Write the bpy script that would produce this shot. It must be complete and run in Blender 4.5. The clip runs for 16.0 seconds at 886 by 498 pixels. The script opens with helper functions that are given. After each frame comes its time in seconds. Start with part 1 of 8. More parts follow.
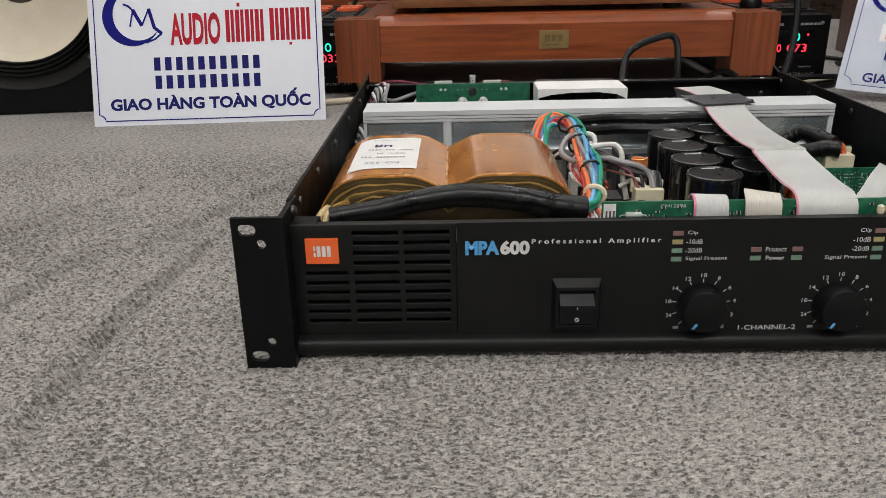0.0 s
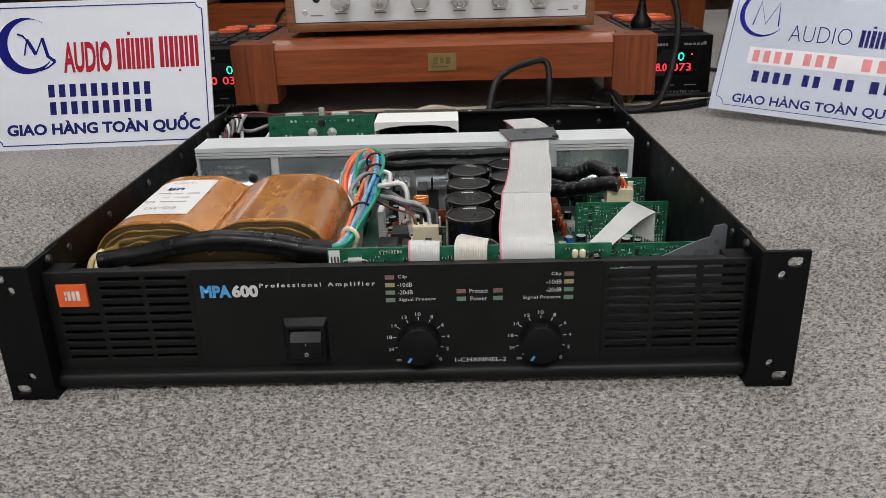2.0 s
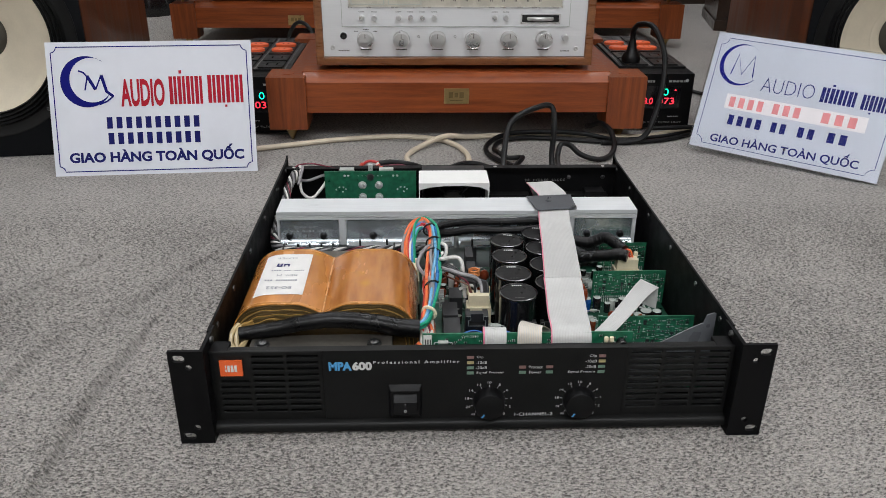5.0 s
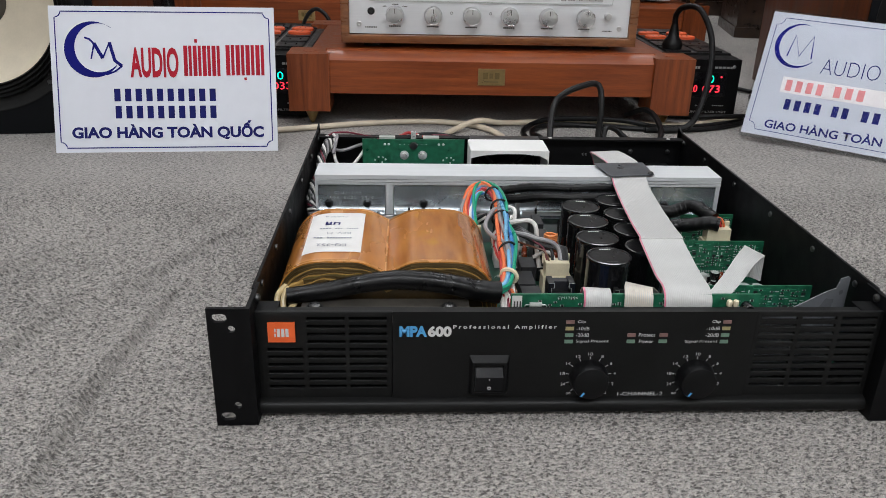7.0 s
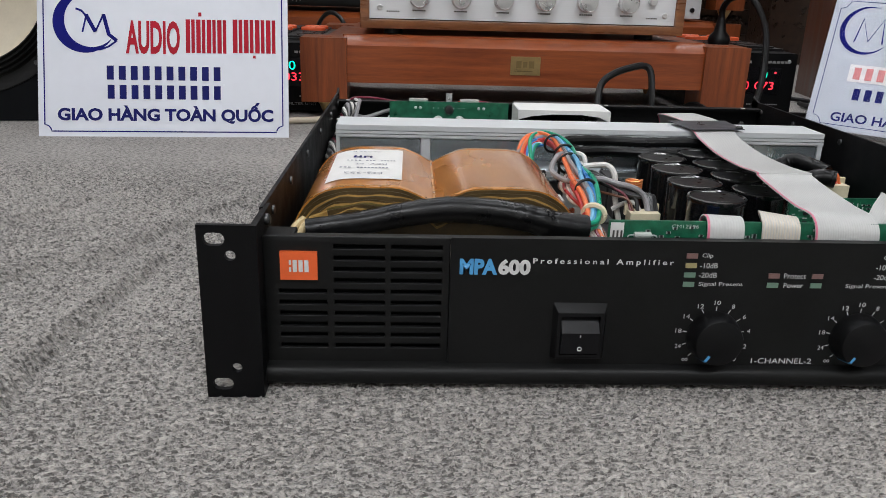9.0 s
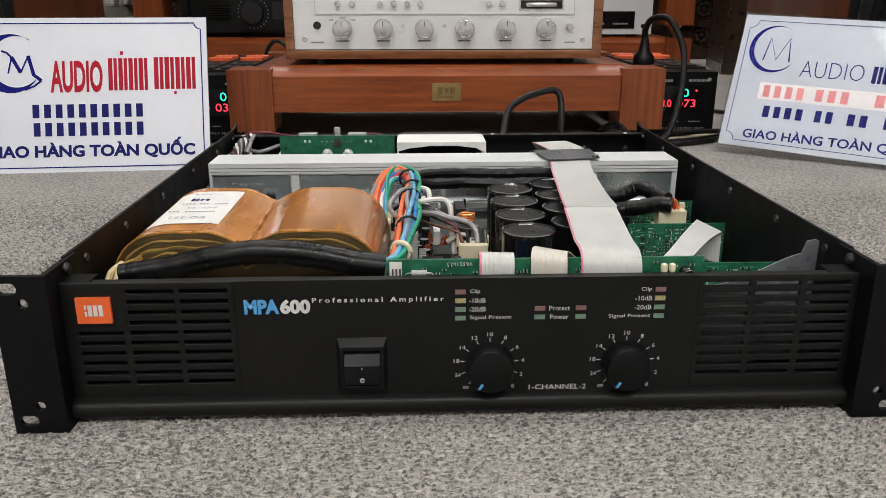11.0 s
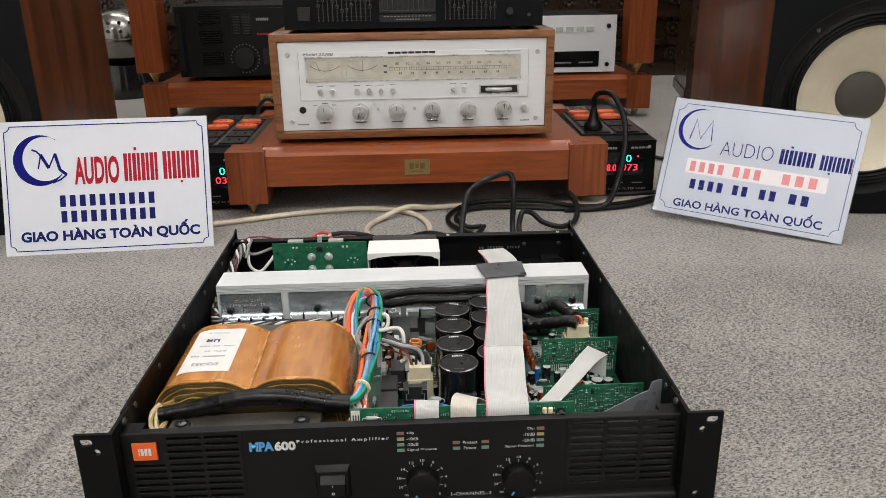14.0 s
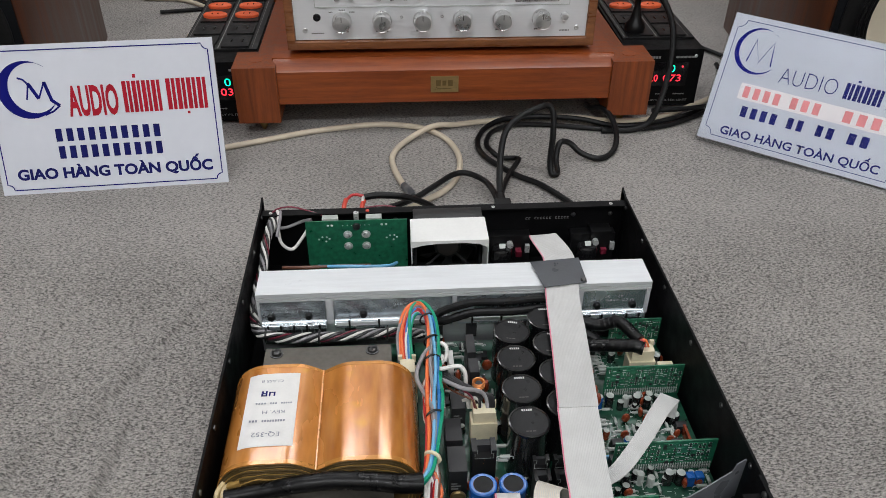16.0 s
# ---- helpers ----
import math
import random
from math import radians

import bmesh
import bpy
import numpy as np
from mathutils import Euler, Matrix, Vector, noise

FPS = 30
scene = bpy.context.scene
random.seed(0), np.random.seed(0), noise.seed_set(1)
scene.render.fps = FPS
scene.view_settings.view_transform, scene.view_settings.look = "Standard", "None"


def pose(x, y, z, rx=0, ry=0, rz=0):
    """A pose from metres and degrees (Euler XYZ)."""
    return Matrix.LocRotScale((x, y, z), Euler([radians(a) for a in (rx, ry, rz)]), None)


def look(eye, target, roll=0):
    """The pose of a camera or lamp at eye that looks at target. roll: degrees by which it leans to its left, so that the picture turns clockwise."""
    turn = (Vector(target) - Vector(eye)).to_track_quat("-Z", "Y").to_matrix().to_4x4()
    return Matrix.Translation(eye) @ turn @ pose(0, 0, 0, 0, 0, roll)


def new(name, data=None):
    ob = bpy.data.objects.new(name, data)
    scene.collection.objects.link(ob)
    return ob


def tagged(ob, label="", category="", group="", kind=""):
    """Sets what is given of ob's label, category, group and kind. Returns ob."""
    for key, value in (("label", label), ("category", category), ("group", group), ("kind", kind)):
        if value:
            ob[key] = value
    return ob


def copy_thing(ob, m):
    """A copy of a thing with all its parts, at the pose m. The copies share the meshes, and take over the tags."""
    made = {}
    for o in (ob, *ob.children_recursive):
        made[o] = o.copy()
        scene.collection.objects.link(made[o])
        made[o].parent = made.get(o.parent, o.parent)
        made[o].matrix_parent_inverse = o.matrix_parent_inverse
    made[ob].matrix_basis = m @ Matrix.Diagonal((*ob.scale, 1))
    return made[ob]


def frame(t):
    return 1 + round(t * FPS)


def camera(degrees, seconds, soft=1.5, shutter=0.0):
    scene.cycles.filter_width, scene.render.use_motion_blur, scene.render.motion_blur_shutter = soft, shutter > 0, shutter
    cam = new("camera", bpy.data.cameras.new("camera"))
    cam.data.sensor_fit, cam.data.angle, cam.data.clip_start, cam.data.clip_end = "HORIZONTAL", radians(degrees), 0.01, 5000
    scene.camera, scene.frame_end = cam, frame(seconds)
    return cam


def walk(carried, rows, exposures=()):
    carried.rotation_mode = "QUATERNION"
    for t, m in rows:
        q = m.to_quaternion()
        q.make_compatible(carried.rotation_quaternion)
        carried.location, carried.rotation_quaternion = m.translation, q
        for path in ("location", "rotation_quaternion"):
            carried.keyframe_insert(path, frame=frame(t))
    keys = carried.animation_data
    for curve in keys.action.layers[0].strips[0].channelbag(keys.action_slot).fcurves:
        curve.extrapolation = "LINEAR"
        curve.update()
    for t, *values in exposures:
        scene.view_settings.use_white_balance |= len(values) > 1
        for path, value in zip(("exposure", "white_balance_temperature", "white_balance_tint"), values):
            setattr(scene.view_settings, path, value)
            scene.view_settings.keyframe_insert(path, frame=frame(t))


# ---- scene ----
cam = camera(59.04, 16.0, soft=0.25)
PATH = [
    (0, (-0.1215, -0.3854, 0.2167), (-0.1619, 1.4783, -0.5079), -1.23),
    (0.5, (-0.0842, -0.3893, 0.2213), (-0.1181, 1.4733, -0.5064), -1.48),
    (1, (-0.0467, -0.3978, 0.2309), (-0.0734, 1.4656, -0.495), -1.56),
    (1.5, (-0.0088, -0.4125, 0.2432), (-0.0438, 1.4527, -0.478), -1.62),
    (2, (0.0369, -0.4181, 0.2566), (0.0044, 1.4423, -0.4769), -1.62),
    (2.5, (0.0434, -0.4191, 0.2798), (0.013, 1.4282, -0.486), -1.99),
    (3, (0.0139, -0.4589, 0.3494), (0.001, 1.3824, -0.4313), -1.68),
    (3.2, (-0.0029, -0.4817, 0.3677), (0.0018, 1.3587, -0.415), -1.21),
    (5.3, (-0.0446, -0.5223, 0.4212), (0.027, 1.2774, -0.4482), 0.56),
    (5.5, (-0.0395, -0.5217, 0.4227), (0.0414, 1.2743, -0.4537), 0.72),
    (6, (-0.0397, -0.5241, 0.421), (0.0599, 1.2768, -0.4432), 1.01),
    (6.5, (-0.0689, -0.5008, 0.3791), (0.0319, 1.3099, -0.4642), 1.14),
    (7, (-0.1146, -0.4484, 0.3188), (-0.0169, 1.3891, -0.4648), 1.39),
    (7.5, (-0.156, -0.4021, 0.2527), (-0.0522, 1.4644, -0.4582), 2.18),
    (8, (-0.1791, -0.3681, 0.2097), (-0.0749, 1.5177, -0.448), 2.50),
    (8.5, (-0.1726, -0.3486, 0.1936), (-0.0798, 1.5407, -0.4558), 2.13),
    (9, (-0.1435, -0.3475, 0.1934), (-0.0534, 1.5444, -0.4488), 1.64),
    (9.2, (-0.1309, -0.3497, 0.1947), (-0.0421, 1.5423, -0.4476), 1.29),
    (11.3, (-0.0073, -0.3835, 0.2224), (0.0613, 1.519, -0.3907), -0.21),
    (11.5, (0.0068, -0.3886, 0.2243), (0.0754, 1.5128, -0.3921), -0.34),
    (12, (0.0399, -0.393, 0.2288), (0.1184, 1.5043, -0.3989), -0.55),
    (12.5, (0.0522, -0.3938, 0.2325), (0.1296, 1.4993, -0.4079), -0.87),
    (13, (0.045, -0.4172, 0.2637), (0.1206, 1.4721, -0.3879), -1.21),
    (13.5, (0.0285, -0.4465, 0.321), (0.1085, 1.4406, -0.3366), -1.23),
    (14, (0.0101, -0.5027, 0.4032), (0.0882, 1.3775, -0.274), -0.85),
    (14.5, (-0.0176, -0.53, 0.4728), (0.0742, 1.3302, -0.2561), -0.70),
    (15, (-0.0444, -0.459, 0.4895), (0.0681, 1.3432, -0.3705), 1.05),
    (15.5, (-0.0362, -0.3708, 0.5229), (0.0973, 1.3385, -0.5069), 1.27),
    (16, (-0.0593, -0.336, 0.574), (0.0579, 1.2944, -0.5784), 0.54),
]
walk(cam, [(t, look(eye, target, roll)) for t, eye, target, roll in PATH],
     [(0, -0.24, 6320, 10), (1.5, -0.23, 6150, 10), (3, -0.24, 6200, 10), (5.5, -0.24, 6000, 10), (9, -0.24, 5960, 10), (11.5, -0.03, 6420, 10), (14, -0.02, 6400, 10), (15, -0.04, 6180, 10), (15.5, -0.13, 6080, 10), (16, -0.34, 6030, 10)])

# ---- light ----
world = bpy.data.worlds.new("room_air")
scene.world = world
world.use_nodes = True
world.node_tree.nodes["Background"].inputs[0].default_value = (0.9, 0.95, 1.0, 1)
world.node_tree.nodes["Background"].inputs[1].default_value = 0.10
scene.view_settings.exposure = 0.0
LAMPS = [(-0.85, -2.0, 39.0), (0.75, -2.0, 32.0), (-0.85, 0.45, 9.0), (0.75, 0.45, 11.0), (-0.85, 2.30, 10.0), (0.75, 2.30, 11.0)]
LAMP_SIZE, CEILING = (1.15, 0.28), 2.75


def lamp(x, y, power):
    data = bpy.data.lights.new("ceiling_lamp_light", "AREA")
    data.shape, data.size, data.size_y, data.energy = "RECTANGLE", *LAMP_SIZE, power
    data.color = (1.0, 0.97, 0.93)
    ob = new("ceiling_lamp_light", data)
    ob.matrix_world = pose(x, y, CEILING - 0.075)
    return ob


# ---- small kit ----
def part(name, bm, material, parent=None, label="", bevel=0.0, seg=2, smooth=35, at=None):
    """Links a bmesh as one mesh object."""
    if bevel:
        edges = [e for e in bm.edges if len(e.link_faces) == 2 and e.calc_face_angle(0) > 0.5]
        bmesh.ops.bevel(bm, geom=edges, offset=bevel, segments=seg, affect="EDGES", profile=0.5, clamp_overlap=True)
    me = bpy.data.meshes.new(name)
    bm.to_mesh(me)
    bm.free()
    for m in material if isinstance(material, (list, tuple)) else [material]:
        me.materials.append(m)
    if smooth:
        me.shade_smooth()
        me.set_sharp_from_angle(angle=radians(smooth))
    return link(name, me, parent, label, at)


def link(name, me, parent=None, label="", at=None):
    ob = new(name, me)
    if parent is not None:
        ob.parent = parent
    if at is not None:
        ob.matrix_basis = at
    return tagged(ob, label)


def thing(name, label, category, group="", at=None, kind=""):
    ob = new(name)
    ob.empty_display_size = 0.02
    if at is not None:
        ob.matrix_basis = at
    return tagged(ob, label, category, group, kind)


def mesh(verts, faces):
    bm = bmesh.new()
    vs = [bm.verts.new(v) for v in verts]
    for f in faces:
        bm.faces.new([vs[i] for i in f])
    bmesh.ops.recalc_face_normals(bm, faces=bm.faces)
    return bm


def box(x0, x1, y0, y1, z0, z1, bm=None, mi=0):
    bm = bm or bmesh.new()
    v = [bm.verts.new((x, y, z)) for z in (z0, z1) for y in (y0, y1) for x in (x0, x1)]
    for f in ((0, 2, 3, 1), (4, 5, 7, 6), (0, 1, 5, 4), (2, 6, 7, 3), (0, 4, 6, 2), (1, 3, 7, 5)):
        bm.faces.new([v[i] for i in f]).material_index = mi
    return bm


def lathe(profile, seg=32, axis="z", centre=(0, 0, 0), bm=None, mi=0):
    """Turns (radius, height) pairs round an axis. Radius 0 closes the end."""
    bm = bm or bmesh.new()
    cx, cy, cz = centre
    rings = []
    for r, h in profile:
        ring = []
        for k in range(1 if r < 1e-7 else seg):
            a = 2 * math.pi * k / seg
            u, w = r * math.cos(a), r * math.sin(a)
            p = {"z": (u, w, h), "y": (u, -h, w), "x": (h, u, w)}[axis]
            ring.append(bm.verts.new((p[0] + cx, p[1] + cy, p[2] + cz)))
        rings.append(ring)
    for a, b in zip(rings, rings[1:]):
        for k in range(seg):
            n = (k + 1) % seg
            if len(a) == 1 and len(b) > 1:
                f = (a[0], b[k], b[n])
            elif len(b) == 1 and len(a) > 1:
                f = (a[k], b[0], a[n])
            elif len(a) > 1:
                f = (a[k], b[k], b[n], a[n])
            else:
                continue
            bm.faces.new(f).material_index = mi
    bmesh.ops.recalc_face_normals(bm, faces=bm.faces)
    return bm


def rod(r, h0, h1, axis="z", centre=(0, 0, 0), seg=24, bm=None, mi=0):
    return lathe([(0, h0), (r, h0), (r, h1), (0, h1)], seg, axis, centre, bm, mi)


def spline(points, steps=8):
    """A smooth line through the points."""
    p = [Vector(v) for v in points]
    p = [2 * p[0] - p[1], *p, 2 * p[-1] - p[-2]]
    out = []
    for a, b, c, d in zip(p, p[1:], p[2:], p[3:]):
        for k in range(steps):
            t = k / steps
            out.append(0.5 * (2 * b + (c - a) * t + (2 * a - 5 * b + 4 * c - d) * t * t + (3 * b - a - 3 * c + d) * t**3))
    return [*out, p[-2]]


def tube(points, r, seg=8, steps=8, bm=None, mi=0, wobble=0.0, loop=False, ends=None):
    """A round cable along a smooth line."""
    bm = bm or bmesh.new()
    line = spline([*points, points[0]] if loop else points, steps)
    up, rings = Vector((0.13, 0.21, 0.97)), []
    for k, p in enumerate(line):
        ahead = (line[min(k + 1, len(line) - 1)] - line[max(k - 1, 0)]).normalized()
        side = ahead.cross(up)
        side = side.normalized() if side.length > 1e-5 else Vector((1, 0, 0))
        up = side.cross(ahead)
        rr = r * (1 + wobble * math.sin(k * 1.7) * math.cos(k * 0.61))
        if ends:
            rr *= ends[0] + (ends[1] - ends[0]) * k / (len(line) - 1)
        rings.append([bm.verts.new(p + rr * (math.cos(2 * math.pi * j / seg) * side + math.sin(2 * math.pi * j / seg) * up)) for j in range(seg)])
    for a, b in zip(rings, rings[1:]):
        for j in range(seg):
            bm.faces.new((a[j], a[(j + 1) % seg], b[(j + 1) % seg], b[j])).material_index = mi
    for ring in (rings[0], rings[-1]):
        bm.faces.new(ring).material_index = mi
    bmesh.ops.recalc_face_normals(bm, faces=bm.faces)
    return bm


def ribbon(pairs, strands, thick=0.0009, steps=6, edge_mi=None):
    """A flat cable of round strands; pairs are its left and right edge points along the way."""
    left, right = spline([a for a, b in pairs], steps), spline([b for a, b in pairs], steps)
    bm, grid_top, grid_low = bmesh.new(), [], []
    cols = strands * 4
    for k, (a, b) in enumerate(zip(left, right)):
        ahead = left[min(k + 1, len(left) - 1)] - left[max(k - 1, 0)]
        n = (b - a).cross(ahead).normalized()
        row_t, row_l = [], []
        for c in range(cols + 1):
            h = thick * (0.37, 0.48, 0.5, 0.48)[c % 4]
            p = a.lerp(b, (c // 4 + (0.0, 0.14, 0.5, 0.86)[c % 4]) / strands)
            row_t.append(bm.verts.new(p + n * h))
            row_l.append(bm.verts.new(p - n * h))
        grid_top.append(row_t)
        grid_low.append(row_l)
    for g in (grid_top, grid_low):
        for r0, r1 in zip(g, g[1:]):
            for c in range(cols):
                f = bm.faces.new((r0[c], r0[c + 1], r1[c + 1], r1[c]))
                if c % 4 in (0, 3):
                    f.material_index = 1
                if edge_mi is not None and c < 3:
                    f.material_index = edge_mi
    for k in range(len(left) - 1):
        for c in (0, cols):
            bm.faces.new((grid_top[k][c], grid_top[k + 1][c], grid_low[k + 1][c], grid_low[k][c]))
    for k in (0, len(left) - 1):
        for c in range(cols):
            bm.faces.new((grid_top[k][c], grid_top[k][c + 1], grid_low[k][c + 1], grid_low[k][c]))
    bmesh.ops.recalc_face_normals(bm, faces=bm.faces)
    return bm


def extrude_outline(points, y0, y1, bm=None, mi=0):
    """A solid with an outline in x and z, from y0 to y1."""
    bm = bm or bmesh.new()
    a = [bm.verts.new((x, y0, z)) for x, z in points]
    b = [bm.verts.new((x, y1, z)) for x, z in points]
    n = len(points)
    faces = [bm.faces.new(a), bm.faces.new(b)] + [bm.faces.new((a[k], a[(k + 1) % n], b[(k + 1) % n], b[k])) for k in range(n)]
    for f in faces:
        f.material_index = mi
    bmesh.ops.recalc_face_normals(bm, faces=faces)
    return bm


def plate(xs, zs, holes, y0, y1):
    """A plate in x and z with rectangular openings: holes is a set of (column, row) cells between the lines xs and zs."""
    bm = bmesh.new()
    grids = [[[bm.verts.new((x, y, z)) for z in zs] for x in xs] for y in (y0, y1)]
    full = {(i, j) for i in range(len(xs) - 1) for j in range(len(zs) - 1)} - set(holes)
    for i, j in full:
        for g in grids:
            bm.faces.new((g[i][j], g[i + 1][j], g[i + 1][j + 1], g[i][j + 1]))
        for (di, dj), (p, q) in {(-1, 0): ((i, j), (i, j + 1)), (1, 0): ((i + 1, j), (i + 1, j + 1)), (0, -1): ((i, j), (i + 1, j)), (0, 1): ((i, j + 1), (i + 1, j + 1))}.items():
            if (i + di, j + dj) not in full:
                bm.faces.new((grids[0][p[0]][p[1]], grids[0][q[0]][q[1]], grids[1][q[0]][q[1]], grids[1][p[0]][p[1]]))
    loose = [v for v in bm.verts if not v.link_faces]
    bmesh.ops.delete(bm, geom=loose, context="VERTS")
    bmesh.ops.recalc_face_normals(bm, faces=bm.faces)
    return bm


def strip_mesh(pts, width, to, closed=True):
    n = len(pts)
    vs, faces = [], []
    for k in range(n):
        a, b = Vector(pts[k - 1] if closed or k else pts[k]), Vector(pts[(k + 1) % n] if closed or k < n - 1 else pts[k])
        d = (b - a).normalized()
        s = Vector((-d.y, d.x)) * width / 2
        p = Vector(pts[k])
        vs += [to(p + s), to(p - s)]
    for k in range(n if closed else n - 1):
        j = (k + 1) % n
        faces.append((2 * k, 2 * k + 1, 2 * j + 1, 2 * j))
    return mesh(vs, faces)


FRONT = (Vector((1, 0, 0)), Vector((0, 0, 1)))


def lettering(name, body, origin, width, height, material, parent, axes=FRONT, depth=0.0003, label="", shear=0.0, spacing=1.0, bold=0.0):
    """Raised letters whose box starts at origin and is width by height, along the two axes."""
    cu = bpy.data.curves.new(name, "FONT")
    cu.body, cu.size, cu.shear, cu.space_character, cu.resolution_u, cu.offset = body, 1.0, shear, spacing, 3, bold
    ob = new(name, cu)
    me = bpy.data.meshes.new_from_object(ob.evaluated_get(bpy.context.evaluated_depsgraph_get()))
    bpy.data.objects.remove(ob)
    co = np.zeros(len(me.vertices) * 3)
    me.vertices.foreach_get("co", co)
    co = co.reshape(-1, 3)
    lo, hi = co.min(0), co.max(0)
    r, u = (v.normalized() for v in axes)
    n = r.cross(u)
    k = (co - lo) / np.maximum(hi - lo, 1e-9)
    base = Vector(origin) + n * depth
    out = np.array(base)[None] + k[:, :1] * width * np.array(r)[None] + k[:, 1:2] * height * np.array(u)[None]
    me.vertices.foreach_set("co", out.ravel())
    me.materials.clear()
    me.materials.append(material)
    me.update()
    return link(name, me, parent, label)


def bars(name, spans, origin, material, parent, axes=FRONT, depth=0.0003, label=""):
    """Plain raised bars: spans are (start, end, low, high) along the two axes from origin."""
    r, u = (v.normalized() for v in axes)
    n, bm, o = r.cross(u), bmesh.new(), Vector(origin)
    for a, b, c, d in spans:
        vs = [bm.verts.new(o + r * x + u * y + n * h) for h in (0, depth) for x, y in ((a, c), (b, c), (b, d), (a, d))]
        for f in ((3, 2, 1, 0), (4, 5, 6, 7), (0, 1, 5, 4), (1, 2, 6, 5), (2, 3, 7, 6), (3, 0, 4, 7)):
            bm.faces.new([vs[i] for i in f])
    return part(name, bm, material, parent, label, smooth=0)


def word_bars(start, end, low, high, count, gap=0.25):
    """Spans of count letter-wide bars."""
    w = (end - start) / count
    return [(start + k * w, start + (k + 1 - gap) * w, low, high) for k in range(count)]


# ---- materials ----
def mat(name, col, rough=0.5, metal=0.0, var=0.12, scale=30.0, bump=0.0, bscale=300.0, col2=None, stretch=(1, 1, 1), coat=0.0, emit=0.0, rvar=0.08, sheen=0.0, spec=0.5, island=0.0):
    m = bpy.data.materials.new(name)
    m.use_nodes = True
    t, nd = m.node_tree.links, m.node_tree.nodes
    p = nd["Principled BSDF"]
    tc, mp = nd.new("ShaderNodeTexCoord"), nd.new("ShaderNodeMapping")
    mp.inputs["Scale"].default_value = stretch
    t.new(tc.outputs["Object"], mp.inputs[0])
    n1, n2 = nd.new("ShaderNodeTexNoise"), nd.new("ShaderNodeTexNoise")
    n1.inputs["Scale"].default_value, n1.inputs["Detail"].default_value = scale, 5
    n2.inputs["Scale"].default_value, n2.inputs["Detail"].default_value = scale * 9, 3
    t.new(mp.outputs[0], n1.inputs[0]), t.new(mp.outputs[0], n2.inputs[0])
    add = nd.new("ShaderNodeMath")
    add.operation = "MULTIPLY_ADD"
    add.inputs[1].default_value = 0.45
    t.new(n2.outputs[0], add.inputs[0]), t.new(n1.outputs[0], add.inputs[2])
    ramp = nd.new("ShaderNodeValToRGB")
    lo = tuple(max(c * (1 - var), 0) for c in col)
    hi = col2 or tuple(min(c * (1 + var), 1) for c in col)
    ramp.color_ramp.elements[0].position, ramp.color_ramp.elements[1].position = 0.5, 0.95
    ramp.color_ramp.elements[0].color, ramp.color_ramp.elements[1].color = (*lo, 1), (*hi, 1)
    t.new(add.outputs[0], ramp.inputs[0])
    out = ramp.outputs[0]
    if island:
        info, hsv, mr = nd.new("ShaderNodeObjectInfo"), nd.new("ShaderNodeHueSaturation"), nd.new("ShaderNodeMapRange")
        mr.inputs[3].default_value, mr.inputs[4].default_value = 1 - island, 1 + island
        t.new(info.outputs["Random"], mr.inputs[0]), t.new(mr.outputs[0], hsv.inputs["Value"]), t.new(out, hsv.inputs["Color"])
        out = hsv.outputs[0]
    t.new(out, p.inputs["Base Color"])
    rr = nd.new("ShaderNodeMapRange")
    rr.inputs[1].default_value, rr.inputs[2].default_value = 0.3, 0.7
    rr.inputs[3].default_value, rr.inputs[4].default_value = max(rough - rvar, 0.02), min(rough + rvar, 1)
    t.new(n1.outputs[0], rr.inputs[0]), t.new(rr.outputs[0], p.inputs["Roughness"])
    p.inputs["Metallic"].default_value = metal
    p.inputs["Specular IOR Level"].default_value = spec
    p.inputs["Coat Weight"].default_value, p.inputs["Coat Roughness"].default_value = coat, 0.12
    p.inputs["Sheen Weight"].default_value = sheen
    if emit:
        t.new(out, p.inputs["Emission Color"])
        p.inputs["Emission Strength"].default_value = emit
    if bump:
        nb, bp = nd.new("ShaderNodeTexNoise"), nd.new("ShaderNodeBump")
        nb.inputs["Scale"].default_value, nb.inputs["Detail"].default_value = bscale, 3
        bp.inputs["Strength"].default_value, bp.inputs["Distance"].default_value = bump, 0.001
        t.new(mp.outputs[0], nb.inputs[0]), t.new(nb.outputs[0], bp.inputs["Height"]), t.new(bp.outputs[0], p.inputs["Normal"])
    return m


def wood(name, dark, light, stretch, scale=14.0, rough=0.32, coat=0.35):
    m = mat(name, dark, rough, var=0.0, scale=scale, col2=light, stretch=stretch, coat=coat, bump=0.12, bscale=scale * 14)
    return m


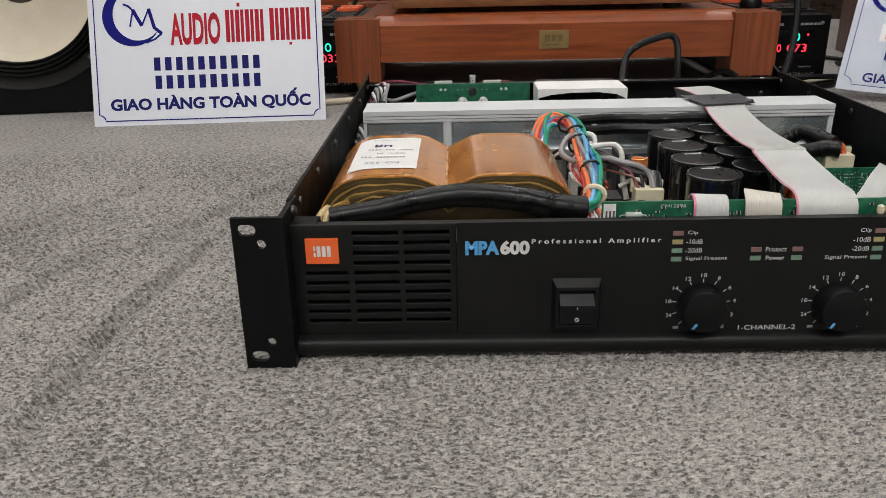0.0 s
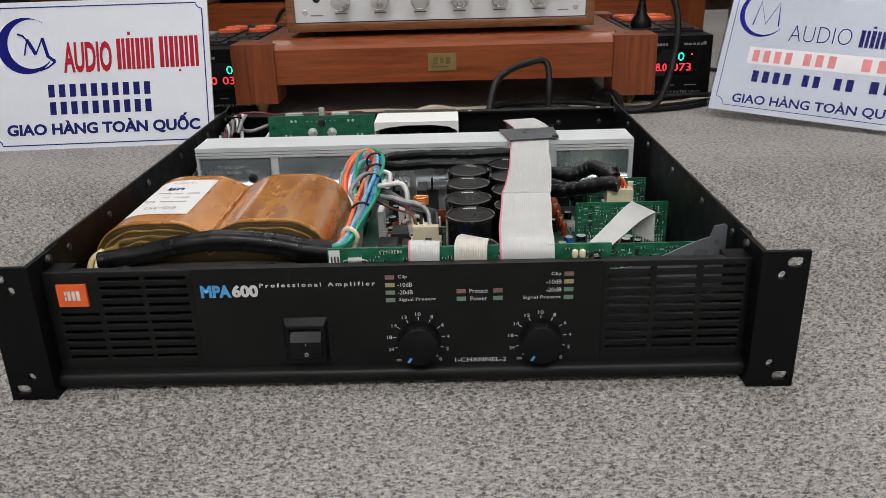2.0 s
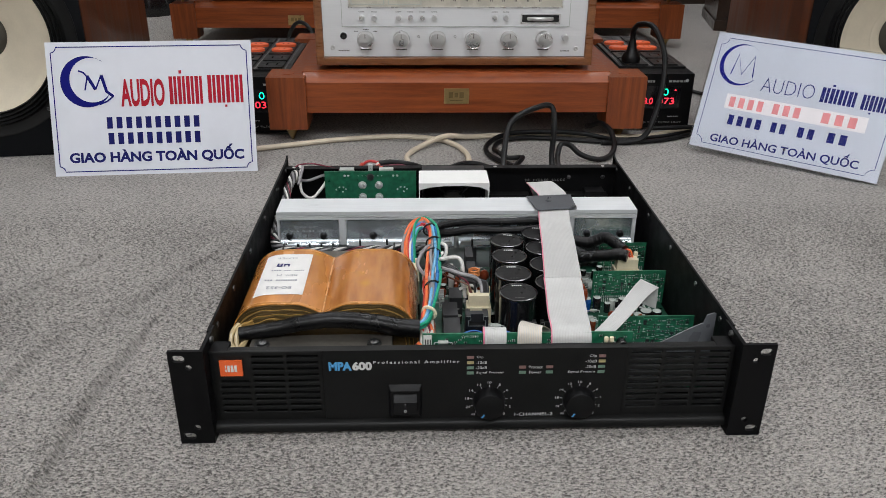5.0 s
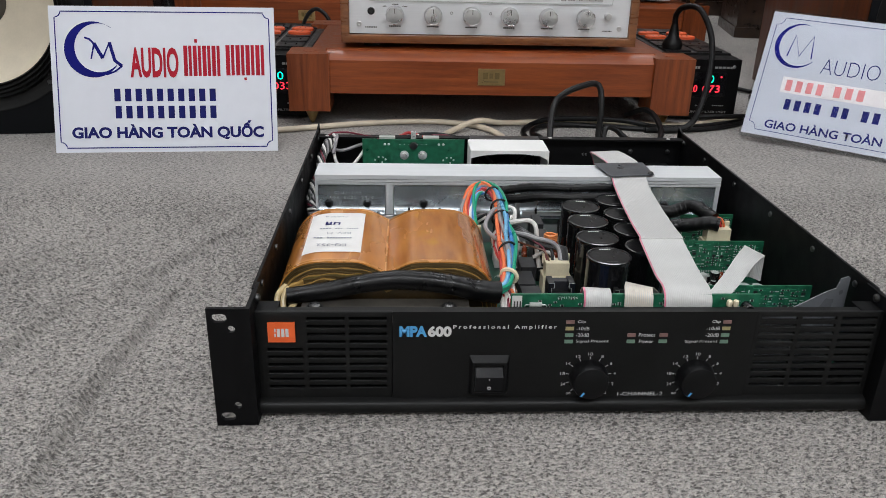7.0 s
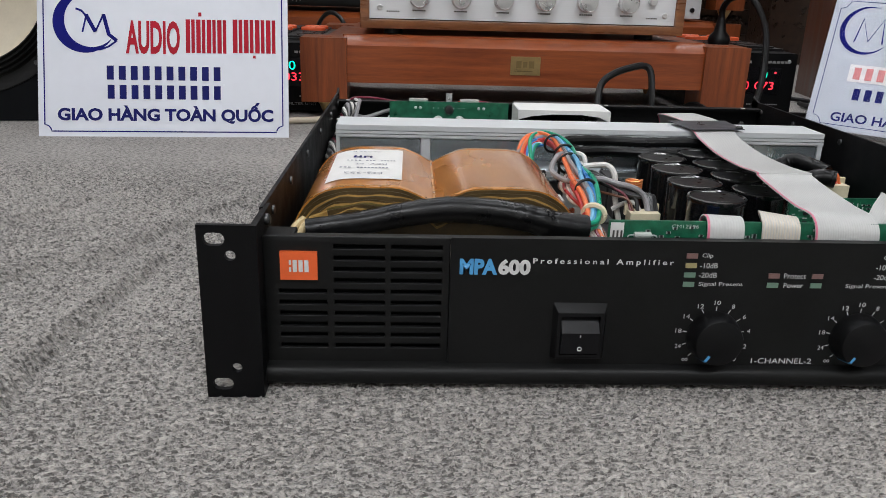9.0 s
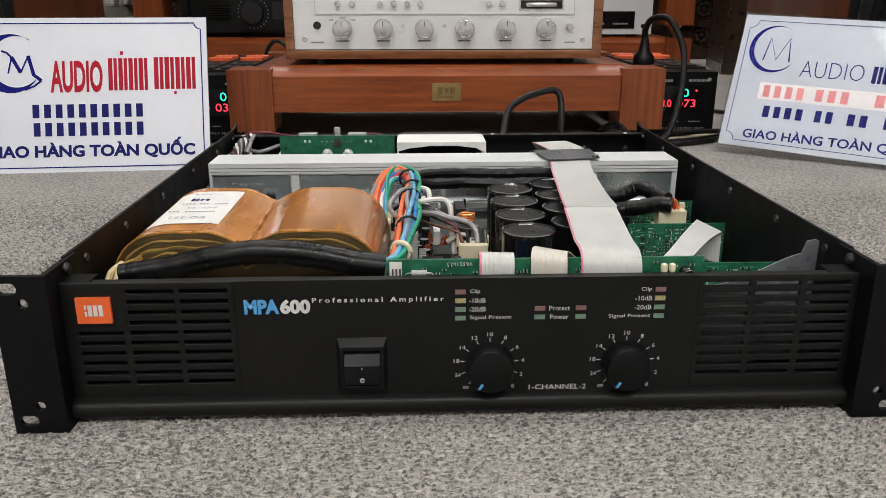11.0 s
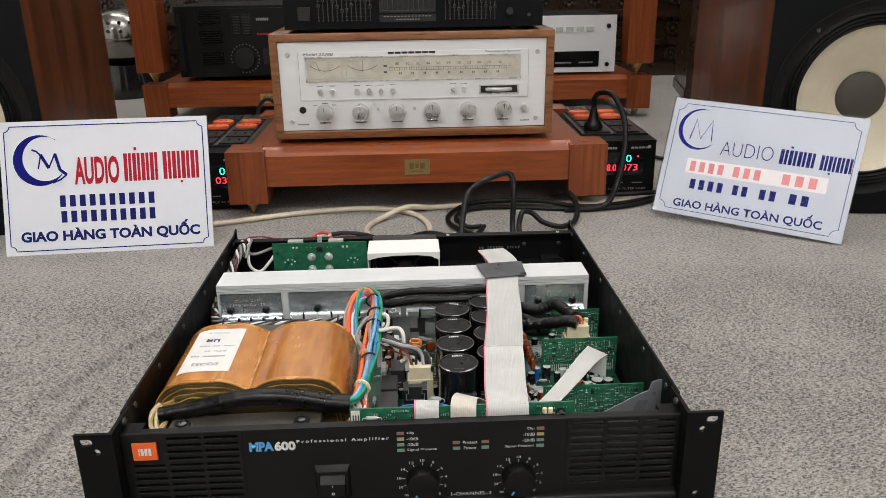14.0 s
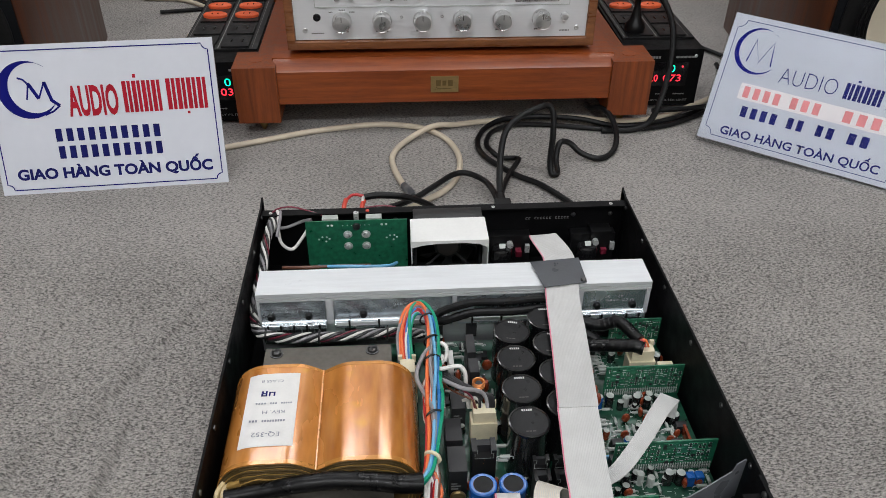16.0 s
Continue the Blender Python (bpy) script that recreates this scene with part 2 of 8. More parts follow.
def carpet_material(name, pile=False):
    """Grey yarn with the shade between loops painted in as dark flecks; the pile's loops also differ from one to the
    next.
    """
    m = bpy.data.materials.new(name)
    m.use_nodes = True
    t, nd = m.node_tree.links, m.node_tree.nodes
    p = nd["Principled BSDF"]
    tc = nd.new("ShaderNodeTexCoord")

    def noise_at(scale, stretch, detail=3, dist=0.0):
        mp, n = nd.new("ShaderNodeMapping"), nd.new("ShaderNodeTexNoise")
        mp.inputs["Scale"].default_value = stretch
        n.inputs["Scale"].default_value, n.inputs["Detail"].default_value, n.inputs["Distortion"].default_value = scale, detail, dist
        t.new(tc.outputs["Object"], mp.inputs[0]), t.new(mp.outputs[0], n.inputs[0])
        return n.outputs[0]

    def maths(op, a, b):
        n = nd.new("ShaderNodeMath")
        n.operation = op
        for k, v in enumerate((a, b)):
            if isinstance(v, (int, float)):
                n.inputs[k].default_value = v
            else:
                t.new(v, n.inputs[k])
        return n.outputs[0]

    flecks = noise_at(560, (0.42, 1.0, 0), 3, 0.4)
    threads = noise_at(1500, (0.5, 1.1, 0), 2)
    brushed = noise_at(60, (0.45, 1.0, 0), 4, 0.8)
    worn = noise_at(5, (1, 1, 0), 4)
    fine = maths("ADD", maths("MULTIPLY", flecks, 0.62), maths("MULTIPLY", threads, 0.26))
    broad = maths("ADD", maths("MULTIPLY", maths("SUBTRACT", worn, 0.5), 0.12), maths("MULTIPLY", maths("SUBTRACT", brushed, 0.5), 0.045))
    mix = maths("ADD", fine, broad)
    height = mix
    if pile:
        geo = nd.new("ShaderNodeNewGeometry")
        mix = maths("ADD", maths("ADD", maths("MULTIPLY", maths("SUBTRACT", mix, 0.44), 1.9), 0.395), maths("MULTIPLY", maths("SUBTRACT", geo.outputs["Random Per Island"], 0.5), 0.10))
    else:
        mix = maths("ADD", maths("MULTIPLY", maths("SUBTRACT", mix, 0.44), 2.0), 0.474)
    ramp = nd.new("ShaderNodeValToRGB")
    e = ramp.color_ramp.elements
    e[0].position, e[0].color = 0.26, (0.105, 0.098, 0.091, 1)
    e[1].position, e[1].color = 0.64, (0.53, 0.50, 0.465, 1)
    for place, grey in ((0.34, 0.205), (0.40, 0.285), (0.46, 0.345), (0.54, 0.42)):
        e.new(place).color = (grey * 1.045, grey * 0.98, grey * 0.915, 1)
    t.new(mix, ramp.inputs[0]), t.new(ramp.outputs[0], p.inputs["Base Color"])
    p.inputs["Roughness"].default_value, p.inputs["Specular IOR Level"].default_value, p.inputs["Sheen Weight"].default_value = 0.95, 0.1, 0.22
    bp = nd.new("ShaderNodeBump")
    bp.inputs["Strength"].default_value, bp.inputs["Distance"].default_value = (0.7, 0.003) if pile else (1.0, 0.006)
    t.new(height, bp.inputs["Height"]), t.new(bp.outputs[0], p.inputs["Normal"])
    return m


def film_material():
    """Glossy amber film: drawn-out streaks, cloudy smears that paint a pale sheen into the colour, and yellow spots of
    varnish under it.
    """
    m = mat("amber_insulating_film", (0.45, 0.138, 0.022), 0.25, metal=0.24, var=0.25, scale=7, col2=(0.70, 0.285, 0.054), stretch=(2.0, 0.6, 1), bump=0.5, bscale=30, coat=0.9, rvar=0.16)
    t, nd = m.node_tree.links, m.node_tree.nodes
    p = nd["Principled BSDF"]
    tc = nd.new("ShaderNodeTexCoord")
    colour = p.inputs["Base Color"].links[0].from_socket
    for scale, detail, stretch, lo, hi, tint, amount in ((46, 4, (2.4, 0.28, 1), 0.46, 0.72, (0.74, 0.33, 0.075, 1), 0.55), (24, 3, (1, 0.8, 1), 0.60, 0.66, (0.64, 0.29, 0.008, 1), 0.8), (13, 5, (1.4, 0.7, 1), 0.56, 0.80, (0.74, 0.44, 0.18, 1), 0.3)):
        mp, n, mr, mx = nd.new("ShaderNodeMapping"), nd.new("ShaderNodeTexNoise"), nd.new("ShaderNodeMapRange"), nd.new("ShaderNodeMix")
        mp.inputs["Scale"].default_value, mp.inputs["Location"].default_value = stretch, (scale * 0.3, 0.7, 0)
        n.inputs["Scale"].default_value, n.inputs["Detail"].default_value = scale, detail
        mr.inputs[1].default_value, mr.inputs[2].default_value, mr.inputs[4].default_value = lo, hi, amount
        mx.data_type = "RGBA"
        mx.inputs[7].default_value = tint
        t.new(tc.outputs["Object"], mp.inputs[0]), t.new(mp.outputs[0], n.inputs[0]), t.new(n.outputs[0], mr.inputs[0])
        t.new(mr.outputs[0], mx.inputs[0]), t.new(colour, mx.inputs[6])
        colour = mx.outputs[2]
    t.new(colour, p.inputs["Base Color"])
    return m


CARPET = carpet_material("grey_loop_carpet")
PILE = carpet_material("grey_loop_pile", True)
BLACK_STEEL = mat("black_powder_coat", (0.0035, 0.0035, 0.004), 0.5, var=0.15, scale=60, bump=0.12, bscale=1500, spec=0.16)
BLACK_PANEL = mat("satin_black_panel", (0.0080, 0.0082, 0.0082), 0.42, var=0.15, scale=25, bump=0.04, bscale=1800, spec=0.2)
KNOB_BLACK = mat("matt_black_knob", (0.0045, 0.0045, 0.005), 0.45, var=0.15, scale=80, bump=0.03, bscale=900, spec=0.22)
# slightly darker ribbon grey, painting the shade in the grooves between strands
RIBBON_GROOVE = mat("ribbon_groove_shade", (0.515, 0.51, 0.50), 0.5, var=0.06, scale=60)
DOT_PRINT = mat("pale_dotted_stencil", (0.62, 0.64, 0.64), 0.5, var=0.1, scale=200)
BLACK_PLASTIC = mat("black_plastic", (0.007, 0.007, 0.0075), 0.38, var=0.2, scale=80, bump=0.03, bscale=900)
ROCKER = mat("worn_black_rocker", (0.008, 0.008, 0.009), 0.40, var=0.2, scale=80, spec=0.2)
BLACK_RUBBER = mat("black_cable_sheath", (0.005, 0.005, 0.0055), 0.42, var=0.25, scale=60, bump=0.15, bscale=400, spec=0.28)
SHRINK = mat("black_heat_shrink", (0.004, 0.004, 0.0045), 0.33, var=0.2, scale=60, bump=0.6, bscale=110, spec=0.28)
INK_WHITE = mat("white_panel_print", (0.66, 0.66, 0.65), 0.55, var=0.1, scale=200)
INK_BLUE = mat("blue_panel_print", (0.09, 0.34, 0.66), 0.5, var=0.08, scale=200)
ORANGE_BADGE = mat("orange_badge", (0.80, 0.13, 0.028), 0.4, var=0.06, scale=90)
LED_RED = mat("unlit_red_lens", (0.20, 0.115, 0.105), 0.35, var=0.1, scale=200)
LED_AMBER = mat("unlit_amber_lens", (0.34, 0.29, 0.14), 0.35, var=0.1, scale=200)
LED_GREEN = mat("unlit_green_lens", (0.14, 0.225, 0.17), 0.35, var=0.1, scale=200)
ALU = mat("white_milled_aluminium", (0.70, 0.72, 0.74), 0.42, metal=0.25, var=0.05, scale=20, stretch=(1, 12, 12), bump=0.05, bscale=200)
ALU_EDGE = mat("bare_aluminium_edge", (0.72, 0.73, 0.75), 0.35, metal=0.8, var=0.08, scale=30, stretch=(1, 10, 10))
STEEL_PLATE = mat("bright_zinc_plated_steel", (0.58, 0.64, 0.69), 0.25, metal=0.8, var=0.2, scale=22, bump=0.12, bscale=40)
FACE_ALU = mat("brushed_silver_faceplate", (0.80, 0.81, 0.83), 0.36, metal=0.35, var=0.02, scale=12, stretch=(0.6, 1, 40), bump=0.015, bscale=120)
KNOB_ALU = mat("turned_aluminium", (0.66, 0.66, 0.66), 0.30, metal=0.95, var=0.08, scale=60)
SCREW = mat("dark_steel_screw", (0.10, 0.10, 0.10), 0.35, metal=0.9, var=0.3, scale=200)
BRASS = mat("brass", (0.55, 0.40, 0.18), 0.34, metal=0.9, var=0.15, scale=80, bump=0.05, bscale=300)
PLATE_MARK = mat("worn_dark_brass", (0.30, 0.21, 0.085), 0.4, metal=0.8, var=0.25, scale=80)
COPPER = mat("varnished_copper", (0.80, 0.30, 0.10), 0.3, metal=0.6, var=0.2, scale=80)
KAPTON = film_material()
FILM_EDGE = mat("pale_amber_film_edge", (0.60, 0.26, 0.055), 0.25, metal=0.3, var=0.2, scale=40, coat=0.6)
FILM_LAP = mat("lapped_film_edge", (0.74, 0.36, 0.12), 0.3, metal=0.3, var=0.2, scale=60, coat=0.8)
PAPER_YELLOW = mat("yellowed_layer_paper", (0.36, 0.22, 0.06), 0.5, var=0.3, scale=60)
PAPER_DARK = mat("varnished_layer_edge", (0.07, 0.045, 0.015), 0.4, var=0.3, scale=60)
PAPER_GREEN = mat("olive_layer_edge", (0.13, 0.10, 0.028), 0.4, var=0.3, scale=60)
CORE = mat("varnished_core_steel", (0.115, 0.105, 0.09), 0.45, metal=0.5, var=0.3, scale=25, bump=0.1, bscale=100)
LABEL_WHITE = mat("white_paper_label", (0.74, 0.73, 0.71), 0.55, var=0.05, scale=60)
LABEL_INK = mat("blue_grey_label_ink", (0.22, 0.23, 0.28), 0.6, var=0.1, scale=100)
PCB = mat("green_circuit_board", (0.011, 0.100, 0.050), 0.35, var=0.25, scale=160, col2=(0.022, 0.175, 0.090), coat=0.3, bump=0.08, bscale=700)
PCB_DARK = mat("deep_green_circuit_board", (0.008, 0.055, 0.030), 0.35, var=0.4, scale=120, col2=(0.014, 0.10, 0.055), coat=0.3)
TRACE = mat("light_green_trace", (0.06, 0.30, 0.16), 0.4, var=0.1, scale=200)
SOLDER = mat("solder", (0.66, 0.67, 0.66), 0.32, metal=0.5, var=0.2, scale=200)
SILK = mat("white_board_print", (0.62, 0.66, 0.62), 0.6, var=0.1, scale=200)
CREAM = mat("cream_nylon", (0.70, 0.63, 0.45), 0.45, var=0.1, scale=80)
RELAY = mat("matt_black_relay", (0.020, 0.020, 0.022), 0.5, var=0.2, scale=100, bump=0.05, bscale=900)
CAP_BLACK = mat("black_capacitor_sleeve", (0.010, 0.010, 0.011), 0.16, var=0.2, scale=60, coat=0.5)
CAP_TOP = mat("capacitor_top", (0.011, 0.011, 0.012), 0.34, var=0.4, scale=90, bump=0.15, bscale=200, spec=0.16)
CAP_BLUE = mat("blue_capacitor_sleeve", (0.015, 0.11, 0.42), 0.25, var=0.12, scale=60, coat=0.4)
FILM_RED = mat("red_brown_film_capacitor", (0.26, 0.05, 0.018), 0.28, var=0.2, scale=120, coat=0.4)
RESISTOR = mat("grey_resistor", (0.42, 0.45, 0.42), 0.4, var=0.15, scale=200)
RIBBON = mat("grey_white_ribbon_cable", (0.535, 0.535, 0.525), 0.38, var=0.06, scale=60)
RIBBON_CREAM = mat("cream_ribbon_cable", (0.60, 0.55, 0.47), 0.45, var=0.06, scale=60)
PINK = mat("pink_marked_strand", (0.66, 0.19, 0.28), 0.45, var=0.1, scale=80)
TAPE = mat("dark_grey_tape", (0.060, 0.065, 0.075), 0.34, var=0.15, scale=60, bump=0.1, bscale=300)
FLAP = mat("dark_grey_plastic_sheet", (0.140, 0.148, 0.162), 0.3, var=0.12, scale=40, bump=0.05, bscale=200)
WIRES = {n: mat(n + "_wire", c, 0.32, var=0.1, scale=90) for n, c in {
    "orange": (0.78, 0.17, 0.05), "red": (0.50, 0.03, 0.03), "blue": (0.04, 0.19, 0.50), "green": (0.015, 0.30, 0.17),
    "grey": (0.27, 0.26, 0.27), "white": (0.70, 0.68, 0.65), "black": (0.013, 0.013, 0.014), "brown": (0.14, 0.055, 0.03), "light_blue": (0.16, 0.42, 0.66), "maroon": (0.17, 0.015, 0.035), "cream": (0.60, 0.47, 0.25)}.items()}
HOOD = mat("white_card_hood", (0.80, 0.80, 0.78), 0.5, var=0.04, scale=30)
SIGN_WHITE = mat("white_acrylic_sign", (0.68, 0.70, 0.77), 0.2, var=0.03, scale=8, coat=0.3)
SIGN_BLUE = mat("dark_blue_sign_vinyl", (0.004, 0.005, 0.155), 0.55, var=0.1, scale=40, spec=0.12)
SIGN_INDIGO = mat("dark_blue_print", (0.009, 0.011, 0.115), 0.55, var=0.1, scale=40, spec=0.12)
SIGN_RED = mat("red_sign_vinyl", (0.40, 0.012, 0.028), 0.55, var=0.1, scale=40, spec=0.12)
SIGN_PINK = mat("faded_red_print", (0.62, 0.20, 0.20), 0.5, var=0.1, scale=80)
PAPER_WHITE = mat("printed_white_paper", (0.43, 0.444, 0.498), 0.4, var=0.03, scale=15)
PAPER_STRIP = mat("off_white_paper_strip", (0.64, 0.60, 0.59), 0.5, var=0.04, scale=60)
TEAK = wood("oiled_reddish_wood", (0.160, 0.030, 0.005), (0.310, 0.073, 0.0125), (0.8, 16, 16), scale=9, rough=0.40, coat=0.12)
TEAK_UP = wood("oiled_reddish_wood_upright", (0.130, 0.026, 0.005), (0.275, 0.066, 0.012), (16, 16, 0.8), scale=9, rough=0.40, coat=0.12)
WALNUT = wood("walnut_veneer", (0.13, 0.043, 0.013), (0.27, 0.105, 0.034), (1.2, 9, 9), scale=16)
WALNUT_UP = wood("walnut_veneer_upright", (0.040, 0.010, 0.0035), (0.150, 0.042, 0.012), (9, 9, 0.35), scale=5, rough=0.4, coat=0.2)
DARK_WOOD = wood("dark_carved_wood", (0.012, 0.0055, 0.003), (0.042, 0.019, 0.009), (3, 3, 3), scale=14)
BAFFLE = mat("charcoal_baffle_paint", (0.0042, 0.0048, 0.006), 0.65, var=0.2, scale=60, bump=0.1, bscale=700, spec=0.12)
CONE = mat("cream_paper_cone", (0.62, 0.555, 0.435), 0.6, var=0.05, scale=40, bump=0.06, bscale=500)
DUST_CAP = mat("grey_brown_dust_cap", (0.060, 0.055, 0.044), 0.65, var=0.12, scale=60)
SURROUND = mat("black_rubber_surround", (0.005, 0.005, 0.005), 0.55, var=0.2, scale=60, spec=0.25, bump=0.3, bscale=300)
ORANGE_SOCKET = mat("orange_socket_plastic", (0.74, 0.12, 0.035), 0.42, var=0.08, scale=60)
DISPLAY_RED = mat("lit_red_digits", (1.0, 0.03, 0.05), 0.4, var=0.0, emit=2.2)
DISPLAY_GREEN = mat("lit_green_digits", (0.03, 0.9, 0.5), 0.4, var=0.0, emit=1.6)
DARK_GLASS = mat("dark_display_window", (0.006, 0.006, 0.007), 0.1, var=0.1, scale=30)
DIAL = mat("pale_tuning_scale", (0.52, 0.49, 0.42), 0.28, var=0.08, scale=40, coat=0.6)
PRINT_GREY = mat("grey_dial_print", (0.075, 0.07, 0.065), 0.5, var=0.1, scale=100)
PRINT_FAINT = mat("faint_grey_print", (0.06, 0.06, 0.06), 0.5, var=0.1, scale=100)
PRINT_DIM = mat("dim_white_print", (0.26, 0.26, 0.25), 0.5, var=0.1, scale=100)
CHROME = mat("polished_chrome", (0.27, 0.26, 0.245), 0.2, metal=1.0, var=0.1, scale=20)
CABLE_CREAM = mat("cream_cable_sheath", (0.62, 0.54, 0.42), 0.45, var=0.08, scale=60)
WALL_PAINT = mat("pale_wall_paint", (0.66, 0.65, 0.62), 0.8, var=0.05, scale=6, bump=0.05, bscale=300)
CEILING_PAINT = mat("white_ceiling_paint", (0.80, 0.80, 0.79), 0.85, var=0.03, scale=5)
LAMP_GLOW = mat("lit_lamp_diffuser", (1.0, 0.97, 0.93), 0.5, var=0.0, emit=6.0)
FAN_BLACK = mat("black_fan_plastic", (0.015, 0.015, 0.016), 0.4, var=0.2, scale=60)
RED_CLIP = mat("red_clip_sleeve", (0.62, 0.06, 0.03), 0.4, var=0.1, scale=80)


def clear_acrylic():
    m = bpy.data.materials.new("clear_acrylic")
    m.use_nodes = True
    p = m.node_tree.nodes["Principled BSDF"]
    p.inputs["Base Color"].default_value, p.inputs["Roughness"].default_value = (0.93, 0.95, 0.96, 1), 0.04
    p.inputs["Transmission Weight"].default_value, p.inputs["IOR"].default_value = 1.0, 1.2
    return m


ACRYLIC = clear_acrylic()

# ---- the room ----
XW, Y0, Y1 = 2.6, -2.6, 2.75


FOLDS = [((-0.345, -0.10), (-0.334, 0.24), 0.0065, 0.008), ((-0.405, 0.16), (-0.255, 0.43), 0.0050, 0.008), ((-0.47, -0.05), (-0.40, 0.22), 0.0055, 0.009), ((-0.62, 0.02), (-0.40, 0.42), 0.0045, 0.010), ((0.42, -0.1), (0.62, 0.35), 0.002, 0.014)]


def carpet_height(x, y):
    """The height of the carpet: pressed down a little round the amplifier, with long soft folds."""
    k = np.clip((0.60 - y) / 0.14, 0, 1) * np.clip((0.62 - np.abs(x)) / 0.2, 0, 1)
    z = -0.0040 * k * k * (3 - 2 * k)
    for a, b, h, w in FOLDS:
        dx, dy = b[0] - a[0], b[1] - a[1]
        n = math.hypot(dx, dy)
        t = ((x - a[0]) * dx + (y - a[1]) * dy) / n**2
        bow = 0.006 * np.sin(t * 5.0 + h * 900)
        off = ((x - a[0]) * dy - (y - a[1]) * dx) / n + bow
        z = z + h * np.clip(1 - (2 * np.abs(t - 0.5)) ** 4, 0, 1) * (np.exp(-((off / w) ** 2)) - 0.9 * np.exp(-(((off - 1.3 * w) / (0.6 * w)) ** 2)))
    return z


def carpet():
    """One sheet, finer near the amplifier."""
    xs = np.unique(np.r_[np.linspace(-XW, -1.0, 9), np.linspace(-1.0, 1.0, 641), np.linspace(1.0, XW, 9)])
    ys = np.unique(np.r_[np.linspace(Y0, -0.35, 12), np.linspace(-0.35, 0.85, 121), np.linspace(0.85, Y1, 16)])
    gx, gy = np.meshgrid(xs, ys)
    verts = np.stack([gx, gy, carpet_height(gx, gy)], -1).reshape(-1, 3).tolist()
    n = len(xs)
    faces = [(j * n + i, j * n + i + 1, (j + 1) * n + i + 1, (j + 1) * n + i) for j in range(len(ys) - 1) for i in range(n - 1)]
    me = bpy.data.meshes.new("floor")
    me.from_pydata(verts, [], faces)
    me.materials.append(CARPET)
    me.shade_smooth()
    return tagged(link("floor", me), "grey loop-pile carpet laid over the showroom floor", "carpet", kind="structure")


def carpet_pile():
    """The little loops of the pile, where the carpet lies nearest."""
    rng, step = np.random.default_rng(3), 0.00190
    gx, gy = np.meshgrid(np.arange(-0.70, 0.70, step * 1.25), np.arange(-0.18, 0.56, step * 0.80))
    x, y = (gx + rng.uniform(-0.6, 0.6, gx.shape) * step).ravel(), (gy + rng.uniform(-0.6, 0.6, gy.shape) * step).ravel()
    keep = ~((np.abs(x) < 0.205) & (y > 0.03) & (y < 0.445)) & ~((np.abs(np.abs(x) - 0.2275) < 0.015) & (y > -0.0015) & (y < 0.042)) & (np.abs(x) < 0.34 + 0.62 * (y + 0.30))
    x, y = x[keep], y[keep]
    n = len(x)
    fade = np.clip((0.56 - y) / 0.15, 0, 1) * np.clip((0.70 - np.abs(x)) / 0.10, 0, 1)
    a = rng.normal(0.05, 0.34, n)
    long, wide, high = rng.uniform(0.0011, 0.0023, n), rng.uniform(0.0005, 0.0008, n), rng.uniform(0.0004, 0.0019, n) * fade
    base = carpet_height(x, y) - 0.0003
    lean = rng.normal(0, 0.0006, (2, n))
    sides, verts = 6, []
    for k in range(sides):
        t = 2 * math.pi * k / sides
        u, v = long * math.cos(t), wide * math.sin(t)
        verts.append(np.stack([x + u * np.cos(a) - v * np.sin(a), y + u * np.sin(a) + v * np.cos(a), base], -1))
    for q in (-0.5, 0.5):
        verts.append(np.stack([x + q * long * np.cos(a) + lean[0], y + q * long * np.sin(a) + lean[1], base + high * (1 + 0.2 * q)], -1))
    co = np.stack(verts, 1).reshape(-1, 3)
    tris = [(0, 1, 7), (1, 2, 7), (2, 6, 7), (2, 3, 6), (3, 4, 6), (4, 5, 6), (5, 7, 6), (5, 0, 7)]
    idx = (np.array(tris)[None] + 8 * np.arange(n)[:, None, None]).reshape(-1, 3)
    me = bpy.data.meshes.new("carpet_pile")
    me.vertices.add(len(co))
    me.vertices.foreach_set("co", co.ravel())
    me.loops.add(idx.size)
    me.loops.foreach_set("vertex_index", idx.ravel())
    me.polygons.add(len(idx))
    me.polygons.foreach_set("loop_start", np.arange(0, idx.size, 3))
    me.update(calc_edges=True)
    me.materials.append(PILE)
    me.shade_smooth()
    tagged(link("carpet_pile", me), "short grey wool loops of the carpet's pile", "carpet pile", kind="stuff")


carpet_pile()
carpet()
for nm, b in {"wall_north": (-XW, XW, Y1, Y1 + 0.12, -0.01, CEILING), "wall_south": (-XW, XW, Y0 - 0.12, Y0, -0.01, CEILING),
              "wall_west": (-XW - 0.12, -XW, Y0, Y1, -0.01, CEILING), "wall_east": (XW, XW + 0.12, Y0, Y1, -0.01, CEILING)}.items():
    tagged(part(nm, box(*b), WALL_PAINT), "plain pale painted showroom wall", "wall", kind="structure")
tagged(part("ceiling", box(-XW - 0.12, XW + 0.12, Y0 - 0.12, Y1 + 0.12, CEILING, CEILING + 0.1), CEILING_PAINT), "plain white ceiling", "ceiling", kind="structure")
for lx, ly, lp in LAMPS:
    lamp(lx, ly, lp)
    t = thing("ceiling_lamp", "white ceiling lamp with a lit flat diffuser", "lamp", "ceiling lamps", pose(lx, ly, CEILING))
    part("housing", box(-0.62, 0.62, -0.17, 0.17, -0.05, 0), CEILING_PAINT, t, bevel=0.005)
    part("diffuser", box(-0.58, 0.58, -0.14, 0.14, -0.06, -0.05), LAMP_GLOW, t)

# ---- the power amplifier ----
amp = thing("power_amplifier", "black rack power amplifier with its lid off, on the carpet", "amplifier")
PY = 0.012      # front of the panel
FZ = 0.0765      # top of the panel


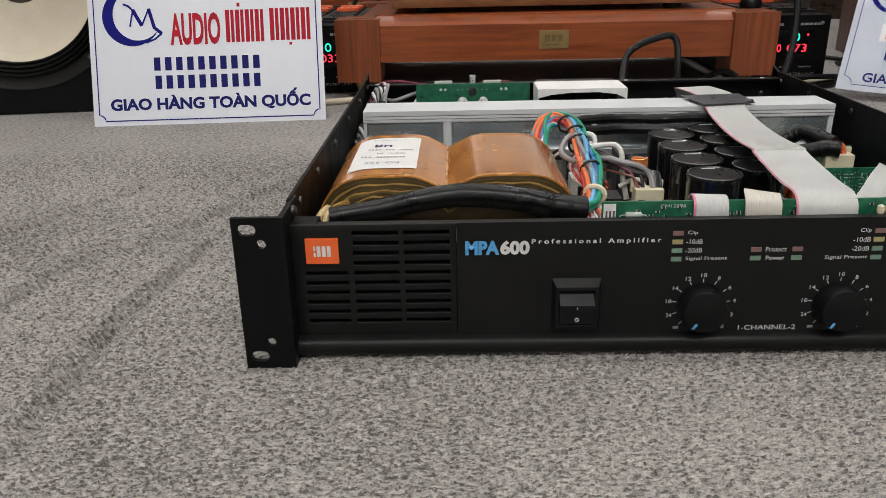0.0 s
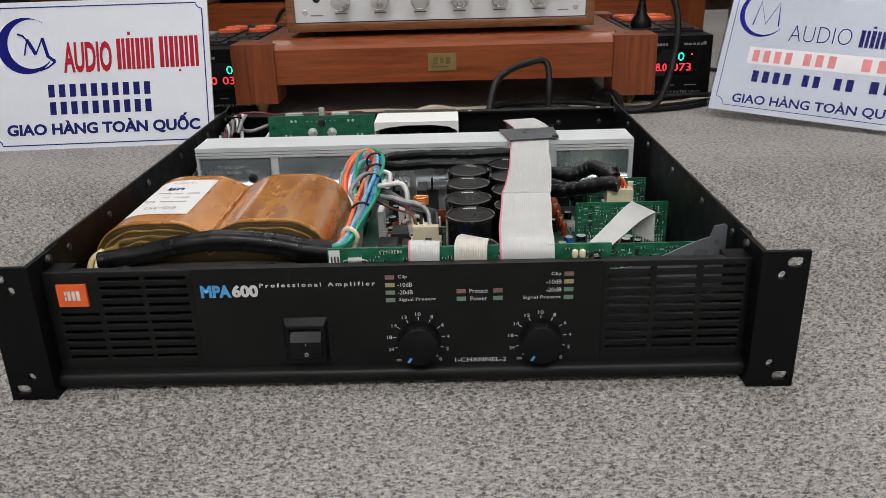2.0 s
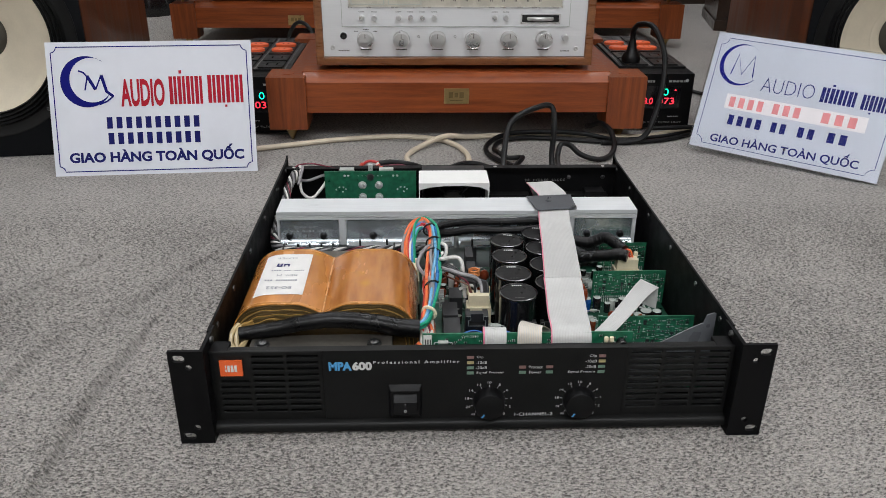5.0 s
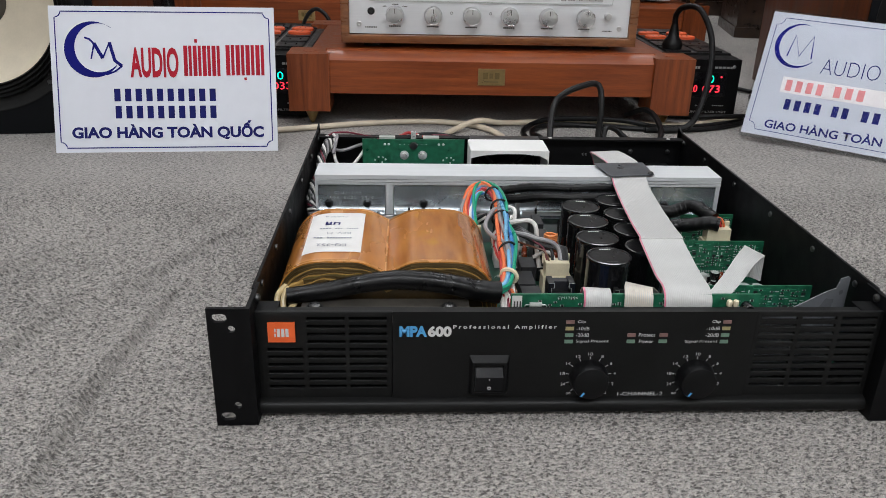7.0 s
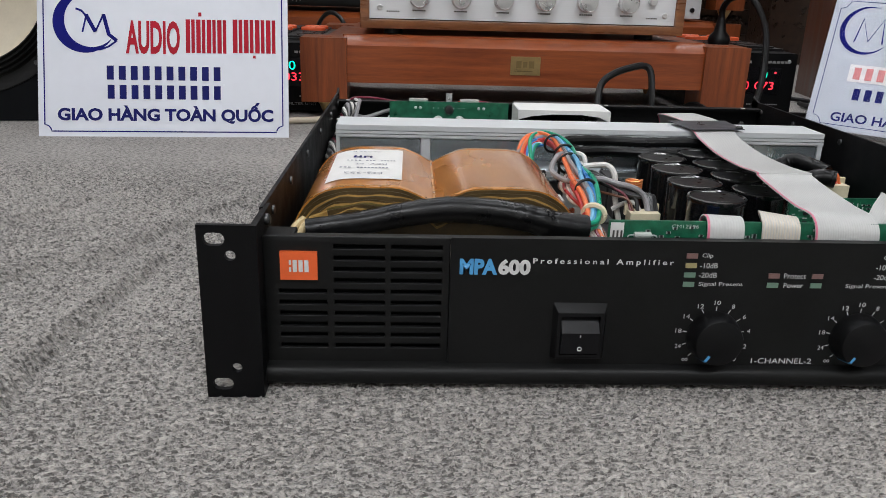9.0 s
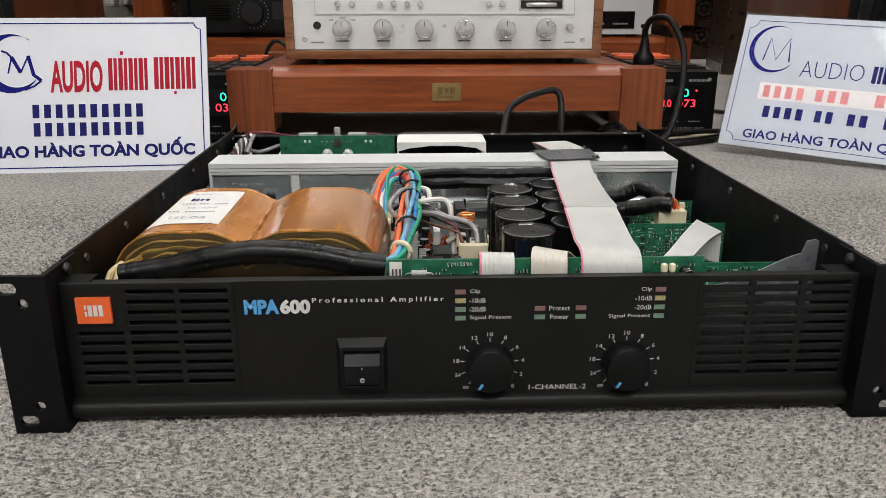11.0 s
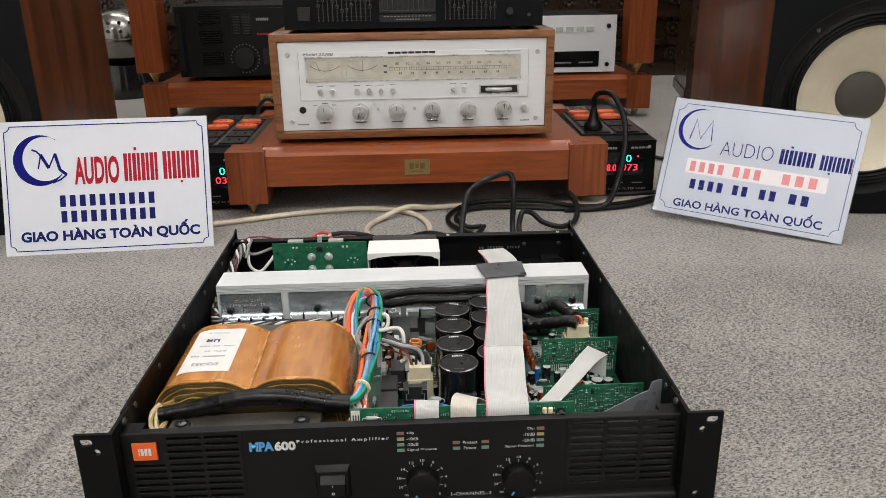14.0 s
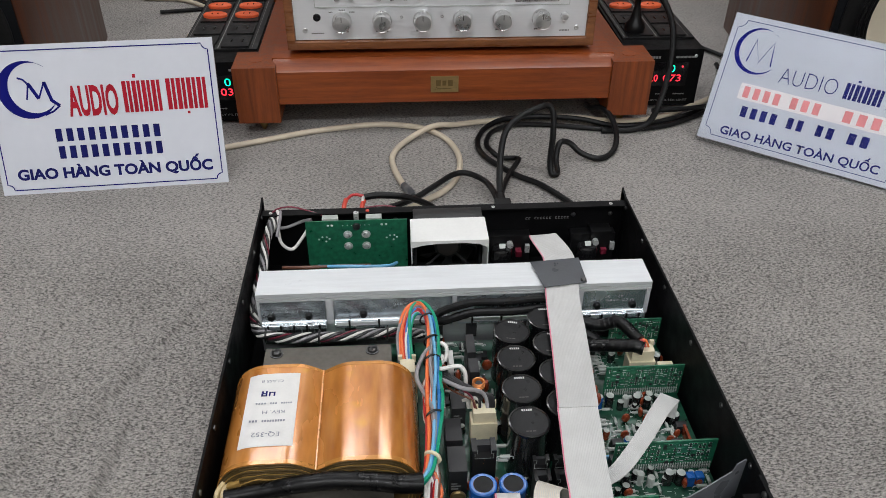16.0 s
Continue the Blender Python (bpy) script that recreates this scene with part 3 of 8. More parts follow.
def front_panel():
    """A plain middle plate, a little proud of the slotted grilles at its two ends."""
    rows = [0.0715 - 0.00585 * k for k in range(10)]
    slot = 0.0023
    zs = sorted({-0.001, FZ, *[r - slot / 2 for r in rows], *[r + slot / 2 for r in rows]})
    face = part("front_panel", box(-0.1225, 0.1245, PY, PY + 0.003, -0.001, FZ + 0.0006), BLACK_PANEL, amp, "satin black front panel with slotted vents", bevel=0.0004)
    for x0, x1, cols in ((-0.2135, -0.1227, [(-0.2065, -0.183), (-0.1795, -0.1545), (-0.1515, -0.1265)]), (0.1247, 0.2135, [(0.1285, 0.1535), (0.157, 0.181), (0.185, 0.2095)])):
        xs = sorted({x0, x1, *[a for c in cols for a in c]})
        holes = {(xs.index(a), zs.index(r - slot / 2)) for n, (a, b) in enumerate(cols) for k, r in enumerate(rows) if not (x0 < 0 and n == 0 and k < 4)}
        part("vent_grille", plate(xs, zs, holes, PY + 0.0009, PY + 0.0035), BLACK_PANEL, face, "slotted black vent grille", bevel=0.0005, seg=2)
    # added black sheet that stands in for the dark behind the left slots
    part("vent_dark_sheet", box(-0.2090, -0.1240, PY + 0.0075, PY + 0.0085, 0.0030, 0.0720), BLACK_STEEL, face)
    verts, faces = [], []
    prof = [(PY + 0.001, -0.001), *[(PY - 0.0012 - 0.0042 * math.cos(a), 0.0042 + 0.0051 * math.sin(a)) for a in np.linspace(-1.35, 1.2, 9)], (PY - 0.0008, 0.0098), (PY + 0.001, 0.0103)]
    for x in (-0.2135, 0.2135):
        verts += [(x, y, z) for y, z in prof]
    n = len(prof)
    faces = [(k, k + 1, n + k + 1, n + k) for k in range(n - 1)] + [tuple(range(n)), tuple(range(n, 2 * n))]
    part("bottom_moulding", mesh(verts, faces), BLACK_PANEL, face)
    part("top_flange", box(-0.2135, 0.2135, PY + 0.003, PY + 0.010, FZ - 0.0035, FZ - 0.001), BLACK_PANEL, face)
    return face


panel = front_panel()
PF = PY - 0.0002
# orange badge with plain white shapes
badge = part("badge", box(-0.2052, -0.1872, PY - 0.001, PY + 0.001, 0.0548, 0.0692), ORANGE_BADGE, panel, "orange maker's badge with white shapes", bevel=0.0003)
for a, b, c, d in ((0.0044, 0.0054, 0.0078, 0.0103), (0.0044, 0.0054, 0.0042, 0.0066), (0.0062, 0.0082, 0.0042, 0.0103), (0.0090, 0.0110, 0.0042, 0.0103), (0.0118, 0.0138, 0.0042, 0.0103)):
    bars("badge_mark", [(a, b, c, d)], (-0.2052, PY - 0.001, 0.0548), INK_WHITE, badge)
lettering("lettering", "MPA", (-0.1180, PF, 0.0585), 0.0186, 0.0083, INK_BLUE, panel, bold=0.05)
lettering("lettering", "600", (-0.0990, PF, 0.0585), 0.0160, 0.0083, INK_WHITE, panel, bold=0.05)
lettering("lettering", "Professional Amplifier", (-0.0820, PF, 0.0638), 0.0700, 0.0036, INK_WHITE, panel, spacing=1.5, bold=0.02)
LEDS = [(-0.0060, 0.0683, LED_RED), (-0.0060, 0.0633, LED_AMBER), (-0.0060, 0.0583, LED_GREEN), (-0.0060, 0.0533, LED_GREEN),
        (0.0368, 0.0583, LED_RED), (0.0368, 0.0533, LED_GREEN), (0.0590, 0.0583, LED_RED), (0.0590, 0.0533, LED_GREEN),
        (0.1016, 0.0683, LED_RED), (0.1016, 0.0633, LED_AMBER), (0.1016, 0.0581, LED_GREEN), (0.1016, 0.0530, LED_GREEN)]
for x, z, m in LEDS:
    part("indicator", box(x, x + 0.0056, PY - 0.0006, PY + 0.001, z, z + 0.0025), m, panel, bevel=0.0003)
for body, x, z, w in (("Clip", 0.0018, 0.0683, 0.0054), ("-10dB", 0.0014, 0.0633, 0.0088), ("-20dB", 0.0014, 0.0583, 0.0090), ("Signal Present", 0.0018, 0.0533, 0.0225),
                      ("Protect", 0.0446, 0.0583, 0.0112), ("Power", 0.0452, 0.0533, 0.0100), ("Clip", 0.0938, 0.0683, 0.0058), ("-10dB", 0.0908, 0.0633, 0.0092),
                      ("-20dB", 0.0908, 0.0581, 0.0092), ("Signal Present", 0.0770, 0.0530, 0.0228), ("1-CHANNEL-2", 0.0350, 0.0111, 0.0320)):
    lettering("lettering", body, (x, PF, z), w, 0.0027 if "CH" not in body else 0.0030, INK_WHITE, panel)


def level_knob(cx, cz):
    for k, body in enumerate(("\u221e", "24", "18", "14", "12", "10", "8", "6", "4", "2", "0")):
        a = radians(225 - 27 * k)
        d = Vector((math.cos(a), 0, math.sin(a)))
        side = Vector((-d.z, 0, d.x)) * 0.00022
        p0, p1 = Vector((cx, PF, cz)) + d * 0.0139, Vector((cx, PF, cz)) + d * 0.0161
        part("scale_mark", mesh([p0 - side, p0 + side, p1 + side, p1 - side], [(0, 1, 2, 3)]), INK_WHITE, panel, smooth=0)
        w = 0.0032 if len(body) == 2 or k == 0 else 0.0016
        c = Vector((cx, PF, cz)) + d * 0.0184
        lettering("scale_number", body, (c.x - w / 2, PF, c.z - 0.0012), w, 0.0016 if k == 0 else 0.0023, INK_WHITE, panel)
    # a wide skirt and a tapered cap; the pointer runs over its face and down its side
    prof = [(0, 0.0), (0.0136, 0.0), (0.0136, 0.0014), (0.0122, 0.0094), (0.0119, 0.0101), (0.0113, 0.0104), (0.0, 0.0102)]
    kn = part("level_knob", lathe(prof, 56, "y", (cx, PY, cz)), KNOB_BLACK, amp, "black plastic level knob with a blue pointer", smooth=28)
    d = Vector((math.cos(radians(236)), 0, math.sin(radians(236))))
    s = Vector((-d.z, 0, d.x)) * 0.00075
    axis = Vector((cx, PY, cz))
    line = [axis + d * r + Vector((0, -h, 0)) for r, h in ((0.0080, 0.0105), (0.0113, 0.0107), (0.0123, 0.0096), (0.0139, 0.0015))]
    part("pointer", mesh([p + q for p in line for q in (-s, s)], [(2 * k, 2 * k + 1, 2 * k + 3, 2 * k + 2) for k in range(3)]), INK_BLUE, kn, "blue pointer mark", smooth=0)


level_knob(0.0130, 0.0265)
level_knob(0.0880, 0.0262)

# the switch: a chamfered frame round a rocker whose upper half leans back
ox0, ox1, oz0, oz1, ch = -0.0703, -0.0427, 0.0130, 0.0442, 0.0042
sv = [(x, PY + 0.0003, z) for x, z in ((ox0, oz0), (ox1, oz0), (ox1, oz1), (ox0, oz1))]
sv += [(x, PY - 0.0042, z) for x, z in ((ox0 + 0.002, oz0 + 0.002), (ox1 - 0.002, oz0 + 0.002), (ox1 - 0.002, oz1 - ch), (ox0 + 0.002, oz1 - ch))]
sv += [(x, PY - 0.0042, z) for x, z in ((-0.0662, 0.0170), (-0.0468, 0.0170), (-0.0468, 0.0378), (-0.0662, 0.0378))]
sv += [(x, PY + 0.0015, z) for x, z in ((-0.0662, 0.0170), (-0.0468, 0.0170), (-0.0468, 0.0378), (-0.0662, 0.0378))]
sw = part("power_switch", mesh(sv, [(4 * r + k, 4 * r + (k + 1) % 4, 4 * r + 4 + (k + 1) % 4, 4 * r + 4 + k) for r in range(3) for k in range(4)]), KNOB_BLACK, amp, "black rocker power switch in a raised frame", bevel=0.0004)
rk = [(PY - 0.0030, 0.0172), (PY - 0.0050, 0.0180), (PY - 0.0062, 0.0298), (PY - 0.0002, 0.0368), (PY + 0.0012, 0.0376)]
rv = [(x, y, z) for x in (-0.0660, -0.0470) for y, z in rk]
part("rocker", mesh(rv, [(k, k + 1, 6 + k, 5 + k) for k in range(4)] + [(0, 1, 2, 3, 4), (5, 6, 7, 8, 9), (0, 5, 9, 4)]), ROCKER, sw, smooth=0)
part("off_mark", lathe([(0.0008, 0), (0.0012, 0), (0.0012, 0.0003), (0.0008, 0.0003), (0.0008, 0)], 20, "y", (-0.0565, PY - 0.0055, 0.0210)), INK_WHITE, sw)
part("on_mark", box(-0.0567, -0.0563, PY - 0.0063, PY - 0.0050, 0.0276, 0.0288), INK_WHITE, sw)


def ear(s):
    """A rack ear: a flange with four holes, its side cheek and the folded end of the front panel."""
    x0, x1 = 0.2135, 0.2413
    zb, zt = -0.0036, 0.0855
    bm = bmesh.new()
    outline = [(x0, zb), (x1, zb), (x1, zt), (x0, zt)]
    holes = [(0.2333, zb + 0.0074, 0.0050, 0.0032), (0.2333, zt - 0.0068, 0.0050, 0.0032), (0.2262, zb + 0.0162, 0.0026, 0.0026), (0.2262, zt - 0.0148, 0.0026, 0.0026)]
    n = 20

    def ring(y, h):
        cx, cz, rx, rz = h
        out = []
        for k in range(n):
            a = 2 * math.pi * k / n
            u = rz * math.cos(a) + (rx - rz) * (1 if math.cos(a) > 1e-6 else -1 if math.cos(a) < -1e-6 else 0)
            out.append(bm.verts.new((s * (cx + u), y, cz + rz * math.sin(a))))
        return out

    sides = []
    for y in (0.0, 0.003):
        corner = [bm.verts.new((s * x, y, z)) for x, z in outline]
        edges = [bm.edges.new((corner[k], corner[(k + 1) % 4])) for k in range(4)]
        rings = [ring(y, h) for h in holes]
        for r in rings:
            edges += [bm.edges.new((r[k], r[(k + 1) % n])) for k in range(n)]
        bmesh.ops.triangle_fill(bm, use_beauty=True, edges=edges)
        sides.append((corner, rings))
    (ca, ra), (cb, rb) = sides
    for a, b in [(ca, cb), *zip(ra, rb)]:
        for k in range(len(a)):
            j = (k + 1) % len(a)
            bm.faces.new((a[k], a[j], b[j], b[k]))
    bmesh.ops.recalc_face_normals(bm, faces=bm.faces)
    e = part("rack_ear", bm, BLACK_STEEL, amp, "black steel rack ear with two slots and two holes", smooth=30)
    xs = sorted((s * x0, s * (x0 + 0.003)))
    part("cheek", box(*xs, 0.003, 0.040, zb, zt), BLACK_STEEL, e, bevel=0.0006)
    xs = sorted((s * 0.199, s * 0.2132))
    part("panel_end", box(*xs, PY + 0.003, 0.030, FZ - 0.004, FZ - 0.0005), BLACK_STEEL, e, bevel=0.001)
    part("bolt", lathe([(0, 0), (0.003, 0), (0.003, 0.0015), (0.0018, 0.0026), (0, 0.0028)], 14, "x", (s * 0.2135, 0.024, 0.0815)) if s < 0 else lathe([(0, 0), (0.003, 0), (0.003, -0.0015), (0.0018, -0.0026), (0, -0.0028)], 14, "x", (s * 0.2135, 0.024, 0.0815)), SCREW, e)


ear(-1)
ear(1)



def bolt(parent, x, y, z, axis="z", r=0.004, m=None):
    """A domed screw head with a cross slot, on a washer."""
    bm = lathe([(0, 0), (r * 1.35, 0), (r * 1.35, r * 0.2), (r, r * 0.22), (r * 0.95, r * 0.55), (r * 0.6, r * 0.8), (0.0, r * 0.86)], 18, axis, (x, y, z))
    if axis == "z":
        for a, b in ((r * 0.62, r * 0.10), (r * 0.10, r * 0.62)):
            box(x - a, x + a, y - b, y + b, z + r * 0.6, z + r * 0.9, bm, 1)
    return part("screw", bm, [m or SCREW, BLACK_PLASTIC], parent)


def chassis():
    for s in (-1, 1):
        xs = sorted((s * 0.2155, s * 0.2175))
        w = part("side_wall", box(*xs, 0.030, 0.466, -0.0005, 0.0860), BLACK_STEEL, amp, "black steel chassis side", bevel=0.0005)
        for y in (0.055, 0.12, 0.20, 0.285, 0.37, 0.44):
            xx = s * 0.2153
            prof = [(0, 0), (0.0026, 0), (0.0024, -s * 0.0012), (0, -s * 0.0016)]
            part("screw", lathe(prof, 12, "x", (xx, y, 0.0775)), SCREW, w)
        # folded ear at the back corner
        tri = mesh([(s * 0.2155, 0.466, 0.0745), (s * 0.2175, 0.466, 0.0745), (s * 0.2175, 0.466, 0.0900), (s * 0.2155, 0.466, 0.0900), (s * 0.2155, 0.452, 0.0860), (s * 0.2175, 0.452, 0.0860), (s * 0.2155, 0.452, 0.0745), (s * 0.2175, 0.452, 0.0745)],
                   [(0, 1, 2, 3), (3, 2, 5, 4), (4, 5, 7, 6), (6, 7, 1, 0), (0, 3, 4, 6), (1, 7, 5, 2)])
        part("corner_tab", tri, BLACK_STEEL, w)
    part("base_plate", box(-0.2155, 0.2155, 0.016, 0.450, 0.0005, 0.0025), BLACK_STEEL, amp, "black steel chassis base")
    rear = part("rear_wall", box(-0.2155, 0.2155, 0.4500, 0.4520, 0.0025, 0.0805), BLACK_STEEL, amp, "black steel rear panel with small print", bevel=0.0005)
    part("rear_flange", box(-0.2155, 0.2155, 0.4400, 0.4500, 0.0785, 0.0805), BLACK_STEEL, rear, bevel=0.0005)
    bars("part_number", [(x, y, c, d) for k in range(15) if k not in (2, 9) for x, y, c, d in ((0.0036 * k, 0.0036 * k + 0.0022, 0, 0.0006), (0.0036 * k, 0.0036 * k + 0.0006, 0.0, 0.0030), (0.0036 * k + 0.0004, 0.0036 * k + 0.0022, 0.0024, 0.0030))], (0.0970, 0.4498, 0.0585), PRINT_DIM, rear, depth=0.0002)
    for x in (-0.20, -0.06, 0.155, 0.2):
        bolt(rear, x, 0.4495, 0.064, "y", 0.0022, SCREW)
    for x in (-0.2050, 0.0560, 0.1975):
        part("bare_hole_rim", lathe([(0.0010, 0), (0.0021, 0), (0.0021, 0.0006), (0.0010, 0.0006), (0.0010, 0)], 16, "z", (x, 0.4450, 0.0805)), LABEL_WHITE, rear)
    part("red_lamp", lathe([(0, 0), (0.0022, 0), (0.0020, 0.0012), (0, 0.0018)], 14, "z", (-0.0925, 0.4445, 0.0805)), RED_CLIP, rear)


chassis()
for x in (-0.18, 0.18):
    for y in (0.06, 0.43):
        part("foot", rod(0.010, -0.0040, 0.0008, "z", (x, y, 0)), BLACK_RUBBER, amp)

# ---- transformer ----


def valley(v):
    """The drop of the film towards the groove between the lobes."""
    u = max(0.0, (v - 0.40) / 0.60)
    return 0.0098 * (0.45 * u**3 + 0.55 * u * u * (3 - 2 * u))


def coil_outline(inset, wave=0.0):
    """Two padded lobes side by side, meeting in a groove."""
    pts = []
    zt, zb = 0.0865 - inset, 0.048
    x0, x1, mid = -0.2095 + inset, -0.0455 - inset, -0.1278
    for x in np.r_[x0 + (mid - x0) * (1 - np.cos(np.linspace(0, math.pi, 25))) / 2]:
        c = (x0 + mid) / 2
        v = (x - c) / (mid - x0) * 2
        z = zb + (zt - zb) * max(0.0, 1 - abs(v) ** 3.0) ** 0.5 if v < 0 else zt - valley(v)
        pts.append((x, z - abs(wave) * (1 + math.sin(x * 310 + wave * 9000))))
    for x in np.r_[mid + (x1 - mid) * (1 - np.cos(np.linspace(0, math.pi, 25))) / 2][1:]:
        c = (x1 + mid) / 2
        v = (x - c) / (x1 - mid) * 2
        z = zb + (zt - zb) * max(0.0, 1 - abs(v) ** 3.0) ** 0.5 if v > 0 else zt - valley(-v)
        pts.append((x, z - abs(wave) * (1 + math.sin(x * 310 + wave * 9000))))
    return [(x0 + 0.006, 0.008), *pts, (x1 - 0.006, 0.008)]


coil = part("transformer", extrude_outline(coil_outline(0), 0.0725, 0.1830), KAPTON, amp, "large mains transformer wrapped in shiny amber film", smooth=50)
for k, m in enumerate((PAPER_DARK, FILM_EDGE, PAPER_DARK, PAPER_DARK, PAPER_YELLOW, PAPER_DARK, PAPER_GREEN, PAPER_DARK, PAPER_YELLOW, PAPER_GREEN, PAPER_DARK, PAPER_GREEN, PAPER_YELLOW, PAPER_DARK)):
    ins, out = 0.0005 + 0.0008 * k, 0.0006 + 0.00045 * k + (0.0005, -0.0003, 0.0004, 0.0, -0.0004)[k % 5]
    part("winding_layer", extrude_outline(coil_outline(ins, 0.00016 + 0.00006 * k), 0.0725 - out, 0.1830 + out * 0.6), m, coil, smooth=40)
for ya, yb in ((0.0721, 0.0762), (0.1795, 0.1834)):
    part("film_border", extrude_outline(coil_outline(-0.0002), ya, yb), FILM_EDGE, coil, smooth=50)
part("core", box(-0.1880, -0.0680, 0.0250, 0.2330, 0.0030, 0.0592), CORE, coil, "dark laminated steel core", bevel=0.001)
part("core_clamp", box(-0.1880, -0.0680, 0.0255, 0.0630, 0.0594, 0.0612), CORE, coil, bevel=0.0006)
part("core_clamp", box(-0.1880, -0.0680, 0.1880, 0.2325, 0.0594, 0.0612), CORE, coil, bevel=0.0006)
for x, y in ((-0.1780, 0.0480), (-0.0830, 0.0480), (-0.1770, 0.2250), (-0.0860, 0.2250)):
    bolt(coil, x, y, 0.0612, "z", 0.0048)


def on_coil(x):
    pts = coil_outline(0)[1:-1]
    return float(np.interp(x, [p[0] for p in pts], [p[1] for p in pts]))


lab_x = np.linspace(-0.1915, -0.1475, 12)
lv = [(x, y, on_coil(x) + 0.0005) for y in (0.0895, 0.1715) for x in lab_x]
part("label", mesh(lv, [(k, k + 1, 13 + k, 12 + k) for k in range(11)]), LABEL_WHITE, coil, "white paper label with upside-down print", smooth=60)
back_axes = (Vector((-1, 0, 0)), Vector((0, -1, 0)))
for body, x, y, w, h in (("EQ-352", -0.1590, 0.0992, 0.0225, 0.0056), ("REV. M", -0.1570, 0.1240, 0.0185, 0.0036), ("CLASS B", -0.1612, 0.1603, 0.0190, 0.0030)):
    lettering("label_print", body, (x, y + h, 0.0873), w, h, LABEL_INK, coil, axes=back_axes, depth=0.0001)
bars("label_print", word_bars(0, 0.0195, 0, 0.0022, 9, 0.35) + word_bars(0.0225, 0.0300, 0, 0.0022, 3, 0.35), (-0.1560, 0.1172, 0.0873), LABEL_INK, coil, axes=back_axes, depth=0.0001)
bars("label_print", word_bars(0, 0.0095, 0, 0.0018, 5, 0.4) + word_bars(0.0125, 0.0190, 0, 0.0018, 3, 0.4) + word_bars(0.0215, 0.0310, 0, 0.0018, 4, 0.4), (-0.1520, 0.1366, 0.0873), LABEL_INK, coil, axes=back_axes, depth=0.0001)
bars("label_mark", [(0, 0.0014, 0.001, 0.006), (0.0014, 0.0045, 0.001, 0.0022), (0.0040, 0.0054, 0.001, 0.006), (0.0068, 0.0082, 0, 0.006), (0.0082, 0.0112, 0.0048, 0.006), (0.0104, 0.0118, 0.0026, 0.006), (0.0082, 0.0112, 0.0022, 0.0032), (0.0100, 0.0116, 0, 0.0022)], (-0.1668, 0.1500, 0.0873), SIGN_INDIGO, coil, axes=back_axes, depth=0.0001)
# the sleeved lead-outs across the front of the coil
part("sleeve", tube([(-0.1985, 0.0585, 0.0655), (-0.1890, 0.0595, 0.0665), (-0.1680, 0.0605, 0.0695), (-0.1450, 0.0605, 0.0745), (-0.1220, 0.0605, 0.0775), (-0.1010, 0.0605, 0.0768), (-0.0800, 0.0605, 0.0738), (-0.0630, 0.0610, 0.0695), (-0.0455, 0.0625, 0.0665)], 0.0076, 16, 9, wobble=0.03, ends=(0.78, 1.08)), SHRINK, coil, "thick black heat-shrink sleeve over the lead-outs")
part("film_edge", mesh([(x, y, z) for y in (0.0720, 0.1835) for x, z in ((-0.1292, on_coil(-0.1292) + 0.0003), (-0.1284, on_coil(-0.1284) + 0.0005), (-0.1278, on_coil(-0.1278) + 0.0012))], [(0, 1, 4, 3), (1, 2, 5, 4)]), FILM_LAP, coil, "bright lapped edge of the film", smooth=60)
for dx in (0.0, 0.0046):
    part("lead_wire", tube([(-0.2010 + dx, 0.0720, 0.0680), (-0.2060 + dx, 0.0640, 0.0640), (-0.2060 + dx, 0.0570, 0.0560), (-0.2000 + dx * 0.5, 0.0545, 0.0535), (-0.1930, 0.0580, 0.0610)], 0.0021, 8, 6), WIRES["cream"], coil)
part("tape_patch", extrude_outline([(-0.1980, 0.070), (-0.1880, 0.074), (-0.1850, 0.062), (-0.1960, 0.060)], 0.0650, 0.0710), PAPER_YELLOW, coil)
part("tape_patch", extrude_outline([(-0.0690, 0.073), (-0.0600, 0.070), (-0.0620, 0.060), (-0.0700, 0.060)], 0.0650, 0.0710), PAPER_YELLOW, coil)

# ---- heat sink ----


def bent_plate(a, b, y, z1):
    """A bright plate that curves forward into a short foot at its lower end."""
    prof = [(y, z1), (y, 0.0530)] + [(y - 0.0055 * (1 - math.cos(t)), 0.0530 - 0.0075 * math.sin(t)) for t in np.linspace(0.2, 1.5, 6)] + [(y - 0.0060, 0.0445), (y - 0.0060, 0.0400)]
    bm, back = bmesh.new(), [(u + 0.0012, z) for u, z in prof]
    ring = prof + back[::-1]
    vs = [[bm.verts.new((x, u, z)) for u, z in ring] for x in (a, b)]
    n = len(ring)
    for k in range(n):
        bm.faces.new((vs[0][k], vs[0][(k + 1) % n], vs[1][(k + 1) % n], vs[1][k]))
    m = len(prof)
    for side in vs:
        for k in range(m - 1):
            bm.faces.new((side[k], side[k + 1], side[n - 2 - k], side[n - 1 - k]))
    bmesh.ops.recalc_face_normals(bm, faces=bm.faces)
    return bm


def stencil_dots(width, seed):
    """Two rows of dot-built characters, as small raised dots."""
    r, spans = random.Random(seed), []
    for row, (x0, n) in enumerate(((0.016, 8), (0.008, 15))):
        h = 0.0190 - 0.0048 * row
        for c in range(n):
            if c in (4, 9) or x0 + 0.0034 * c > width - 0.010:
                continue
            for u in range(3):
                for v in range(4):
                    if r.random() < 0.55 and (u in (0, 2) or v in (0, 3)):
                        spans.append((x0 + 0.0034 * c + 0.0008 * u, x0 + 0.0034 * c + 0.0008 * u + 0.0004, h + 0.0007 * v, h + 0.0007 * v + 0.0004))
    return spans


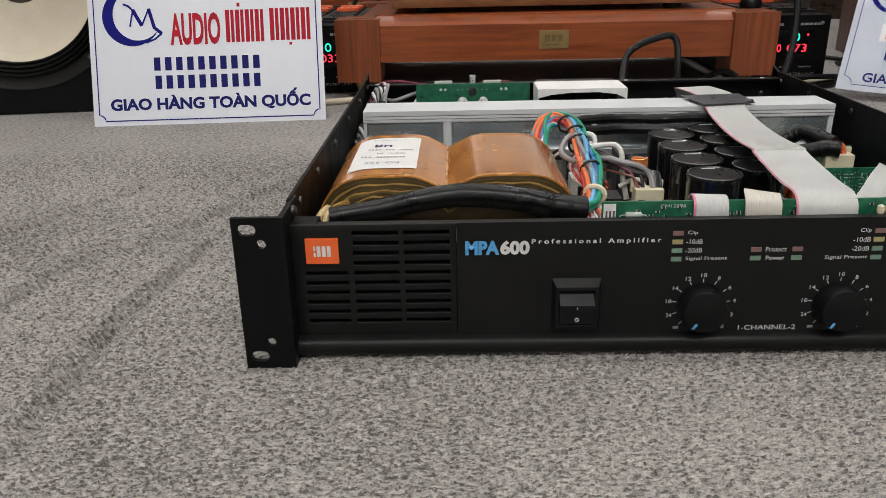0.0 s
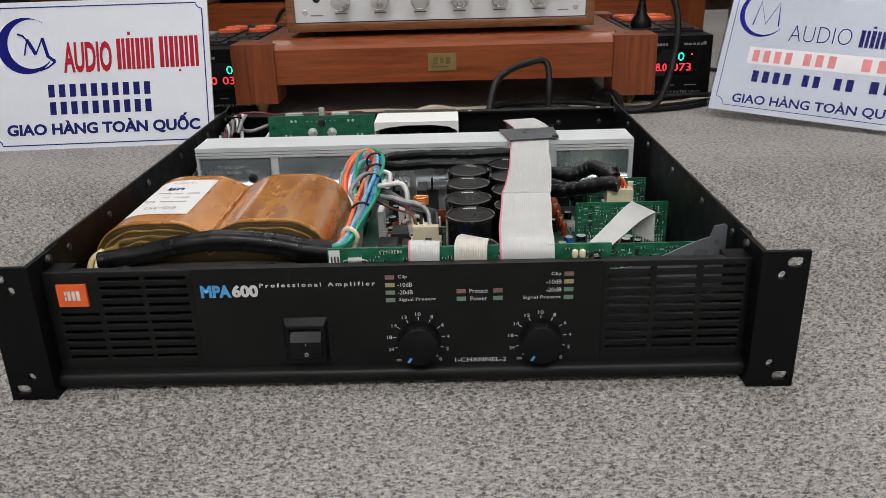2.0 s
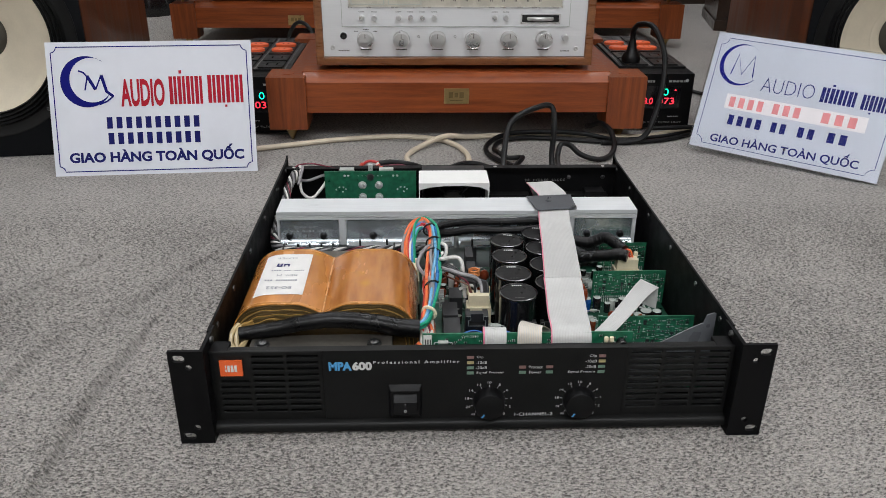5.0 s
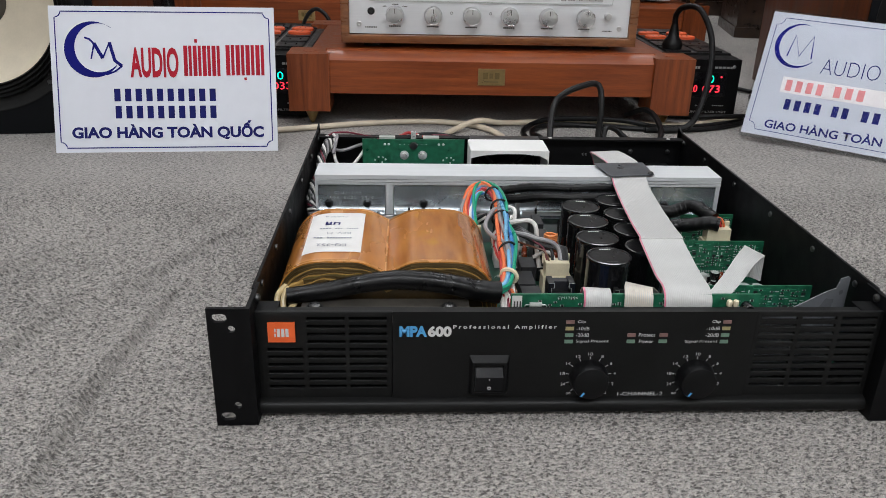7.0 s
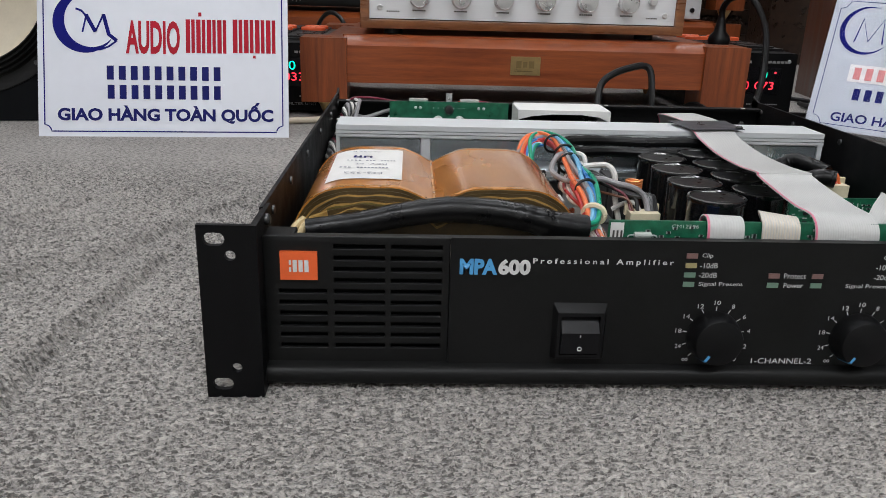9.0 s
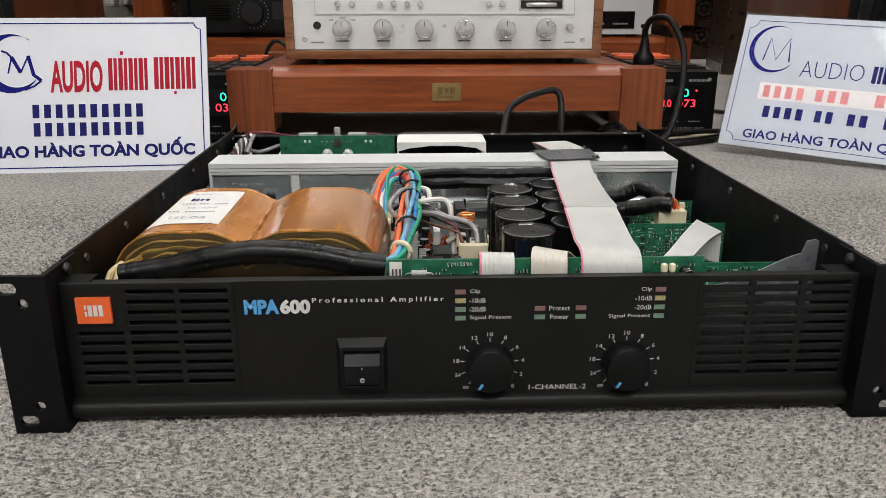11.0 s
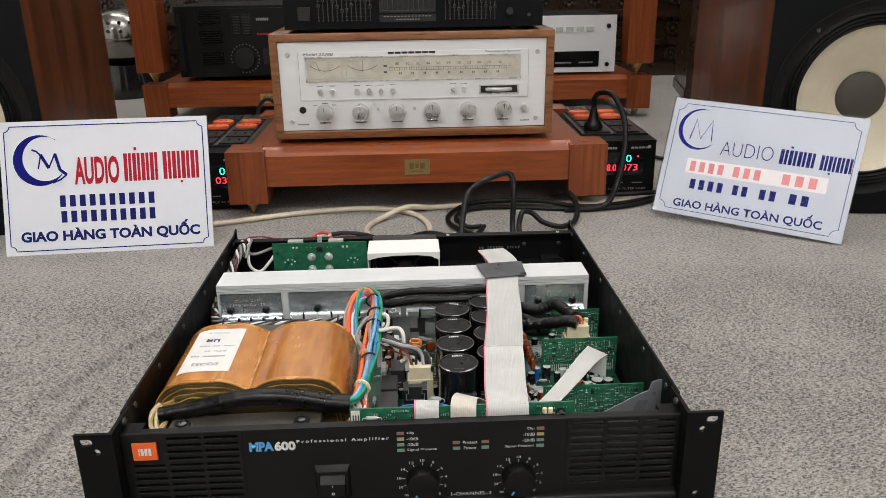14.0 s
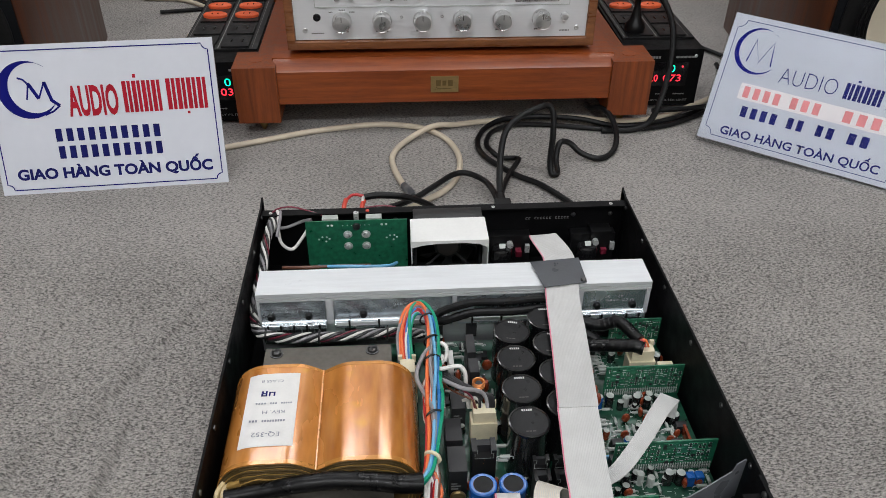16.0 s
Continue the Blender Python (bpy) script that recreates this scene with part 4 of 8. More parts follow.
def heat_sink():
    y0, y1, zt = 0.2885, 0.3290, 0.0830
    body = part("heat_sink", box(-0.2030, 0.2030, y0, y1, 0.0790, zt), ALU, amp, "long white-topped aluminium heat sink bar", bevel=0.0008)
    part("edge_rib", box(-0.2030, 0.2030, y0 - 0.0003, y0 + 0.004, 0.0762, 0.0783), ALU, body, bevel=0.0004)
    part("edge_rib", box(-0.2030, 0.2030, y0 - 0.0006, y0 + 0.004, 0.0735, 0.0755), ALU, body, bevel=0.0004)
    part("fin_block", box(-0.2030, 0.2030, y0 + 0.0030, y1, 0.0060, 0.0789), ALU_EDGE, body)
    for a, b in ((-0.1335, -0.1265), (-0.0035, 0.0000), (0.1235, 0.1320), (-0.2030, -0.2005), (0.1990, 0.2030)):
        part("upright_rib", box(a, b, y0 + 0.0004, y0 + 0.0032, 0.0420, 0.0737), ALU, body, bevel=0.0003)
    for k, (a, b) in enumerate(((-0.2000, -0.1345), (-0.1255, -0.0045), (0.0010, 0.1225), (0.1330, 0.1985))):
        p = part("spreader_plate", bent_plate(a, b, y0 + 0.0012, 0.0722), STEEL_PLATE, body, "bright bent steel plate with dotted stencil", smooth=50)
        bars("stencil", stencil_dots(b - a, k), (a + (0.0 if b - a < 0.07 else 0.045), y0 + 0.0011, 0.0440), DOT_PRINT, p, depth=0.0002)
        if k in (1, 2):
            part("spreader_ledge", box(a + 0.002, b - 0.002, y0 - 0.0065, y0 - 0.0050, 0.0440, 0.0485), ALU, body, bevel=0.0004)
        n = 5 if b - a < 0.07 else 4
        for j in range(n):
            x = a + (b - a) * (j + 0.5) / n
            part("transistor", box(x - 0.0055, x + 0.0055, y0 - 0.0030, y0 + 0.0025, 0.0200, 0.0385), RELAY, body)
            part("clip", box(x - 0.0010, x + 0.0010, y0 - 0.0078, y0 - 0.0064, 0.0385, 0.0475 if k in (0, 3) else 0.0520), BLACK_PLASTIC, body)
    part("stencil_frame", plate([-0.1765, -0.1760, -0.1705, -0.1700], [0.0505, 0.0510, 0.0565, 0.0570], {(1, 1)}, y0 + 0.0009, y0 + 0.0011), CAP_BLACK, body)
    for x in (-0.1900, -0.1520, -0.0960, 0.0500, 0.1480, 0.1860):
        part("screw", lathe([(0, 0), (0.0042, 0), (0.0042, 0.0012), (0.0030, 0.0040), (0, 0.0046)], 18, "y", (x, y0 + 0.0010, 0.0535)), BLACK_PLASTIC, body)
    part("pencil_ring", lathe([(0.0040, 0), (0.0043, 0), (0.0043, 0.0001), (0.0040, 0.0001), (0.004, 0)], 24, "z", (-0.172, 0.309, zt)), ALU_EDGE, body)
    part("pencil_ring", lathe([(0.0020, 0), (0.0022, 0), (0.0022, 0.0001), (0.0020, 0.0001), (0.002, 0)], 20, "z", (-0.160, 0.309, zt)), ALU_EDGE, body)


heat_sink()

# ---- inside, on the main board ----
board = part("main_board", box(-0.0440, 0.2120, 0.0480, 0.2860, 0.0120, 0.0136), PCB_DARK, amp, "green main circuit board crowded with parts")
strip = part("main_board", box(-0.2000, -0.0460, 0.2400, 0.2860, 0.0120, 0.0136), PCB_DARK, amp, "green main circuit board strip")
BZ = 0.0137


def reservoir_capacitors():
    prof = [(0, BZ), (0.0176, BZ), (0.0178, 0.0700), (0.0182, 0.0712), (0.0178, 0.0728), (0.0165, 0.0731), (0.0160, 0.0722)]
    can = lathe(prof, 40)
    lathe([(0.0161, 0.0722), (0.0, 0.0724)], 40, bm=can, mi=1)
    first = part("reservoir_capacitor", can, [CAP_BLACK, CAP_TOP], amp, "large black reservoir capacitor", smooth=40)
    bars("can_print", [(-0.0042, -0.0022, -0.0006, 0.0006), (-0.0014, 0.0006, -0.0006, 0.0006), (0.0014, 0.0042, -0.0006, 0.0006)], (0, -0.0105, 0.07245), PRINT_GREY, first, axes=(Vector((1, 0, 0)), Vector((0, 1, 0))), depth=0.0001)
    bars("polarity_mark", word_bars(-0.0048, 0.0048, 0, 0.0022, 5, 0.32), (0, 0.0122, 0.07245), INK_WHITE, first, axes=(Vector((1, 0, 0)), Vector((0, 1, 0))), depth=0.0001)
    spots = [(0.0480, 0.1160), (0.0475, 0.1550), (0.0480, 0.1940), (0.0490, 0.2320), (0.0840, 0.1350), (0.0840, 0.1740), (0.0845, 0.2125), (0.0850, 0.2500)]
    first.matrix_basis = pose(*spots[0], 0)
    for x, y in spots[1:]:
        copy_thing(first, pose(x, y, 0, 0, 0, random.uniform(-26, 6)))


reservoir_capacitors()


def can(parent, x, y, r, h, m, name="capacitor", z0=BZ, top=None):
    prof = [(0, z0), (r, z0), (r, z0 + 0.0012), (r * 0.93, z0 + 0.0018), (r, z0 + 0.0025), (r, z0 + h - 0.0008), (r * 0.9, z0 + h)]
    bm = lathe(prof, 20, centre=(x, y, 0))
    if m is CAP_BLUE and r > 0.01:
        lathe([(r * 0.9, z0 + h), (r * 0.72, z0 + h)], 20, centre=(x, y, 0), bm=bm)
    lathe([(r * (0.72 if m is CAP_BLUE and r > 0.01 else 0.9), z0 + h), (r * 0.70, z0 + h - 0.0004), (0, z0 + h - 0.0003)], 20, centre=(x, y, 0), bm=bm, mi=1)
    return part(name, bm, [m, top or CAP_TOP], parent, smooth=40)


def block(parent, name, x0, x1, y0, y1, z0, z1, m, label="", bevel=0.0006):
    return part(name, box(x0, x1, y0, y1, z0, z1), m, parent, label, bevel=bevel)


# blue cans, relays, connectors and coils
for x, y in ((0.0040, 0.0670), (0.0285, 0.0665)):
    can(board, x, y, 0.0115, 0.0420, CAP_BLUE, "blue_capacitor")
for x0, x1, y0, y1, h in ((-0.0220, -0.0065, 0.0880, 0.1150, 0.0330), (-0.0220, -0.0075, 0.1240, 0.1500, 0.0300), (-0.0140, -0.0010, 0.1640, 0.1860, 0.0270), (0.0050, 0.0140, 0.1930, 0.2120, 0.0440), (0.0050, 0.0130, 0.2180, 0.2440, 0.0460)):
    r = block(board, "relay", x0, x1, y0, y1, BZ, BZ + h, RELAY, "matt black relay")
    bars("relay_print", [(0.002, 0.008, 0.010, 0.0115), (0.002, 0.010, 0.0135, 0.0150), (0.002, 0.007, 0.017, 0.0180)], (x0, y0 - 0.0001, BZ), PRINT_DIM, r)


def u_block(x, y, w=0.0165, d=0.013, z1=0.0500):
    """A black terminal block with a U-shaped notch in its face."""
    o = [(x, BZ), (x + w, BZ), (x + w, z1), (x + w * 0.78, z1), (x + w * 0.78, z1 - 0.004), (x + w * 0.88, z1 - 0.004), (x + w * 0.88, z1 - 0.010), (x + w * 0.12, z1 - 0.010), (x + w * 0.12, z1 - 0.004), (x + w * 0.22, z1 - 0.004), (x + w * 0.22, z1), (x, z1)]
    p = part("terminal_block", extrude_outline(o, y, y + d), BLACK_PLASTIC, board, "black notched terminal block")
    part("backing", box(x + 0.001, x + w - 0.001, y + d * 0.5, y + d - 0.0005, BZ, z1 - 0.0015), RELAY, p)
    # thin grey strips paint the light caught along the notched edge
    rim = [(u, v) for u, v in o[2:]] + [o[0]]
    part("edge_highlight", strip_mesh([(u, v) for u, v in rim[:-1]], 0.0005, lambda q: (q.x, y - 0.0002, q.y), closed=False), RESISTOR, p, smooth=0)


u_block(-0.0015, 0.1020, 0.0210, 0.014, 0.0550)
u_block(0.0480, 0.0740, 0.0140, 0.012, 0.0480)
u_block(0.0480, 0.0880, 0.0140, 0.006, 0.0560)
u_block(0.0660, 0.0740, 0.0140, 0.012, 0.0480)
u_block(0.0660, 0.0880, 0.0140, 0.006, 0.0560)


def nylon_plug(parent, x0, x1, y0, y1, z1):
    p = block(parent, "connector", x0, x1, y0, y1, BZ, z1 - 0.012, CREAM, "cream nylon plug connector")
    part("housing", box(x0 + 0.002, x1 - 0.002, y0 + 0.002, y1 - 0.002, z1 - 0.012, z1), CREAM, p, bevel=0.0008)
    for x in (x0 + 0.0005, x1 - 0.0045):
        part("latch", box(x, x + 0.004, y1 - 0.004, y1 - 0.001, z1 - 0.004, z1 + 0.004), CREAM, p, bevel=0.0006)
    return p


nylon_plug(board, 0.0020, 0.0260, 0.1440, 0.1600, 0.0525)
nylon_plug(board, 0.1630, 0.1890, 0.2090, 0.2250, 0.0580)
nylon_plug(strip, -0.0620, -0.0440, 0.2000, 0.2230, 0.0530)


def choke(x, y, z, ring=0.0052):
    pts = [(x + ring * math.cos(a), y + ring * math.sin(a), z + 0.0016 * a / (2 * math.pi)) for a in np.linspace(0, 8 * math.pi, 56)]
    part("choke_coil", tube(pts, 0.0009, 6, 2), COPPER, board, "varnished copper choke coil")
    part("choke_core", rod(ring * 0.6, BZ, z + 0.004, "z", (x, y, 0), 14), RELAY, board)


choke(0.0105, 0.1690, 0.0635)
choke(0.0090, 0.1060, 0.0370, 0.0032)

# red-brown film capacitors, drop shaped
drop = lathe([(0, -0.0062), (0.003, -0.0056), (0.0048, -0.003), (0.0052, 0), (0.0044, 0.0035), (0.0026, 0.0058), (0, 0.0063)], 14)
bmesh.ops.scale(drop, vec=(1, 0.55, 1), verts=drop.verts)
drop_ob = part("film_capacitor", drop, FILM_RED, board, "red-brown dipped film capacitor", at=pose(0.1190, 0.2080, 0.0480))
for x, y, z, rz in ((0.1200, 0.1980, 0.046, 10), (0.1215, 0.1880, 0.043, 80), (0.1225, 0.1780, 0.041, 70), (0.1235, 0.1690, 0.040, 75), (-0.006, 0.198, 0.034, 80), (0.022, 0.198, 0.034, 80), (0.022, 0.184, 0.030, 20), (-0.004, 0.214, 0.034, 85), (0.026, 0.228, 0.033, 0), (0.0190, 0.0930, 0.022, 80)):
    link("film_capacitor", drop_ob.data, board, at=pose(x, y, z, 0, 0, rz))
part("disc_capacitor", lathe([(0, -0.002), (0.006, -0.0016), (0.0068, 0), (0.006, 0.0016), (0, 0.002)], 18, "y", (-0.0150, 0.0780, 0.0270)), BRASS, board, "amber disc capacitor")

# small parts by the dozen, in the free stretches of the main board
res_bm = rod(0.0017, -0.0042, 0.0042, "x", seg=10)
tube([(-0.0075, 0, -0.0035), (-0.0072, 0, -0.0005), (-0.0042, 0, 0)], 0.0004, 5, 3, res_bm, 1)
tube([(0.0075, 0, -0.0035), (0.0072, 0, -0.0005), (0.0042, 0, 0)], 0.0004, 5, 3, res_bm, 1)
res_ob = part("resistor", res_bm, [RESISTOR, SOLDER], board, at=pose(0.027, 0.112, BZ + 0.016))
for x, y, z, rz in ((0.027, 0.104, 0.030, 0), (0.027, 0.126, 0.018, 0), (0.026, 0.150, 0.004, 90), (0.134, 0.082, 0.0036, 0), (0.134, 0.0765, 0.0036, 8), (0.150, 0.0765, 0.0036, 0), (0.142, 0.0700, 0.0036, 0), (0.162, 0.072, 0.0036, 3), (0.128, 0.158, 0.0036, 0), (0.128, 0.163, 0.0036, 0), (0.150, 0.150, 0.0036, 90), (0.156, 0.150, 0.0036, 90), (0.162, 0.150, 0.0036, 90), (0.168, 0.152, 0.0036, 90), (0.174, 0.150, 0.0036, 90), (0.140, 0.240, 0.0036, 0), (0.140, 0.245, 0.0036, 0), (0.140, 0.250, 0.0036, 0), (0.140, 0.255, 0.0036, 0), (0.145, 0.225, 0.0036, 0), (0.145, 0.230, 0.0036, 0), (0.145, 0.235, 0.0036, 0), (-0.030, 0.150, 0.004, 90), (-0.020, 0.200, 0.010, 90), (0.000, 0.255, 0.006, 0), (0.130, 0.128, 0.004, 0), (0.190, 0.142, 0.004, 90)):
    link("resistor", res_ob.data, board, at=pose(x, y, BZ + z, 0, 0, rz))
for x, y, r, h, m in ((0.1300, 0.1840, 0.0038, 0.014, CAP_BLUE), (0.1400, 0.1840, 0.0042, 0.015, CAP_BLACK), (0.1560, 0.1840, 0.0035, 0.012, RESISTOR), (0.1660, 0.1830, 0.0042, 0.014, CAP_BLACK), (0.1760, 0.1800, 0.0038, 0.013, CAP_BLACK), (0.1440, 0.1300, 0.0040, 0.015, CAP_BLUE), (0.1320, 0.0930, 0.0038, 0.013, CAP_BLACK), (0.1450, 0.0930, 0.0036, 0.013, RESISTOR), (0.1700, 0.0920, 0.0042, 0.014, CAP_BLACK), (0.1800, 0.0910, 0.0042, 0.014, CAP_BLACK), (0.1540, 0.0900, 0.0034, 0.011, RESISTOR), (0.1985, 0.2320, 0.0042, 0.020, CAP_BLACK), (0.1860, 0.1640, 0.0060, 0.010, CAP_BLACK), (0.1780, 0.1580, 0.0060, 0.009, PCB_DARK), (0.1960, 0.1600, 0.0050, 0.012, CAP_BLACK), (0.128, 0.145, 0.003, 0.010, FILM_RED)):
    can(board, x, y, r, h, m, "small_capacitor", top=RESISTOR)
for x, y in ((0.1350, 0.1330), (0.1900, 0.1300), (0.1290, 0.1150), (0.1640, 0.1280), (0.2000, 0.1500)):
    c = block(board, "chip", x - 0.005, x + 0.005, y - 0.0035, y + 0.0035, BZ + 0.004, BZ + 0.0085, RELAY, "black plug-in chip")
    part("socket", box(x - 0.0056, x + 0.0056, y - 0.0045, y + 0.0045, BZ, BZ + 0.004), BLACK_PLASTIC, c)
for x in (0.1880, 0.1960):
    block(board, "trimmer", x - 0.0035, x + 0.0035, 0.0860, 0.0930, BZ, BZ + 0.012, CAP_BLUE, "blue trimmer")
block(board, "pin_strip", 0.2005, 0.2030, 0.1250, 0.1480, BZ, BZ + 0.010, FILM_RED)
block(board, "pin_strip", 0.1200, 0.1500, 0.1180, 0.1200, BZ, BZ + 0.006, WIRES["light_blue"])
block(board, "pin_strip", 0.1950, 0.2100, 0.2150, 0.2200, BZ, BZ + 0.022, CREAM)
for k in range(3):
    block(board, "ceramic_resistor", 0.134, 0.152, 0.2585, 0.2600, BZ + 0.002 * k, BZ + 0.002 * k + 0.0012, RESISTOR, bevel=0.0002)
for x, y0 in ((-0.0300, 0.2220), (-0.0120, 0.2240)):
    block(board, "white_header", x, x + 0.005, y0, y0 + 0.020, BZ, BZ + 0.026, LABEL_WHITE, "white pin header")
for k in range(6):
    block(board, "pin", -0.0240, -0.0190, 0.170 + 0.004 * k, 0.1715 + 0.004 * k, BZ + 0.012, BZ + 0.0225, SOLDER, bevel=0.0002)
pins = [(-0.196 + 0.0034 * k, -0.1948 + 0.0034 * k, 0, 0.004) for k in range(40)]
bars("pin_row", pins, (0, 0.2470, BZ), SOLDER, strip, depth=0.0012)


# a scatter of little parts in the gaps between the large ones
GAPS = [(-0.030, 0.030, 0.255, 0.282), (0.020, 0.030, 0.150, 0.250), (-0.028, 0.004, 0.186, 0.250), (0.112, 0.208, 0.236, 0.262), (0.112, 0.200, 0.112, 0.192), (0.112, 0.206, 0.055, 0.102), (-0.030, 0.060, 0.052, 0.100), (-0.016, 0.002, 0.156, 0.164)]
rng = random.Random(5)
cap_s = can(board, 0, 0, 0.0028, 0.009, CAP_BLACK, "small_capacitor", z0=0.0, top=RESISTOR)
cap_s.matrix_basis = pose(0.118, 0.240, BZ)
chip_me = part("chip", box(-0.0048, 0.0048, -0.0032, 0.0032, 0, 0.0040), RELAY, board, at=pose(0.190, 0.246, BZ), bevel=0.0004)
drop_m = drop_ob.data
for x0, x1, y0, y1 in GAPS:
    for k in range(int((x1 - x0) * (y1 - y0) * 1e6 / 90)):
        x, y, u = rng.uniform(x0, x1), rng.uniform(y0, y1), rng.random()
        if u < 0.50:
            link("resistor", res_ob.data, board, at=pose(x, y, BZ + 0.0036, 0, 0, rng.choice((0, 0, 90, 90, 4))) @ Matrix.Scale(rng.choice((0.7, 0.85, 1.0)), 4))
        elif u < 0.74:
            link("small_capacitor", cap_s.data, board, at=pose(x, y, BZ) @ Matrix.Scale(rng.uniform(0.8, 1.4), 4))
        elif u < 0.86:
            link("chip", chip_me.data, board, at=pose(x, y, BZ, 0, 0, rng.choice((0, 90))))
        else:
            link("film_capacitor", drop_m, board, at=pose(x, y, BZ + 0.0055, 0, 0, rng.choice((0, 90, 30))) @ Matrix.Scale(0.8, 4))
prints = []
for x0, x1, y0, y1 in GAPS:
    for k in range(int((x1 - x0) * (y1 - y0) * 1e6 / 45)):
        x, y = rng.uniform(x0, x1), rng.uniform(y0, y1)
        w, h = rng.choice(((0.004, 0.0004), (0.0004, 0.004), (0.0016, 0.0010), (0.0010, 0.0010), (0.003, 0.0010)))
        prints.append((x, x + w, y, y + h))
tagged(bars("board_print", prints, (0, 0, BZ), SILK, board, axes=(Vector((1, 0, 0)), Vector((0, 1, 0))), depth=0.0001), kind="stuff")


def daughter_board(x0, x1, y, z1, seed):
    """An upright board covered in rows of tiny parts."""
    rng = random.Random(seed)
    b = part("daughter_board", box(x0, x1, y, y + 0.0016, BZ, z1), PCB, board, "upright green board with rows of tiny parts")
    bm, dk, sv = bmesh.new(), bmesh.new(), bmesh.new()
    x = x0 + 0.0022
    while x < x1 - 0.0045:
        # a ladder of little parts lying one over the other
        w, z = rng.choice((0.0024, 0.0028, 0.0032)), z1 - 0.0040 - rng.choice((0.0, 0.0012))
        while z > BZ + 0.0115:
            kind = rng.random()
            if kind < 0.62:
                box(x, x + w, y - 0.0005, y, z, z + 0.0007, sv)
                if kind < 0.40:
                    box(x + w * 0.25, x + w * 0.75, y - 0.0009, y, z - 0.0003, z + 0.0010, dk)
            elif kind < 0.74:
                box(x + w * 0.3, x + w * 0.3 + 0.0007, y - 0.0005, y, z - 0.0010, z + 0.0014, bm)
            elif kind < 0.80:
                box(x, x + w, y - 0.0012, y, z - 0.0010, z + 0.0010, dk)
            z -= rng.choice((0.0024, 0.0027, 0.0040))
        x += w + rng.choice((0.0010, 0.0014, 0.0022))
    x = x0 + 0.0016
    while x < x1 - 0.002:
        box(x, x + 0.0010, y - 0.0012, y, BZ + 0.0080, BZ + 0.0098, sv)
        box(x, x + 0.0010, y - 0.0016, y, BZ + 0.0030, BZ + 0.0066, sv)
        x += 0.0022
    tr = bmesh.new()
    for k in range(int((x1 - x0) * 1300)):
        xx, zz = rng.uniform(x0 + 0.002, x1 - 0.008), rng.uniform(BZ + 0.009, z1 - 0.002)
        w, h = rng.choice(((0.0060, 0.0003), (0.0003, 0.0040), (0.0030, 0.0003), (0.0040, 0.0006)))
        box(xx, xx + w, y - 0.0001, y, zz, min(zz + h, z1 - 0.0005), tr)
    tagged(part("trace", tr, TRACE, b, smooth=0), kind="stuff")
    tagged(part("tiny_component", dk, RELAY, b, smooth=0), kind="stuff")
    tagged(part("solder_pad", sv, SOLDER, b, smooth=0), kind="stuff")
    tagged(part("board_print", bm, SILK, b, smooth=0), kind="stuff")


daughter_board(0.1580, 0.2110, 0.2660, 0.0520, 1)
daughter_board(0.1370, 0.2130, 0.1970, 0.0520, 2)
daughter_board(0.1230, 0.2130, 0.1050, 0.0515, 3)

# the display board behind the front panel
disp = part("display_board", box(-0.0440, 0.1300, 0.0430, 0.0446, 0.0100, 0.0735), PCB, amp, "upright green display board behind the panel")
bars("paper_tag", [(0, 0.0068, 0, 0.024)], (-0.0432, 0.0429, 0.0485), LABEL_WHITE, disp)
bars("tag_print", [(0.0012 + 0.002 * k, 0.0022 + 0.002 * k, 0.002, 0.020) for k in range(3)], (-0.0432, 0.0425, 0.0485), PRINT_GREY, disp, depth=0.0001)
lettering("board_print", "CM12596", (-0.0120, 0.0429, 0.0700), 0.0140, 0.0019, SILK, disp)
bars("board_print", word_bars(0, 0.006, 0, 0.0016, 4) + word_bars(0.045, 0.049, 0, 0.0016, 3) + word_bars(0.144, 0.150, 0.002, 0.0036, 4), (-0.0340, 0.0429, 0.0610), SILK, disp)
link("resistor", res_ob.data, disp, at=pose(-0.0270, 0.0412, 0.0665))
rng = random.Random(7)
sv, dk = bmesh.new(), bmesh.new()
for k in range(46):
    x = rng.uniform(-0.033, 0.126)
    if 0.003 < x < 0.100:
        x = rng.choice((rng.uniform(-0.03, 0.002), 0.0265, 0.0300, 0.0590, 0.0615, rng.uniform(0.102, 0.127)))
    z = rng.uniform(0.058, 0.070)
    box(x, x + 0.0024, 0.0424, 0.0430, z, z + 0.0011, sv)
    box(x + 0.0006, x + 0.0018, 0.0420, 0.0430, z - 0.0001, z + 0.0012, dk)
tagged(part("solder_pad", sv, SOLDER, disp, smooth=0), kind="stuff")
tagged(part("tiny_component", dk, RELAY, disp, smooth=0), kind="stuff")
part("transistor", lathe([(0, 0), (0.004, 0), (0.004, 0.006), (0.0032, 0.0072), (0, 0.0075)], 16, "y", (0.1205, 0.0430, 0.0645)), CAP_BLACK, disp)
for x in (0.1075, 0.1120):
    part("bead_capacitor", lathe([(0, -0.003), (0.0018, -0.002), (0.0021, 0), (0.0018, 0.002), (0, 0.003)], 12, "z", (x, 0.0405, 0.0680)), CREAM, disp)

